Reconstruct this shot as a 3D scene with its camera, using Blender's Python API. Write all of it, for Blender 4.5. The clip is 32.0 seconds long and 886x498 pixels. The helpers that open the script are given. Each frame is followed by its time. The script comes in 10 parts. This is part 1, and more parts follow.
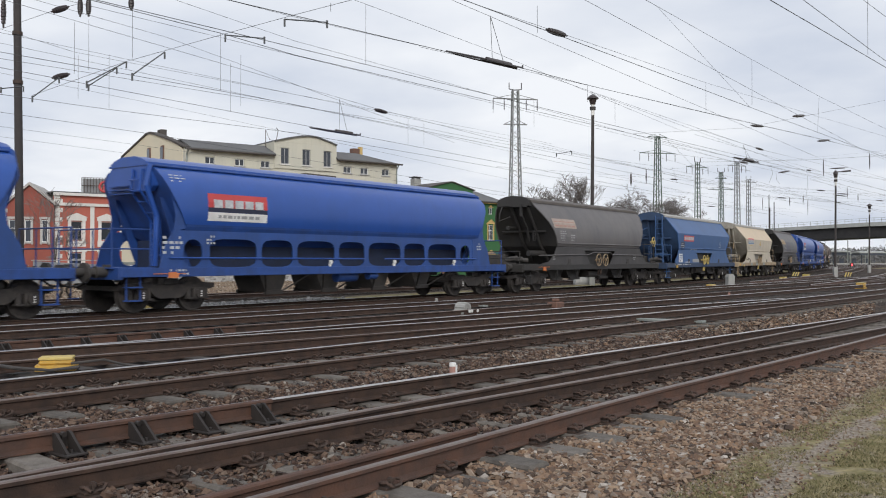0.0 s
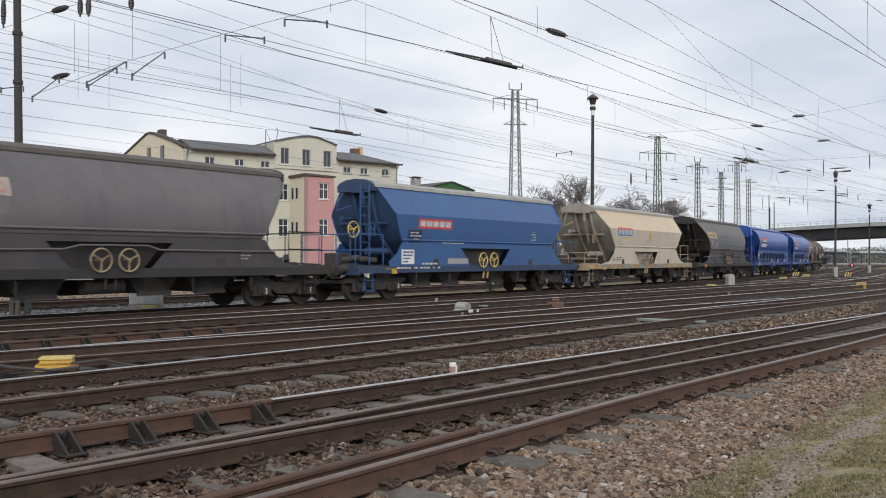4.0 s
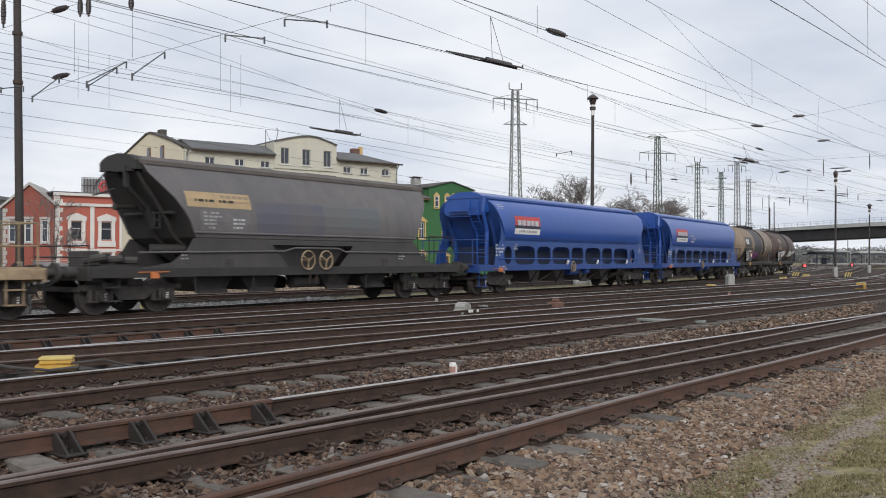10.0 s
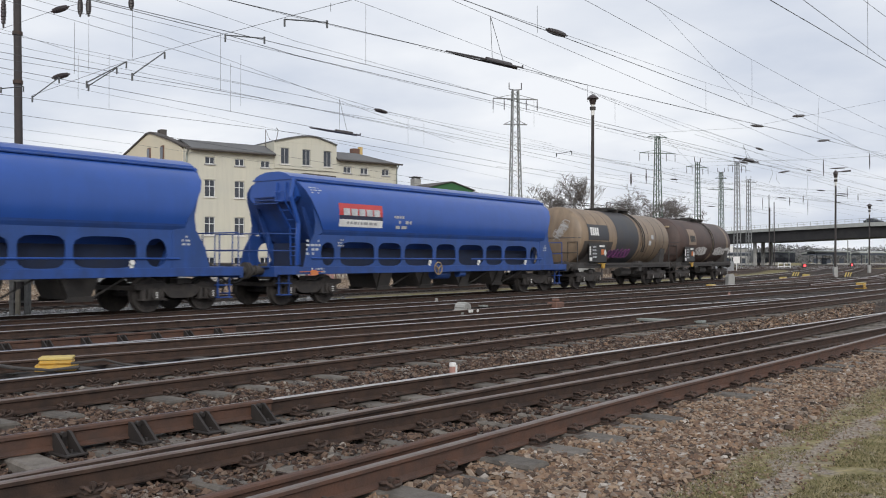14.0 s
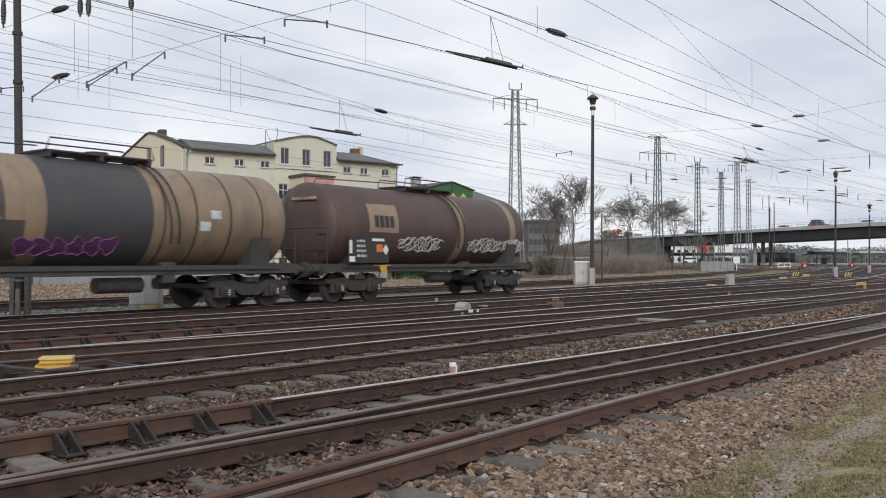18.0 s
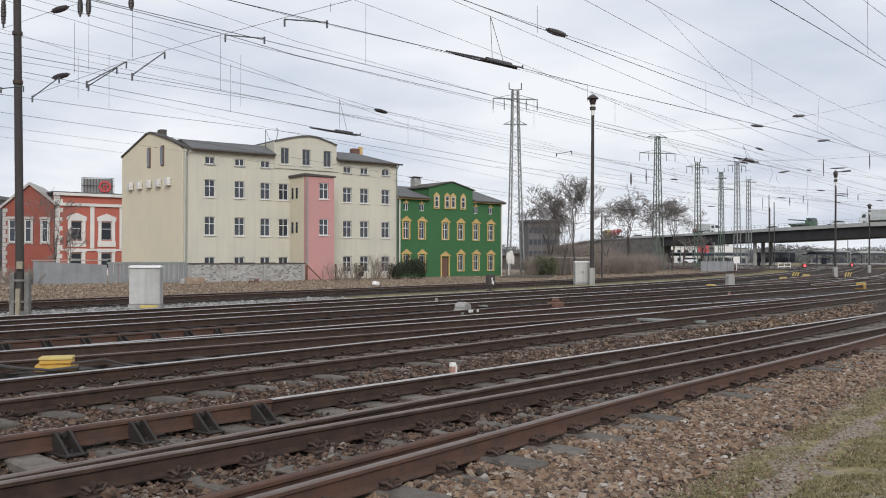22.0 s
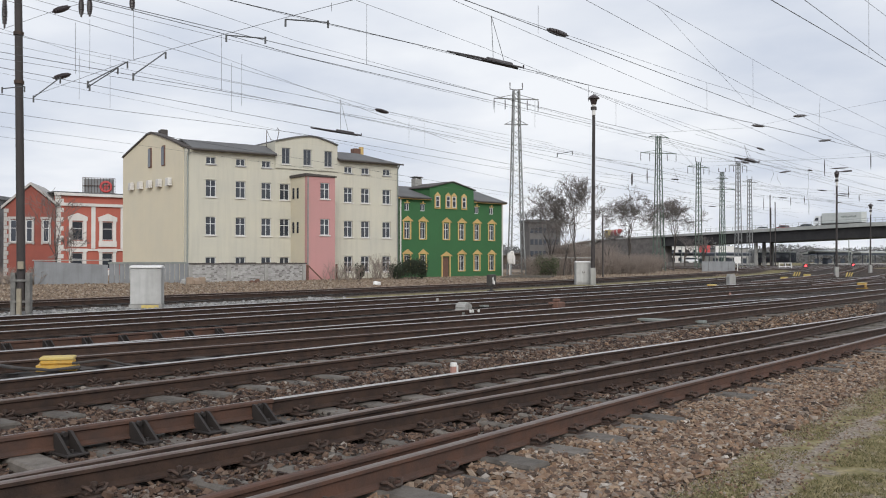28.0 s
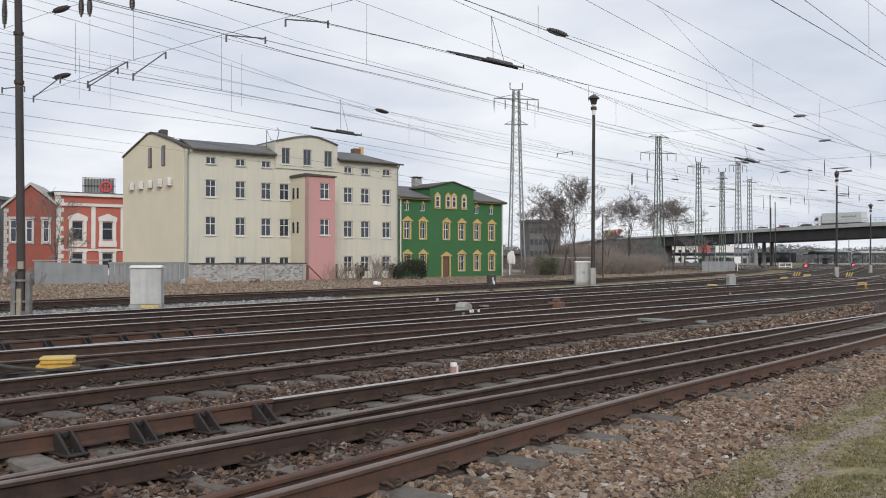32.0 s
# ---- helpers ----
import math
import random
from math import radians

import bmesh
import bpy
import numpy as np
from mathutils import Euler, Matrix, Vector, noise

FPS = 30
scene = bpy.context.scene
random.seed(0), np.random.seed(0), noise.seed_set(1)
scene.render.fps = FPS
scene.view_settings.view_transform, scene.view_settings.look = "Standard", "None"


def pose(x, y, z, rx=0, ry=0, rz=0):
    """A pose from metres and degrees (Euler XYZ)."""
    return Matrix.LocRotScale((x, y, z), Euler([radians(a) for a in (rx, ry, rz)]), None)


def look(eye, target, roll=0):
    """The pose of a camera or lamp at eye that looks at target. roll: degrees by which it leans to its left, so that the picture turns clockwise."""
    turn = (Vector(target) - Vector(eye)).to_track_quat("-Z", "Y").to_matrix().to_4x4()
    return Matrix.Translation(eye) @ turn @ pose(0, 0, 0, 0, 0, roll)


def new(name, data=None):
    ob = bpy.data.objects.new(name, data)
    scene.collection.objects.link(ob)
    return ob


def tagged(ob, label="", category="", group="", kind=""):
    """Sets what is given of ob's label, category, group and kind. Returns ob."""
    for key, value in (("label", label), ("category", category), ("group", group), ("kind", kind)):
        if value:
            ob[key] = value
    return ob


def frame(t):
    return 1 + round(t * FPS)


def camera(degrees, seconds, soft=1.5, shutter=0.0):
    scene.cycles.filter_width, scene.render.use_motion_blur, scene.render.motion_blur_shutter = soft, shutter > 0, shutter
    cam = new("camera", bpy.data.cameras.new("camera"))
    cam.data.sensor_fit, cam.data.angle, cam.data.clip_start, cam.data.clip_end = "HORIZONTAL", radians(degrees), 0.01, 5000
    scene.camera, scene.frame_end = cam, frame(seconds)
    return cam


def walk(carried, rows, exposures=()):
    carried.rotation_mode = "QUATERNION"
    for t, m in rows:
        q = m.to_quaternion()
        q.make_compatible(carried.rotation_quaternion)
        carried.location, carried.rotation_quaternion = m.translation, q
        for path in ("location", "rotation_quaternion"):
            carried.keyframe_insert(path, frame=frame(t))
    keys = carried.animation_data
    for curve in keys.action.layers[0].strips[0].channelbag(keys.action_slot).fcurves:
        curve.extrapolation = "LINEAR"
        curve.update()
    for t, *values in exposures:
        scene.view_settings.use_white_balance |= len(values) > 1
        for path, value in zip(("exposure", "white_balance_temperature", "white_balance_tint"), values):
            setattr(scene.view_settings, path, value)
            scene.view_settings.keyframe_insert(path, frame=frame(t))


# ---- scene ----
cam = camera(52.78, 32.0, soft=1.05, shutter=0.3)
EYE = 1.37
walk(cam, [(t, pose(0, 0, EYE, 90.689, 0, turn)) for t, turn in ((0.0, 0.0), (25.0, 0.0), (27.5, 0.04), (28.5, 0.08), (30.0, 0.12), (31.0, 0.11), (32.0, 0.06))])

# ---- light: overcast sky ----
world = bpy.data.worlds.new("world")
scene.world = world
world.use_nodes = True
wn, wl = world.node_tree.nodes, world.node_tree.links
wn.clear()
sky = wn.new("ShaderNodeTexSky")
sky.sky_type = "NISHITA"
sky.sun_disc = False
sky.sun_elevation = radians(28)
sky.sun_rotation = radians(160)
sky.air_density, sky.dust_density, sky.ozone_density = 1.0, 4.0, 1.0
bg_sky = wn.new("ShaderNodeBackground")
bg_sky.inputs[1].default_value = 0.06
wl.new(sky.outputs[0], bg_sky.inputs[0])
# cloud deck: a grey-white layer that covers the whole dome
tc = wn.new("ShaderNodeTexCoord")
sepd = wn.new("ShaderNodeSeparateXYZ")
wl.new(tc.outputs["Generated"], sepd.inputs[0])
zc = wn.new("ShaderNodeMath")
zc.operation = "MAXIMUM"
zc.inputs[1].default_value = 0.0
wl.new(sepd.outputs["Z"], zc.inputs[0])
za = wn.new("ShaderNodeMath")
za.operation = "ADD"
za.inputs[1].default_value = 0.16
wl.new(zc.outputs[0], za.inputs[0])
flat = wn.new("ShaderNodeVectorMath")
flat.operation = "DIVIDE"
wl.new(tc.outputs["Generated"], flat.inputs[0])
comb = wn.new("ShaderNodeCombineXYZ")
for i in range(3):
    wl.new(za.outputs[0], comb.inputs[i])
wl.new(comb.outputs[0], flat.inputs[1])
cn = wn.new("ShaderNodeTexNoise")
cn.inputs["Scale"].default_value = 0.9
cn.inputs["Detail"].default_value = 6.0
cn.inputs["Roughness"].default_value = 0.5
deck = wn.new("ShaderNodeVectorMath")
deck.operation = "ADD"
deck.inputs[1].default_value = (3.4, -0.8, 1.9)
wl.new(flat.outputs[0], deck.inputs[0])
wl.new(deck.outputs[0], cn.inputs["Vector"])
cr = wn.new("ShaderNodeValToRGB")
cr.color_ramp.elements[0].position, cr.color_ramp.elements[0].color = 0.32, (0.60, 0.66, 0.78, 1)
cr.color_ramp.elements[1].position, cr.color_ramp.elements[1].color = 0.62, (0.925, 0.95, 0.995, 1)
wl.new(cn.outputs[0], cr.inputs[0])
bg_cloud = wn.new("ShaderNodeBackground")
bg_cloud.inputs[1].default_value = 1.03
wl.new(cr.outputs[0], bg_cloud.inputs[0])
mixw = wn.new("ShaderNodeMixShader")
mixw.inputs[0].default_value = 0.93
wl.new(bg_sky.outputs[0], mixw.inputs[1])
wl.new(bg_cloud.outputs[0], mixw.inputs[2])
wout = wn.new("ShaderNodeOutputWorld")
wl.new(mixw.outputs[0], wout.inputs[0])

sun_data = bpy.data.lights.new("sun", "SUN")
sun_data.energy = 2.0
sun_data.angle = radians(30)
sun_data.color = (1.0, 0.985, 0.96)
sun = new("sun", sun_data)
sun.matrix_world = look((0, 0, 27), (-7, 50, 0))

# ---- plan: s runs along the train's track, q away from the camera ----
TH = 36.66
SN, CS = math.sin(radians(TH)), math.cos(radians(TH))
ALONG = 90 - TH


def plan(s, q):
    return s * SN - q * CS, s * CS + q * SN


def at(s, q, z=0.0, turn=0.0):
    x, y = plan(s, q)
    return pose(x, y, z, 0, 0, ALONG + turn)


# the main line runs straight past the camera, then bends away from it
T_NEAR, T_FAR = 20.09, 21.595
T_MID = 0.5 * (T_NEAR + T_FAR)
BEND_AT = (20.0, 35.0, 50.0, 70.0, 100.0, 130.0, 150.0)
BEND = (0.0, 0.0029, 0.0028, 0.0018, 0.0015, 0.0004, 0.0)
ARC = np.arange(-320.0, 420.0, 0.25)
TURN = np.cumsum(np.interp(ARC, BEND_AT, BEND)) * 0.25
ARC_S = ARC[0] + np.concatenate([[0.0], np.cumsum(np.cos(TURN[:-1])) * 0.25])
ARC_Q = T_MID + np.concatenate([[0.0], np.cumsum(np.sin(TURN[:-1])) * 0.25])


def drift(s):
    """How far the bend has carried the main line off its straight at s."""
    return float(np.interp(s, ARC_S, ARC_Q)) - T_MID


def on_line(a, z=0.0):
    """Pose on the main line at a metres along it."""
    return at(float(np.interp(a, ARC, ARC_S)), float(np.interp(a, ARC, ARC_Q)), z, math.degrees(float(np.interp(a, ARC, TURN))))


# ---- materials ----
def mat(name, col, rough=0.7, metal=0.0, col2=None, scale=3.0, amount=0.5, grain=0.0, grain_scale=60.0,
        bump=0.0, bump_scale=40.0, streak=0.0, streak_col=(0.05, 0.04, 0.03), spread=0.0, emit=0.0):
    """A surface with stains at one scale, grain at another, streaks that run down, and relief."""
    m = bpy.data.materials.new(name)
    m.use_nodes = True
    nt = m.node_tree
    n, l = nt.nodes, nt.links
    b = n["Principled BSDF"]
    b.inputs["Roughness"].default_value = rough
    b.inputs["Metallic"].default_value = metal
    co = n.new("ShaderNodeTexCoord")
    src = co.outputs["Object"]
    rgb = n.new("ShaderNodeRGB")
    rgb.outputs[0].default_value = (*col, 1)
    out = rgb.outputs[0]

    def noise_of(sc, detail=5.0, stretch=None):
        t = n.new("ShaderNodeTexNoise")
        t.inputs["Scale"].default_value = sc
        t.inputs["Detail"].default_value = detail
        t.inputs["Roughness"].default_value = 0.6
        if stretch:
            mp = n.new("ShaderNodeMapping")
            mp.inputs["Scale"].default_value = stretch
            l.new(src, mp.inputs["Vector"])
            l.new(mp.outputs[0], t.inputs["Vector"])
        else:
            l.new(src, t.inputs["Vector"])
        return t.outputs[0]

    def mix(fac, a, c2, lo=0.35, hi=0.7, amt=1.0):
        r = n.new("ShaderNodeMapRange")
        r.inputs["From Min"].default_value, r.inputs["From Max"].default_value = lo, hi
        r.inputs["To Max"].default_value = amt
        l.new(fac, r.inputs["Value"])
        x = n.new("ShaderNodeMix")
        x.data_type = "RGBA"
        l.new(r.outputs[0], x.inputs["Factor"])
        l.new(a, x.inputs["A"])
        x.inputs["B"].default_value = (*c2, 1)
        return x.outputs["Result"]

    if col2:
        out = mix(noise_of(scale), out, col2, 0.38, 0.66, amount)
    if grain:
        out = mix(noise_of(grain_scale, 3.0), out, tuple(c * 0.45 for c in col), 0.4, 0.75, grain)
    if streak:
        out = mix(noise_of(1.0, 4.0, (3.0, 3.0, 0.22)), out, streak_col, 0.45, 0.75, streak)
    if spread:
        oi = n.new("ShaderNodeObjectInfo")
        hs = n.new("ShaderNodeHueSaturation")
        mr = n.new("ShaderNodeMapRange")
        mr.inputs["To Min"].default_value, mr.inputs["To Max"].default_value = 1 - spread, 1 + spread
        l.new(oi.outputs["Random"], mr.inputs["Value"])
        l.new(mr.outputs[0], hs.inputs["Value"])
        l.new(out, hs.inputs["Color"])
        out = hs.outputs[0]
    l.new(out, b.inputs["Base Color"])
    if bump:
        bp = n.new("ShaderNodeBump")
        bp.inputs["Strength"].default_value = bump
        bp.inputs["Distance"].default_value = 0.02
        l.new(noise_of(bump_scale, 4.0), bp.inputs["Height"])
        l.new(bp.outputs[0], b.inputs["Normal"])
    if emit:
        b.inputs["Emission Color"].default_value = (*col, 1)
        b.inputs["Emission Strength"].default_value = emit
    return m


def glass_mat(name, tint=(0.03, 0.035, 0.045)):
    m = mat(name, tint, 0.06)
    m.node_tree.nodes["Principled BSDF"].inputs["Specular IOR Level"].default_value = 0.7
    return m


def island_mat(name, stops, rough=0.9, bump=0.4):
    """Loose pieces of several colours in one mesh."""
    m = bpy.data.materials.new(name)
    m.use_nodes = True
    n, l = m.node_tree.nodes, m.node_tree.links
    b = n["Principled BSDF"]
    b.inputs["Roughness"].default_value = rough
    g = n.new("ShaderNodeNewGeometry")
    r = n.new("ShaderNodeValToRGB")
    el = r.color_ramp.elements
    el[0].position, el[0].color = stops[0][0], (*stops[0][1], 1)
    el[1].position, el[1].color = stops[-1][0], (*stops[-1][1], 1)
    for p, c in stops[1:-1]:
        e = el.new(p)
        e.color = (*c, 1)
    l.new(g.outputs["Random Per Island"], r.inputs[0])
    t = n.new("ShaderNodeTexNoise")
    t.inputs["Scale"].default_value = 45
    t.inputs["Detail"].default_value = 4
    co = n.new("ShaderNodeTexCoord")
    l.new(co.outputs["Object"], t.inputs["Vector"])
    x = n.new("ShaderNodeMix")
    x.data_type, x.blend_type = "RGBA", "MULTIPLY"
    x.inputs["Factor"].default_value = 0.55
    l.new(r.outputs[0], x.inputs["A"])
    l.new(t.outputs[0], x.inputs["B"])
    l.new(x.outputs["Result"], b.inputs["Base Color"])
    return m


M = {}
M["rust"] = mat("rail_rust", (0.06, 0.033, 0.022), 0.8, 0.1, (0.021, 0.014, 0.0115), 6, 0.8, 0.4, 90, 0.3, 60)
M["rustred"] = mat("rail_rust_red", (0.098, 0.047, 0.03), 0.8, 0.0, (0.05, 0.032, 0.026), 5, 0.8, 0.3, 90, 0.3, 60)
M["head"] = mat("rail_head_steel", (0.58, 0.56, 0.54), 0.28, 1.0, (0.34, 0.31, 0.29), 2.5, 0.6, 0.1, 80)
M["headdull"] = mat("rail_head_dull", (0.2, 0.16, 0.14), 0.45, 0.6, (0.12, 0.08, 0.065), 3, 0.8, 0.3, 60)
M["sleeper"] = mat("sleeper_concrete", (0.165, 0.145, 0.125), 0.9, 0, (0.065, 0.055, 0.046), 5, 0.9, 0.5, 70, 0.5, 50, spread=0.25)
M["sleeperfar"] = mat("sleeper_wood", (0.05, 0.042, 0.037), 0.9, 0, (0.03, 0.025, 0.022), 5, 0.8, 0.4, 60, spread=0.3)
M["iron"] = mat("fastening_iron", (0.075, 0.045, 0.033), 0.75, 0.2, (0.03, 0.025, 0.022), 10, 0.8)
M["black"] = mat("underframe_black", (0.042, 0.039, 0.038), 0.75, 0.0, (0.068, 0.058, 0.05), 4, 0.7, 0.3, 50, 0.2, 40)
M["bogie"] = mat("bogie_grime", (0.036, 0.032, 0.031), 0.8, 0.1, (0.07, 0.058, 0.05), 5, 0.7, 0.4, 60, 0.3, 50)
M["blue"] = mat("wagon_blue", (0.022, 0.078, 0.325), 0.34, 0.0, (0.018, 0.06, 0.22), 1.3, 0.35, 0.08, 30, 0.02, 10, 0.18, (0.02, 0.05, 0.14))
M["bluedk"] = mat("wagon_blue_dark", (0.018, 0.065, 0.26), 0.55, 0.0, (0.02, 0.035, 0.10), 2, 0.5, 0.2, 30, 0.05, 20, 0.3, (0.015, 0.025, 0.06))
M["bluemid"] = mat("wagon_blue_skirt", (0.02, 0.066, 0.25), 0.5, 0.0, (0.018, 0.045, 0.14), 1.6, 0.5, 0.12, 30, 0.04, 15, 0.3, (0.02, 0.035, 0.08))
# dark blue that carries the shade behind the skirt openings
M["bluedeep"] = mat("wagon_blue_inside_shade", (0.012, 0.022, 0.06), 0.75, 0.0, (0.012, 0.014, 0.025), 2, 0.6, 0.2, 30)
M["stencil"] = mat("stencil_white_worn", (0.52, 0.53, 0.54), 0.7, 0, (0.3, 0.31, 0.33), 9, 0.8)
M["bluelt"] = mat("wagon_blue_faded", (0.033, 0.096, 0.245), 0.48, 0.0, (0.03, 0.068, 0.155), 1.0, 0.45, 0.1, 30, 0.03, 15, 0.25, (0.03, 0.06, 0.13))
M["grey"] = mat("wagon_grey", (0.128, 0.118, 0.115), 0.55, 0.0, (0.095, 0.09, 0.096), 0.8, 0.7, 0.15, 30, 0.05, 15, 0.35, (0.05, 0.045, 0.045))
# end sheets darker than the sides: their shade is put into these colours
M["greyend"] = mat("wagon_grey_end_shade", (0.032, 0.03, 0.029), 0.7, 0.0, (0.02, 0.019, 0.019), 1.6, 0.7, 0.2, 30, 0.08, 15, 0.3)
M["blueend"] = mat("wagon_blue_end_shade", (0.028, 0.06, 0.13), 0.6, 0.0, (0.02, 0.04, 0.085), 1.6, 0.6, 0.15, 30, 0.05, 15, 0.35, (0.02, 0.03, 0.055))
M["blueframe"] = mat("wagon_blue_frame", (0.028, 0.055, 0.115), 0.65, 0.0, (0.03, 0.036, 0.055), 2.0, 0.7, 0.15, 30)
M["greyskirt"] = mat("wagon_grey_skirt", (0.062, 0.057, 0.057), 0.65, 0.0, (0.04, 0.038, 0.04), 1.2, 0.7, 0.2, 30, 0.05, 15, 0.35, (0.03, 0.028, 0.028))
M["crowntwig"] = mat("crown_twigs", (0.17, 0.15, 0.14), 0.95, 0, (0.11, 0.098, 0.092), 2, 0.7)
M["cream"] = mat("wagon_cream_upper", (0.56, 0.44, 0.30), 0.5, 0.0, (0.48, 0.38, 0.27), 0.9, 0.5, 0.06, 30, 0.02, 15, 0.2, (0.36, 0.29, 0.2))
M["creamlow"] = mat("wagon_cream_lower", (0.52, 0.455, 0.36), 0.55, 0.0, (0.42, 0.365, 0.285), 1.0, 0.6, 0.08, 30, 0.02, 15, 0.3, (0.27, 0.235, 0.18))
# cream ends: shade put into the darker base, dirt in the streaks
M["creamend"] = mat("wagon_cream_end_shade", (0.33, 0.305, 0.26), 0.65, 0.0, (0.2, 0.175, 0.145), 1.6, 0.7, 0.15, 30, 0.05, 20, 0.45, (0.10, 0.085, 0.07))
M["creamframe"] = mat("wagon_cream_frame", (0.38, 0.29, 0.18), 0.7, 0, (0.15, 0.09, 0.055), 2.5, 0.8, 0.2, 40)
M["tankbrown"] = mat("tank_red_brown", (0.085, 0.052, 0.042), 0.6, 0, (0.05, 0.035, 0.032), 1.0, 0.7, 0.2, 30, 0.05, 15, 0.4, (0.035, 0.028, 0.026))
M["tankkhaki"] = mat("tank_khaki", (0.26, 0.187, 0.122), 0.5, 0, (0.165, 0.121, 0.085), 0.9, 0.7, 0.15, 30, 0.05, 15, 0.45, (0.07, 0.055, 0.045))
M["roofcream"] = mat("wagon_roof_cover", (0.36, 0.35, 0.32), 0.7, 0, (0.22, 0.2, 0.18), 1.5, 0.7)
M["roofgrey"] = mat("wagon_roof_grey", (0.10, 0.085, 0.075), 0.7, 0, (0.06, 0.05, 0.045), 1.5, 0.7)
M["white"] = mat("paint_white", (0.72, 0.71, 0.69), 0.6, 0, (0.5, 0.48, 0.45), 3, 0.5)
M["red"] = mat("paint_red", (0.52, 0.06, 0.06), 0.5, 0, (0.4, 0.05, 0.05), 3, 0.5)
M["orange"] = mat("paint_orange", (0.55, 0.17, 0.05), 0.6, 0, (0.4, 0.13, 0.06), 6, 0.5)
M["yellow"] = mat("paint_yellow", (0.56, 0.33, 0.05), 0.6, 0, (0.36, 0.23, 0.07), 5, 0.6, 0.2, 40)
M["yellowpale"] = mat("paint_yellow_faded", (0.55, 0.42, 0.13), 0.6, 0, (0.4, 0.3, 0.12), 5, 0.6)
M["glass"] = glass_mat("window_glass")


# ---- mesh helpers ----
def box(bm, x0, x1, y0, y1, z0, z1, bevel=0.0):
    v = [bm.verts.new((x, y, z)) for z in (z0, z1) for y in (y0, y1) for x in (x0, x1)]
    fs = [bm.faces.new([v[i] for i in f]) for f in ((0, 2, 3, 1), (4, 5, 7, 6), (0, 1, 5, 4), (2, 6, 7, 3), (0, 4, 6, 2), (1, 3, 7, 5))]
    if bevel:
        es = list({e for f in fs for e in f.edges})
        bmesh.ops.bevel(bm, geom=es, offset=bevel, segments=1, affect="EDGES", profile=0.7)
    return v


def tube(bm, p, q, r, n=8, r2=None, caps=True):
    """A round bar from p to q."""
    p, q = Vector(p), Vector(q)
    r2 = r if r2 is None else r2
    d = (q - p).normalized()
    a = d.orthogonal().normalized()
    b = d.cross(a)
    rings = []
    for c, rr in ((p, r), (q, r2)):
        rings.append([bm.verts.new(c + (a * math.cos(2 * math.pi * i / n) + b * math.sin(2 * math.pi * i / n)) * rr) for i in range(n)])
    for i in range(n):
        bm.faces.new((rings[0][i], rings[0][(i + 1) % n], rings[1][(i + 1) % n], rings[1][i]))
    if caps:
        bm.faces.new(rings[0][::-1])
        bm.faces.new(rings[1])


def bar(bm, p, q, w, h=None):
    """A square bar from p to q."""
    p, q = Vector(p), Vector(q)
    h = w if h is None else h
    d = (q - p).normalized()
    up = Vector((0, 0, 1)) if abs(d.z) < 0.95 else Vector((1, 0, 0))
    a = d.cross(up).normalized() * w / 2
    b = a.normalized().cross(d) * h / 2
    r = [[bm.verts.new(c + a * i + b * j) for i, j in ((-1, -1), (1, -1), (1, 1), (-1, 1))] for c in (p, q)]
    for i in range(4):
        bm.faces.new((r[0][i], r[0][(i + 1) % 4], r[1][(i + 1) % 4], r[1][i]))
    bm.faces.new(r[0][::-1])
    bm.faces.new(r[1])


def path_tube(bm, pts, r, n=6):
    """One bent round bar through all the points."""
    pts = [Vector(p) for p in pts]
    pts = [p for i, p in enumerate(pts) if i == 0 or (p - pts[i - 1]).length > 1e-5]
    rings, a = [], None
    for i, p in enumerate(pts):
        d = (pts[min(i + 1, len(pts) - 1)] - pts[max(i - 1, 0)]).normalized()
        if a is None:
            a = d.orthogonal().normalized()
        else:
            a = (a - d * a.dot(d))
            a = a.normalized() if a.length > 1e-4 else d.orthogonal().normalized()
        b = d.cross(a)
        rings.append([bm.verts.new(p + (a * math.cos(2 * math.pi * k / n) + b * math.sin(2 * math.pi * k / n)) * r) for k in range(n)])
    for u, v in zip(rings[:-1], rings[1:]):
        for k in range(n):
            bm.faces.new((u[k], u[(k + 1) % n], v[(k + 1) % n], v[k]))
    bm.faces.new(rings[0][::-1])
    bm.faces.new(rings[-1])


def prism(bm, pts, axis, a, b):
    """A flat outline pts drawn out along an axis from a to b. Outline: (x, z) for axis y, (y, z) for x, (x, y) for z."""
    def put(p, t):
        return {"x": (t, p[0], p[1]), "y": (p[0], t, p[1]), "z": (p[0], p[1], t)}[axis]
    r0 = [bm.verts.new(put(p, a)) for p in pts]
    r1 = [bm.verts.new(put(p, b)) for p in pts]
    k = len(pts)
    for i in range(k):
        bm.faces.new((r0[i], r0[(i + 1) % k], r1[(i + 1) % k], r1[i]))
    bm.faces.new(r0[::-1])
    bm.faces.new(r1)


def disc(bm, c, axis, r, t, n=20):
    c = Vector(c)
    d = {"x": Vector((t / 2, 0, 0)), "y": Vector((0, t / 2, 0)), "z": Vector((0, 0, t / 2))}[axis]
    tube(bm, c - d, c + d, r, n)


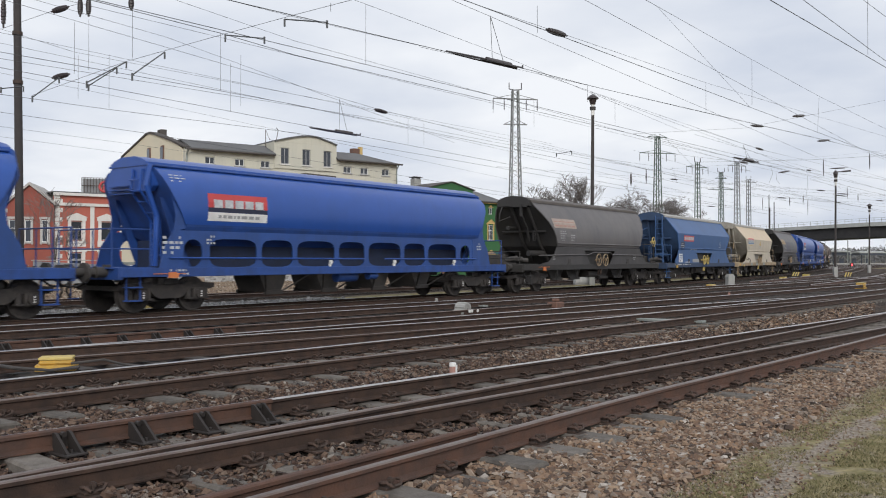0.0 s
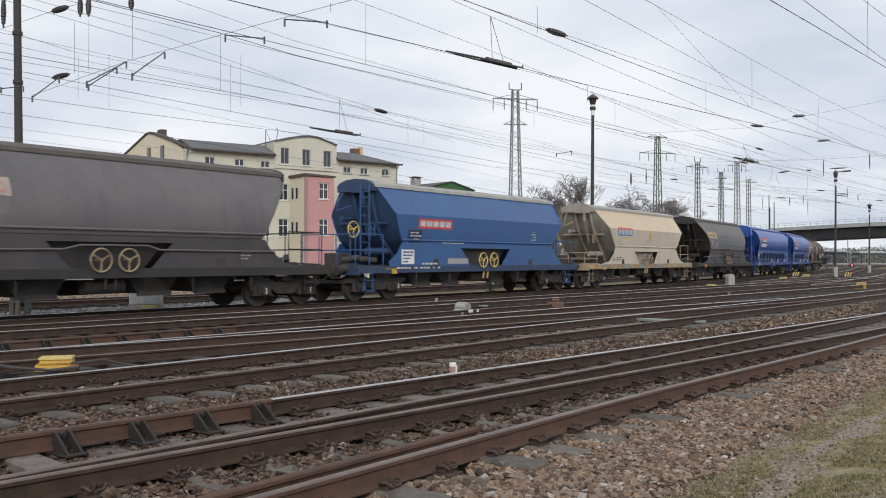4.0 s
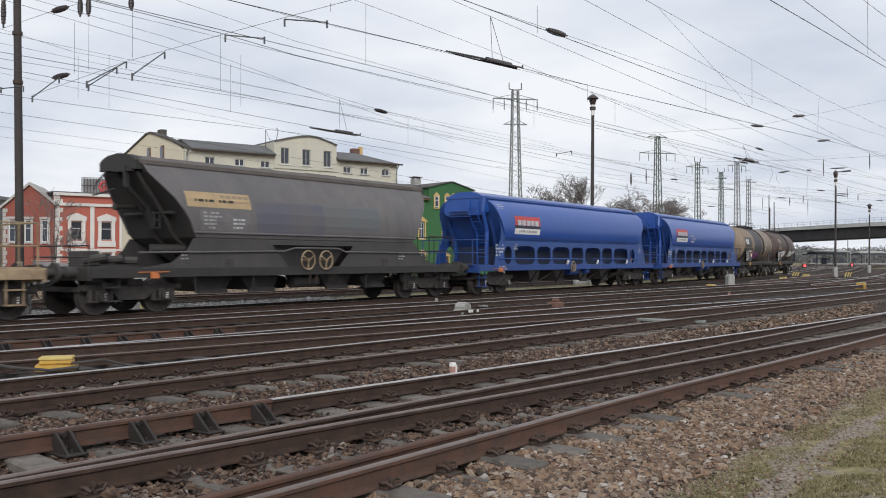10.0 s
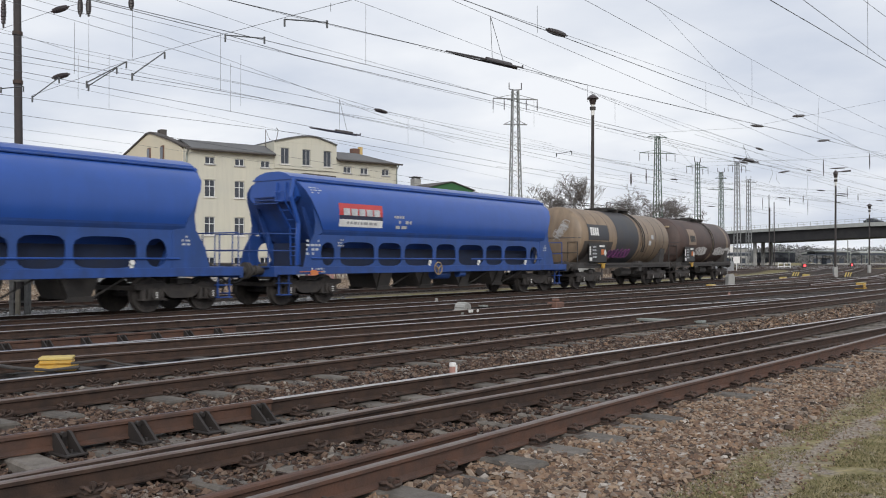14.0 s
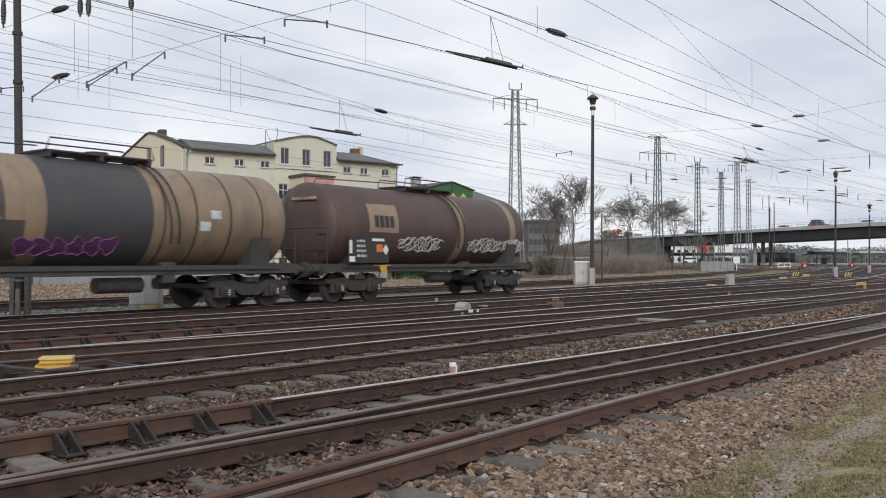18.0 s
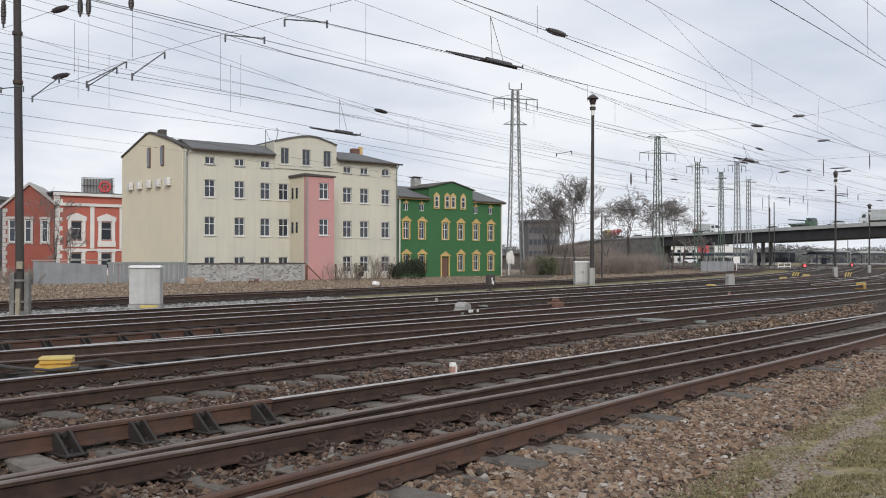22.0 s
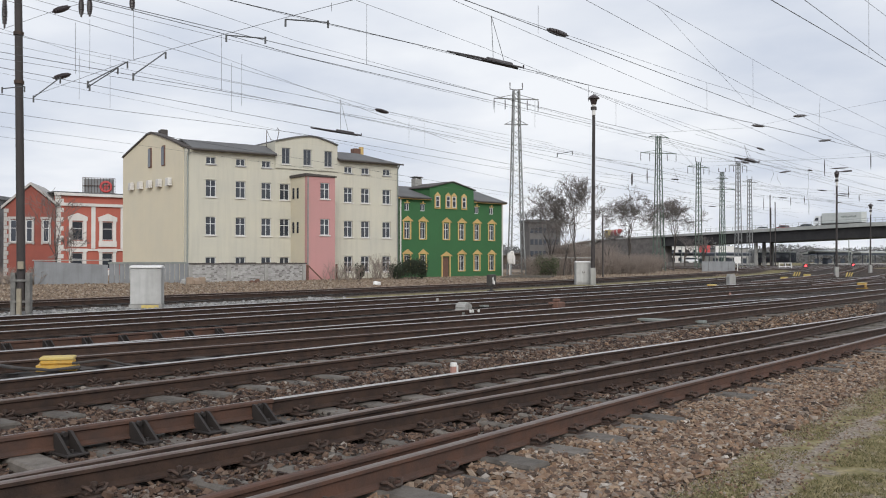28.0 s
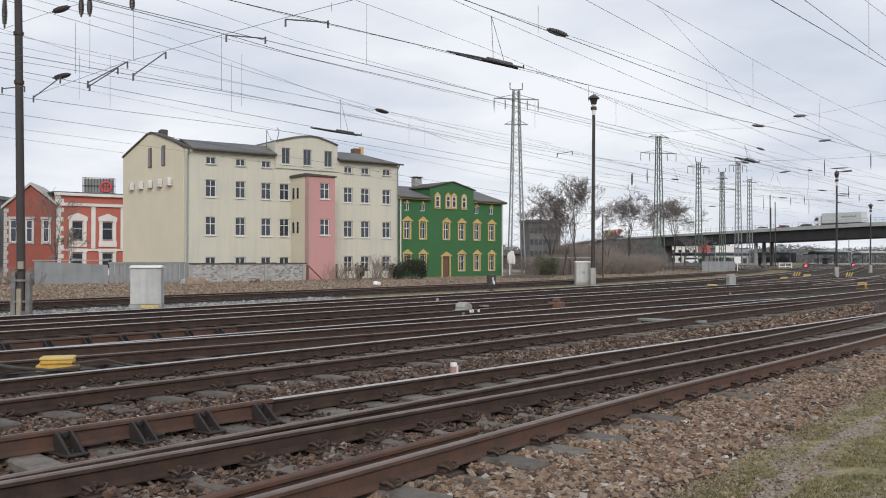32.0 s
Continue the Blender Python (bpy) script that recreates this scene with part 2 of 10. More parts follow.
def ring(bm, c, axis, r, w, n=20, m=5):
    """A torus: a handwheel's rim or a ring."""
    c = Vector(c)
    u, v, d = {"x": ((0, 1, 0), (0, 0, 1), (1, 0, 0)), "y": ((1, 0, 0), (0, 0, 1), (0, 1, 0)), "z": ((1, 0, 0), (0, 1, 0), (0, 0, 1))}[axis]
    u, v, d = Vector(u), Vector(v), Vector(d)
    rows = []
    for i in range(n):
        t = 2 * math.pi * i / n
        e = u * math.cos(t) + v * math.sin(t)
        rows.append([bm.verts.new(c + e * (r + w * math.cos(2 * math.pi * j / m)) + d * w * math.sin(2 * math.pi * j / m)) for j in range(m)])
    for i in range(n):
        for j in range(m):
            bm.faces.new((rows[i][j], rows[(i + 1) % n][j], rows[(i + 1) % n][(j + 1) % m], rows[i][(j + 1) % m]))


def holed(bm, x0, x1, z0, z1, y, t, hole, n=24):
    """A plate cell in the xz plane at y, t thick, with one rounded opening (cx, cz, hw, hh, p)."""
    cx, cz, hw, hh, p = hole
    inner, outer = [], []
    for i in range(n):
        a = 2 * math.pi * (i + 0.5) / n
        c, s = math.cos(a), math.sin(a)
        k = (abs(c) ** p + abs(s) ** p) ** (-1 / p)
        inner.append((cx + hw * c * k, cz + hh * s * k))
        k = 1 / max(abs(c), abs(s))
        ox, oz = c * k, s * k
        outer.append((cx + ox * ((x1 - cx) if ox > 0 else (cx - x0)), cz + oz * ((z1 - cz) if oz > 0 else (cz - z0))))
    corners = [(x1, z1), (x0, z1), (x0, z0), (x1, z0)]
    for yy in (y, y + t):
        vi = [bm.verts.new((a, yy, b)) for a, b in inner]
        vo = [bm.verts.new((a, yy, b)) for a, b in outer]
        for i in range(n):
            j = (i + 1) % n
            bm.faces.new((vi[i], vi[j], vo[j], vo[i]))
        for k, (a, b) in enumerate(corners):
            i = (n // 8 + k * n // 4 - 1) % n
            j = (i + 1) % n
            vc = bm.verts.new((a, yy, b))
            bm.faces.new((vo[i], vo[j], vc))
        if yy == y:
            first = vi
    for i in range(n):
        j = (i + 1) % n
        bm.faces.new((first[i], first[j], vi[j], vi[i]))


def mesh_of(name, bm, material, smooth=0.0):
    me = bpy.data.meshes.new(name)
    bmesh.ops.recalc_face_normals(bm, faces=bm.faces[:])
    bm.to_mesh(me)
    bm.free()
    for m in material if isinstance(material, (list, tuple)) else [material]:
        me.materials.append(m)
    if smooth:
        me.shade_smooth()
        me.set_sharp_from_angle(angle=radians(smooth))
    return me


def part(name, bm, material, parent=None, label="", smooth=0.0):
    ob = new(name, mesh_of(name, bm, material, smooth))
    ob.parent = parent
    if label:
        ob["label"] = label
    return ob


def thing(name, m, label, category, group="", kind=""):
    ob = new(name)
    ob.empty_display_size = 0.1
    ob.matrix_world = m
    return tagged(ob, label, category, group, kind)


def mesh_thing(name, bm, material, m, label, category, group="", kind="", smooth=0.0):
    ob = part(name, bm, material, None, "", smooth)
    ob.matrix_world = m
    return tagged(ob, label, category, group, kind)


# ---- ground ----
def ground_height(s, q):
    """Ballast level under the tracks, a little lower towards the houses, a worn path by the camera."""
    if q > 30:
        z = -0.25 - 0.12 * min(1, (q - 30) / 6)
    elif q < 2.6:
        z = -0.24 - 0.06 * min(1, (2.6 - q) / 2)
    else:
        z = -0.235
    return z


def ground_mat():
    m = bpy.data.materials.new("ground_gravel_and_grass")
    m.use_nodes = True
    n, l = m.node_tree.nodes, m.node_tree.links
    b = n["Principled BSDF"]
    b.inputs["Roughness"].default_value = 0.95
    b.inputs["Specular IOR Level"].default_value = 0.2
    co = n.new("ShaderNodeTexCoord")

    def noise_of(sc, det=5.0):
        t = n.new("ShaderNodeTexNoise")
        t.inputs["Scale"].default_value, t.inputs["Detail"].default_value = sc, det
        l.new(co.outputs["Object"], t.inputs["Vector"])
        return t.outputs[0]

    def ramp(fac, stops):
        r = n.new("ShaderNodeValToRGB")
        el = r.color_ramp.elements
        el[0].position, el[0].color = stops[0][0], (*stops[0][1], 1)
        el[1].position, el[1].color = stops[-1][0], (*stops[-1][1], 1)
        for p, c in stops[1:-1]:
            el.new(p).color = (*c, 1)
        l.new(fac, r.inputs[0])
        return r.outputs[0]

    def rng(v, a, c, lo=0.0, hi=1.0):
        r = n.new("ShaderNodeMapRange")
        r.inputs["From Min"].default_value, r.inputs["From Max"].default_value = a, c
        r.inputs["To Min"].default_value, r.inputs["To Max"].default_value = lo, hi
        l.new(v, r.inputs["Value"])
        return r.outputs[0]

    def math2(op, a, c):
        x = n.new("ShaderNodeMath")
        x.operation = op
        for i, v in enumerate((a, c)):
            if isinstance(v, (int, float)):
                x.inputs[i].default_value = v
            else:
                l.new(v, x.inputs[i])
        return x.outputs[0]

    def mix(fac, a, c):
        x = n.new("ShaderNodeMix")
        x.data_type = "RGBA"
        l.new(fac, x.inputs["Factor"])
        l.new(a, x.inputs["A"])
        l.new(c, x.inputs["B"])
        return x.outputs["Result"]

    sep = n.new("ShaderNodeSeparateXYZ")
    l.new(co.outputs["Object"], sep.inputs[0])
    s = sep.outputs["X"]
    past = math2("MAXIMUM", math2("SUBTRACT", s, 27.0), 0.0)
    q = math2("SUBTRACT", sep.outputs["Y"], math2("MULTIPLY", math2("MULTIPLY", past, past), 0.00125))
    vor = n.new("ShaderNodeTexVoronoi")
    vor.inputs["Scale"].default_value = 17.0
    l.new(co.outputs["Object"], vor.inputs["Vector"])
    vsep = n.new("ShaderNodeSeparateColor")
    l.new(vor.outputs["Color"], vsep.inputs[0])
    gravel = ramp(vsep.outputs[0], [(0.0, (0.016, 0.012, 0.010)), (0.35, (0.046, 0.03, 0.022)), (0.7, (0.085, 0.058, 0.042)), (1.0, (0.14, 0.11, 0.088))])
    oily = ramp(noise_of(0.35), [(0.35, (0.02, 0.0165, 0.015)), (0.6, (0.05, 0.038, 0.031))])
    gravel = mix(rng(noise_of(0.5), 0.42, 0.62, 0.1, 0.75), gravel, oily)
    grass = ramp(noise_of(7.0, 6.0), [(0.3, (0.115, 0.103, 0.045)), (0.5, (0.2, 0.173, 0.083)), (0.7, (0.31, 0.26, 0.155))])
    sand = ramp(noise_of(38.0, 8.0), [(0.3, (0.14, 0.112, 0.087)), (0.5, (0.25, 0.21, 0.17)), (0.7, (0.36, 0.31, 0.26))])
    straw = ramp(noise_of(3.0, 8.0), [(0.3, (0.15, 0.11, 0.08)), (0.5, (0.27, 0.21, 0.155)), (0.7, (0.37, 0.30, 0.22))])
    w = noise_of(1.3, 4.0)
    wob = rng(w, 0.3, 0.7, -0.6, 0.6)
    qn = math2("ADD", q, wob)
    # dusty verge by the camera, then moss and grass
    qp = math2("ADD", q, rng(w, 0.3, 0.7, -0.22, 0.22))
    col = mix(rng(qp, 3.2, 2.5), gravel, sand)
    grassy = math2("MULTIPLY", rng(qp, 2.5, 2.2), rng(noise_of(2.6), 0.3, 0.45))
    path = math2("MULTIPLY", rng(qp, 1.74, 1.84), rng(qp, 2.06, 1.96))
    grassy = math2("MULTIPLY", grassy, math2("SUBTRACT", 1.0, path))
    col = mix(grassy, col, grass)
    # dry grass on the bank towards the houses
    col = mix(math2("MULTIPLY", rng(qn, 29.0, 30.2), rng(s, 150.0, 120.0)), col, straw)
    # grey ballast strip behind the train's track
    grey = ramp(vsep.outputs[1], [(0.0, (0.16, 0.16, 0.155)), (0.5, (0.34, 0.335, 0.32)), (1.0, (0.52, 0.51, 0.49))])
    strip = math2("MULTIPLY", rng(qn, 22.6, 23.0), rng(qn, 26.6, 26.0))
    strip = math2("MULTIPLY", strip, rng(s, 27.0, 21.0))
    col = mix(strip, col, grey)
    gstrip = math2("MULTIPLY", math2("MULTIPLY", rng(qn, 22.6, 23.4), rng(qn, 27.0, 26.0)), rng(s, 21.0, 27.0))
    col = mix(gstrip, col, grass)
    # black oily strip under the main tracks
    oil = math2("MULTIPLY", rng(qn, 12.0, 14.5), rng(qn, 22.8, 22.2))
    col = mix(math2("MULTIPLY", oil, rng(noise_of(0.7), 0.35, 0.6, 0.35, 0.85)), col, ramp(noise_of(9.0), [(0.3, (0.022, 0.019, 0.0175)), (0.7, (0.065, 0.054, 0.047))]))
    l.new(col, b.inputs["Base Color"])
    bp = n.new("ShaderNodeBump")
    bp.inputs["Strength"].default_value = 0.9
    bp.inputs["Distance"].default_value = 0.04
    l.new(vor.outputs["Distance"], bp.inputs["Height"])
    l.new(bp.outputs[0], b.inputs["Normal"])
    return m


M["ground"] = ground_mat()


def build_ground():
    ss = [-2500, -600, -150, -40, -10] + [x * 1.0 for x in range(-8, 60)] + list(range(60, 160, 5)) + [170, 220, 300, 500, 900, 1600, 3000]
    qs = [-2500, -700, -200, -60, -20, -8] + [x * 0.5 for x in range(-12, 62)] + list(range(31, 60, 2)) + [62, 80, 120, 200, 400, 900, 3000]
    bm = bmesh.new()
    rows = []
    for s in ss:
        row = []
        for q in qs:
            z = ground_height(s, q)
            if abs(s) < 100 and abs(q) < 60:
                z += 0.02 * noise.noise((s * 0.9, q * 0.9, 0.0)) + (0.05 * noise.noise((s * 0.2, q * 0.3, 4.0)) if q > 29 else 0.0)
            row.append(bm.verts.new((s, q, z)))
        rows.append(row)
    for a, b in zip(rows[:-1], rows[1:]):
        for i in range(len(qs) - 1):
            bm.faces.new((a[i], b[i], b[i + 1], a[i + 1]))
    return mesh_thing("ground", bm, M["ground"], at(0, 0, 0), "brown gravel rail yard ground with dry grass at its edges", "ground", kind="structure", smooth=60)


build_ground()


# ---- tracks ----
RAIL = ((-0.036, -0.011), (-0.022, -0.002), (0.0, 0.0), (0.022, -0.002), (0.036, -0.011), (0.036, -0.035), (0.012, -0.048), (0.012, -0.125), (0.07, -0.145), (0.07, -0.157),
        (-0.07, -0.157), (-0.07, -0.145), (-0.012, -0.125), (-0.012, -0.048), (-0.036, -0.035))


def rail_mesh(f, s0, s1, step, head, web, lift=0.0):
    bm = bmesh.new()
    k = max(2, int((s1 - s0) / step) + 1)
    rings = []
    for i in range(k):
        s = s0 + (s1 - s0) * i / (k - 1)
        q = f(s)
        d = (f(s + 0.1) - f(s - 0.1)) / 0.2
        nx, ny = -d / math.hypot(1, d), 1 / math.hypot(1, d)
        rings.append([bm.verts.new((s + nx * a, q + ny * a, b + lift)) for a, b in RAIL])
    m = len(RAIL)
    for a, b in zip(rings[:-1], rings[1:]):
        for i in range(m):
            fc = bm.faces.new((a[i], a[(i + 1) % m], b[(i + 1) % m], b[i]))
            fc.material_index = 0 if i < 4 else 1
    for r in (rings[0], rings[-1]):
        bm.faces.new(r).material_index = 1
    return mesh_of("rail", bm, [head, web])


def track(label, fa, fb, s0, s1, step=2.0, heads=("head", "head"), webs=("rust", "rust")):
    tr = thing("railway_track", at(0, 0, 0), label, "track", "tracks of the yard", "structure")
    for f, h, w in zip((fa, fb), heads, webs):
        r = new("rail", rail_mesh(f, s0, s1, step, M[h], M[w]))
        r.parent = tr
    return tr


def line(q0, k, k2=0.0):
    return lambda s: q0 + k * s + k2 * s * s


def through_points(pts):
    def f(s):
        if s <= pts[0][0]:
            (a, b), (c, d) = pts[0], pts[1]
        elif s >= pts[-1][0]:
            (a, b), (c, d) = pts[-2], pts[-1]
        else:
            for (a, b), (c, d) in zip(pts[:-1], pts[1:]):
                if a <= s <= c:
                    break
        return b + (d - b) * (s - a) / (c - a)
    return f


def smooth_points(pts, w=1.2):
    g = through_points(pts)
    return lambda s: (g(s - w) + 2 * g(s) + g(s + w)) / 4


rail_C = line(7.27, -0.1030)
rail_B = line(5.80, -0.1075)
rail_B2 = line(5.79, -0.0564, 0.00035)
rail_A = smooth_points([(-3, 4.06), (0, 4.03), (4, 3.97), (6, 3.94), (9, 3.85), (11, 3.71), (14.2, 3.5), (18.2, 3.3), (29, 2.71), (60, -0.4)])
rail_D = line(10.40, -0.0430)
rail_E = line(8.90, -0.0430)
rail_F = line(15.25, -0.0545)
rail_G = line(13.745, -0.0545)
rail_K = line(14.43, -0.156)
rail_L = line(12.93, -0.156)
rail_P = line(18.92, -0.0450)
rail_Q = line(17.42, -0.0450)


def beside(q0, k=0.0):
    return lambda s: q0 + k * s + drift(s)


rail_N, rail_O = beside(T_NEAR), beside(T_FAR)
rail_W, rail_X = beside(28.1, -0.008), beside(29.6, -0.008)

TRACKS = [
    track("rusty railway track in a turnout on brown ballast", rail_C, rail_B, -3, 62, 1.5, ("head", "headdull"), ("rust", "rust")),
    track("rust-red diverging turnout track on concrete sleepers", rail_B2, rail_A, -3, 27.5, 1.5, ("headdull", "headdull"), ("rust", "rustred")),
    track("worn railway track with bright rail heads", rail_D, rail_E, -10, 120, 3, ("head", "headdull")),
    track("dark railway track in the yard", rail_F, rail_G, -20, 160, 4, ("headdull", "head")),
    track("diagonal crossover track between two yard tracks", rail_K, rail_L, 2, 33, 3, ("head", "headdull")),
    track("dark oily railway track with bright rails", rail_P, rail_Q, -20, 220, 5),
    track("main track that the goods train runs on", rail_O, rail_N, -280, 260, 3),
    track("disused rusty track beside dry grass", rail_X, rail_W, 4, 200, 3, ("headdull", "headdull")),
]

for q_, k_, s_ in ((17.6, -0.012, 57), (13.4, -0.02, 52), (9.2, -0.03, 56), (4.6, -0.03, 60)):
    TRACKS.append(track("distant yard track curving towards the station", beside(q_, k_), beside(q_ - 1.505, k_), s_, 230, 4, ("head", "headdull"), ("rustred", "rust")))


def sleepers(tr, fa, fb, s0, s1, singly, material, length=2.5, top=-0.17, pitch=0.62, over=0.0):
    """Sleepers under two rails: single ones where the camera is near, the far ones joined."""
    bm = bmesh.new()
    box(bm, -0.13, 0.13, -length / 2, length / 2, -0.16, 0.0, 0.02)
    me = mesh_of("sleeper", bm, material)
    far = bmesh.new()
    s = s0
    rnd = random.Random(7)
    while s < s1:
        q = 0.5 * (fa(s) + fb(s))
        d = (fa(s + 0.5) - fa(s - 0.5))
        k = (abs(fa(s) - fb(s)) + over) / length if over else 1.0
        m = pose(s, q, top + rnd.uniform(-0.008, 0.004), rnd.uniform(-1, 1), rnd.uniform(-0.6, 0.6), math.degrees(math.atan(d)) + rnd.uniform(-1.2, 1.2)) @ Matrix.Diagonal((1, k, 1, 1))
        if s < singly:
            ob = new("sleeper", me)
            ob.parent = tr
            ob.matrix_basis = m
        else:
            a = len(far.verts)
            vs = box(far, -0.13, 0.13, -length / 2, length / 2, -0.1, 0.0)
            for v in vs:
                v.co = m @ v.co
        s += pitch
    if far.verts:
        ob = part("distant_sleepers", far, material, tr)
        ob["kind"] = "stuff"
    else:
        far.free()


def fastenings(tr, f, s0, s1, pitch=0.62, side=1):
    """Base plates with clips and bolts along one rail."""
    bm = bmesh.new()
    box(bm, -0.085, 0.085, -0.2, 0.2, -0.18, -0.158, 0.006)
    for y, k in ((-0.115, -1), (0.115, 1)):
        box(bm, -0.07, 0.07, y - 0.03, y + 0.05, -0.158, -0.138, 0.004)
        tube(bm, (0, y, -0.14), (0, y, -0.078), 0.014, 6)
        tube(bm, (0, y, -0.105), (0, y, -0.085), 0.024, 6)
        for sx in (-1, 1):
            path_tube(bm, [(sx * 0.012, y - k * 0.03, -0.125), (sx * 0.05, y - k * 0.045, -0.122), (sx * 0.078, y - k * 0.01, -0.104), (sx * 0.072, y + k * 0.035, -0.1), (sx * 0.045, y + k * 0.055, -0.125), (sx * 0.02, y + k * 0.03, -0.135)], 0.012, 5)
    me = mesh_of("rail_fastening", bm, M["iron"])
    s = s0
    while s < s1:
        ob = new("rail_fastening", me)
        ob.parent = tr
        d = f(s + 0.5) - f(s - 0.5)
        ob.matrix_basis = pose(s, f(s), 0, 0, 0, math.degrees(math.atan(d)))
        s += pitch


def facade_mat(name, col, dirt, streak=0.3):
    return mat(name, col, 0.9, 0, dirt, 0.35, 0.55, 0.12, 25, 0.15, 30, streak, tuple(c * 0.72 for c in dirt))


M["wallcream"] = facade_mat("render_cream", (0.54, 0.515, 0.425), (0.46, 0.45, 0.395))
M["wallgable"] = facade_mat("render_gable_yellow", (0.60, 0.54, 0.41), (0.54, 0.50, 0.40), 0.08)
M["wallpink"] = facade_mat("render_pink", (0.48, 0.25, 0.24), (0.42, 0.24, 0.23), 0.15)
M["wallgreen"] = facade_mat("render_green", (0.038, 0.128, 0.047), (0.034, 0.105, 0.042), 0.12)
M["wallred"] = facade_mat("render_red", (0.42, 0.12, 0.085), (0.34, 0.10, 0.075), 0.2)
M["trimwhite"] = facade_mat("trim_white", (0.66, 0.64, 0.61), (0.5, 0.48, 0.45), 0.25)
M["trimyellow"] = facade_mat("trim_ochre", (0.55, 0.38, 0.15), (0.44, 0.31, 0.13), 0.1)
M["slate"] = mat("roof_felt_grey", (0.13, 0.13, 0.13), 0.85, 0, (0.09, 0.09, 0.095), 0.6, 0.7, 0.3, 20, 0.2, 20)
M["roofedge"] = mat("roof_edge_dark", (0.07, 0.06, 0.055), 0.8, 0, (0.05, 0.045, 0.04), 2, 0.5)
M["concrete"] = mat("concrete_weathered", (0.36, 0.355, 0.335), 0.9, 0, (0.24, 0.235, 0.22), 1.5, 0.7, 0.25, 40, 0.3, 30, 0.35, (0.16, 0.15, 0.14))
M["frame"] = mat("window_frame_white", (0.6, 0.6, 0.6), 0.6)
M["framegrey"] = mat("window_frame_grey", (0.3, 0.3, 0.3), 0.6)
M["brick"] = mat("brick_dark", (0.16, 0.085, 0.06), 0.9, 0, (0.1, 0.06, 0.05), 5, 0.7, 0.3, 40)
M["metal"] = mat("galvanised_grey", (0.28, 0.30, 0.28), 0.6, 0.4, (0.2, 0.22, 0.2), 2, 0.6)
M["mastdark"] = mat("mast_tarred", (0.05, 0.042, 0.04), 0.8, 0.0, (0.035, 0.03, 0.03), 2, 0.6, 0.3, 30, 0.2, 20)
M["wire"] = mat("wire_dark", (0.09, 0.093, 0.096), 0.6, 0.3)
M["insul"] = mat("insulator_brown", (0.035, 0.025, 0.025), 0.35)


def window_part(parent, x, z, w, h, y, depth=0.12, frame="frame", bars=(1, 1), sill=None, glass="glass", name="window"):
    """A window set into a wall whose face is the plane y: reveal, frame with bars, panes and a sill."""
    parent = parent.parent or parent
    bm = bmesh.new()
    t = 0.06
    xs = [x - w / 2 + t / 2] + [x - w / 2 + w * (i + 1) / (bars[0] + 1) for i in range(bars[0])] + [x + w / 2 - t / 2]
    zs = [z + t / 2] + [z + h * (0.62 if bars[1] == 1 else (i + 1) / (bars[1] + 1)) for i in range(bars[1])] + [z + h - t / 2]
    lights = [((xa + xb) / 2, za + t / 2, xb - xa - t, zb - za - t) for xa, xb in zip(xs[:-1], xs[1:]) for za, zb in zip(zs[:-1], zs[1:])]
    wall_with_openings(bm, x - w / 2, x + w / 2, z, z + h, y + depth - 0.05, 0.05, lights)
    win = part(name, bm, M[frame], parent)
    bm = bmesh.new()
    box(bm, x - w / 2 + t, x + w / 2 - t, y + depth - 0.028, y + depth - 0.02, z + t, z + h - t)
    part("pane", bm, M[glass], win)
    if sill:
        bm = bmesh.new()
        box(bm, x - w / 2 - 0.08, x + w / 2 + 0.08, y - 0.1, y + 0.03, z - 0.09, z - 0.005)
        part("sill", bm, M[sill], win)
    return win


def wall_with_openings(bm, x0, x1, z0, z1, y, t, openings):
    """A wall in the xz plane from y to y + t with rectangular openings (x, z, w, h)."""
    xs = sorted({x0, x1, *[o[0] - o[2] / 2 for o in openings], *[o[0] + o[2] / 2 for o in openings]})
    zs = sorted({z0, z1, *[o[1] for o in openings], *[o[1] + o[3] for o in openings]})
    xs = [x for x in xs if x0 <= x <= x1]
    zs = [z for z in zs if z0 <= z <= z1]

    def gap(a, b):
        return any(o[0] - o[2] / 2 < a < o[0] + o[2] / 2 and o[1] < b < o[1] + o[3] for o in openings)
    solid = [[not gap((xs[i] + xs[i + 1]) / 2, (zs[j] + zs[j + 1]) / 2) for j in range(len(zs) - 1)] for i in range(len(xs) - 1)]
    cache = {}

    def v(i, j, k):
        if (i, j, k) not in cache:
            cache[i, j, k] = bm.verts.new((xs[i], y + t * k, zs[j]))
        return cache[i, j, k]
    ni, nj = len(xs) - 1, len(zs) - 1
    for i in range(ni):
        for j in range(nj):
            if not solid[i][j]:
                continue
            for k in (0, 1):
                bm.faces.new((v(i, j, k), v(i + 1, j, k), v(i + 1, j + 1, k), v(i, j + 1, k)))
            for di, dj, e in ((-1, 0, ((i, j), (i, j + 1))), (1, 0, ((i + 1, j), (i + 1, j + 1))), (0, -1, ((i, j), (i + 1, j))), (0, 1, ((i, j + 1), (i + 1, j + 1)))):
                a, b = i + di, j + dj
                if not (0 <= a < ni and 0 <= b < nj) or not solid[a][b]:
                    (p, r), (p2, r2) = e
                    bm.faces.new((v(p, r, 0), v(p2, r2, 0), v(p2, r2, 1), v(p, r, 1)))


def facing(x0, y0, x1, y1):
    """Pose at (x0, y0) whose x axis runs to (x1, y1), and the length."""
    a = math.atan2(y1 - y0, x1 - x0)
    return pose(x0, y0, 0, 0, 0, math.degrees(a)), math.hypot(x1 - x0, y1 - y0)


# ---- the cream apartment house ----
GZ = -0.37


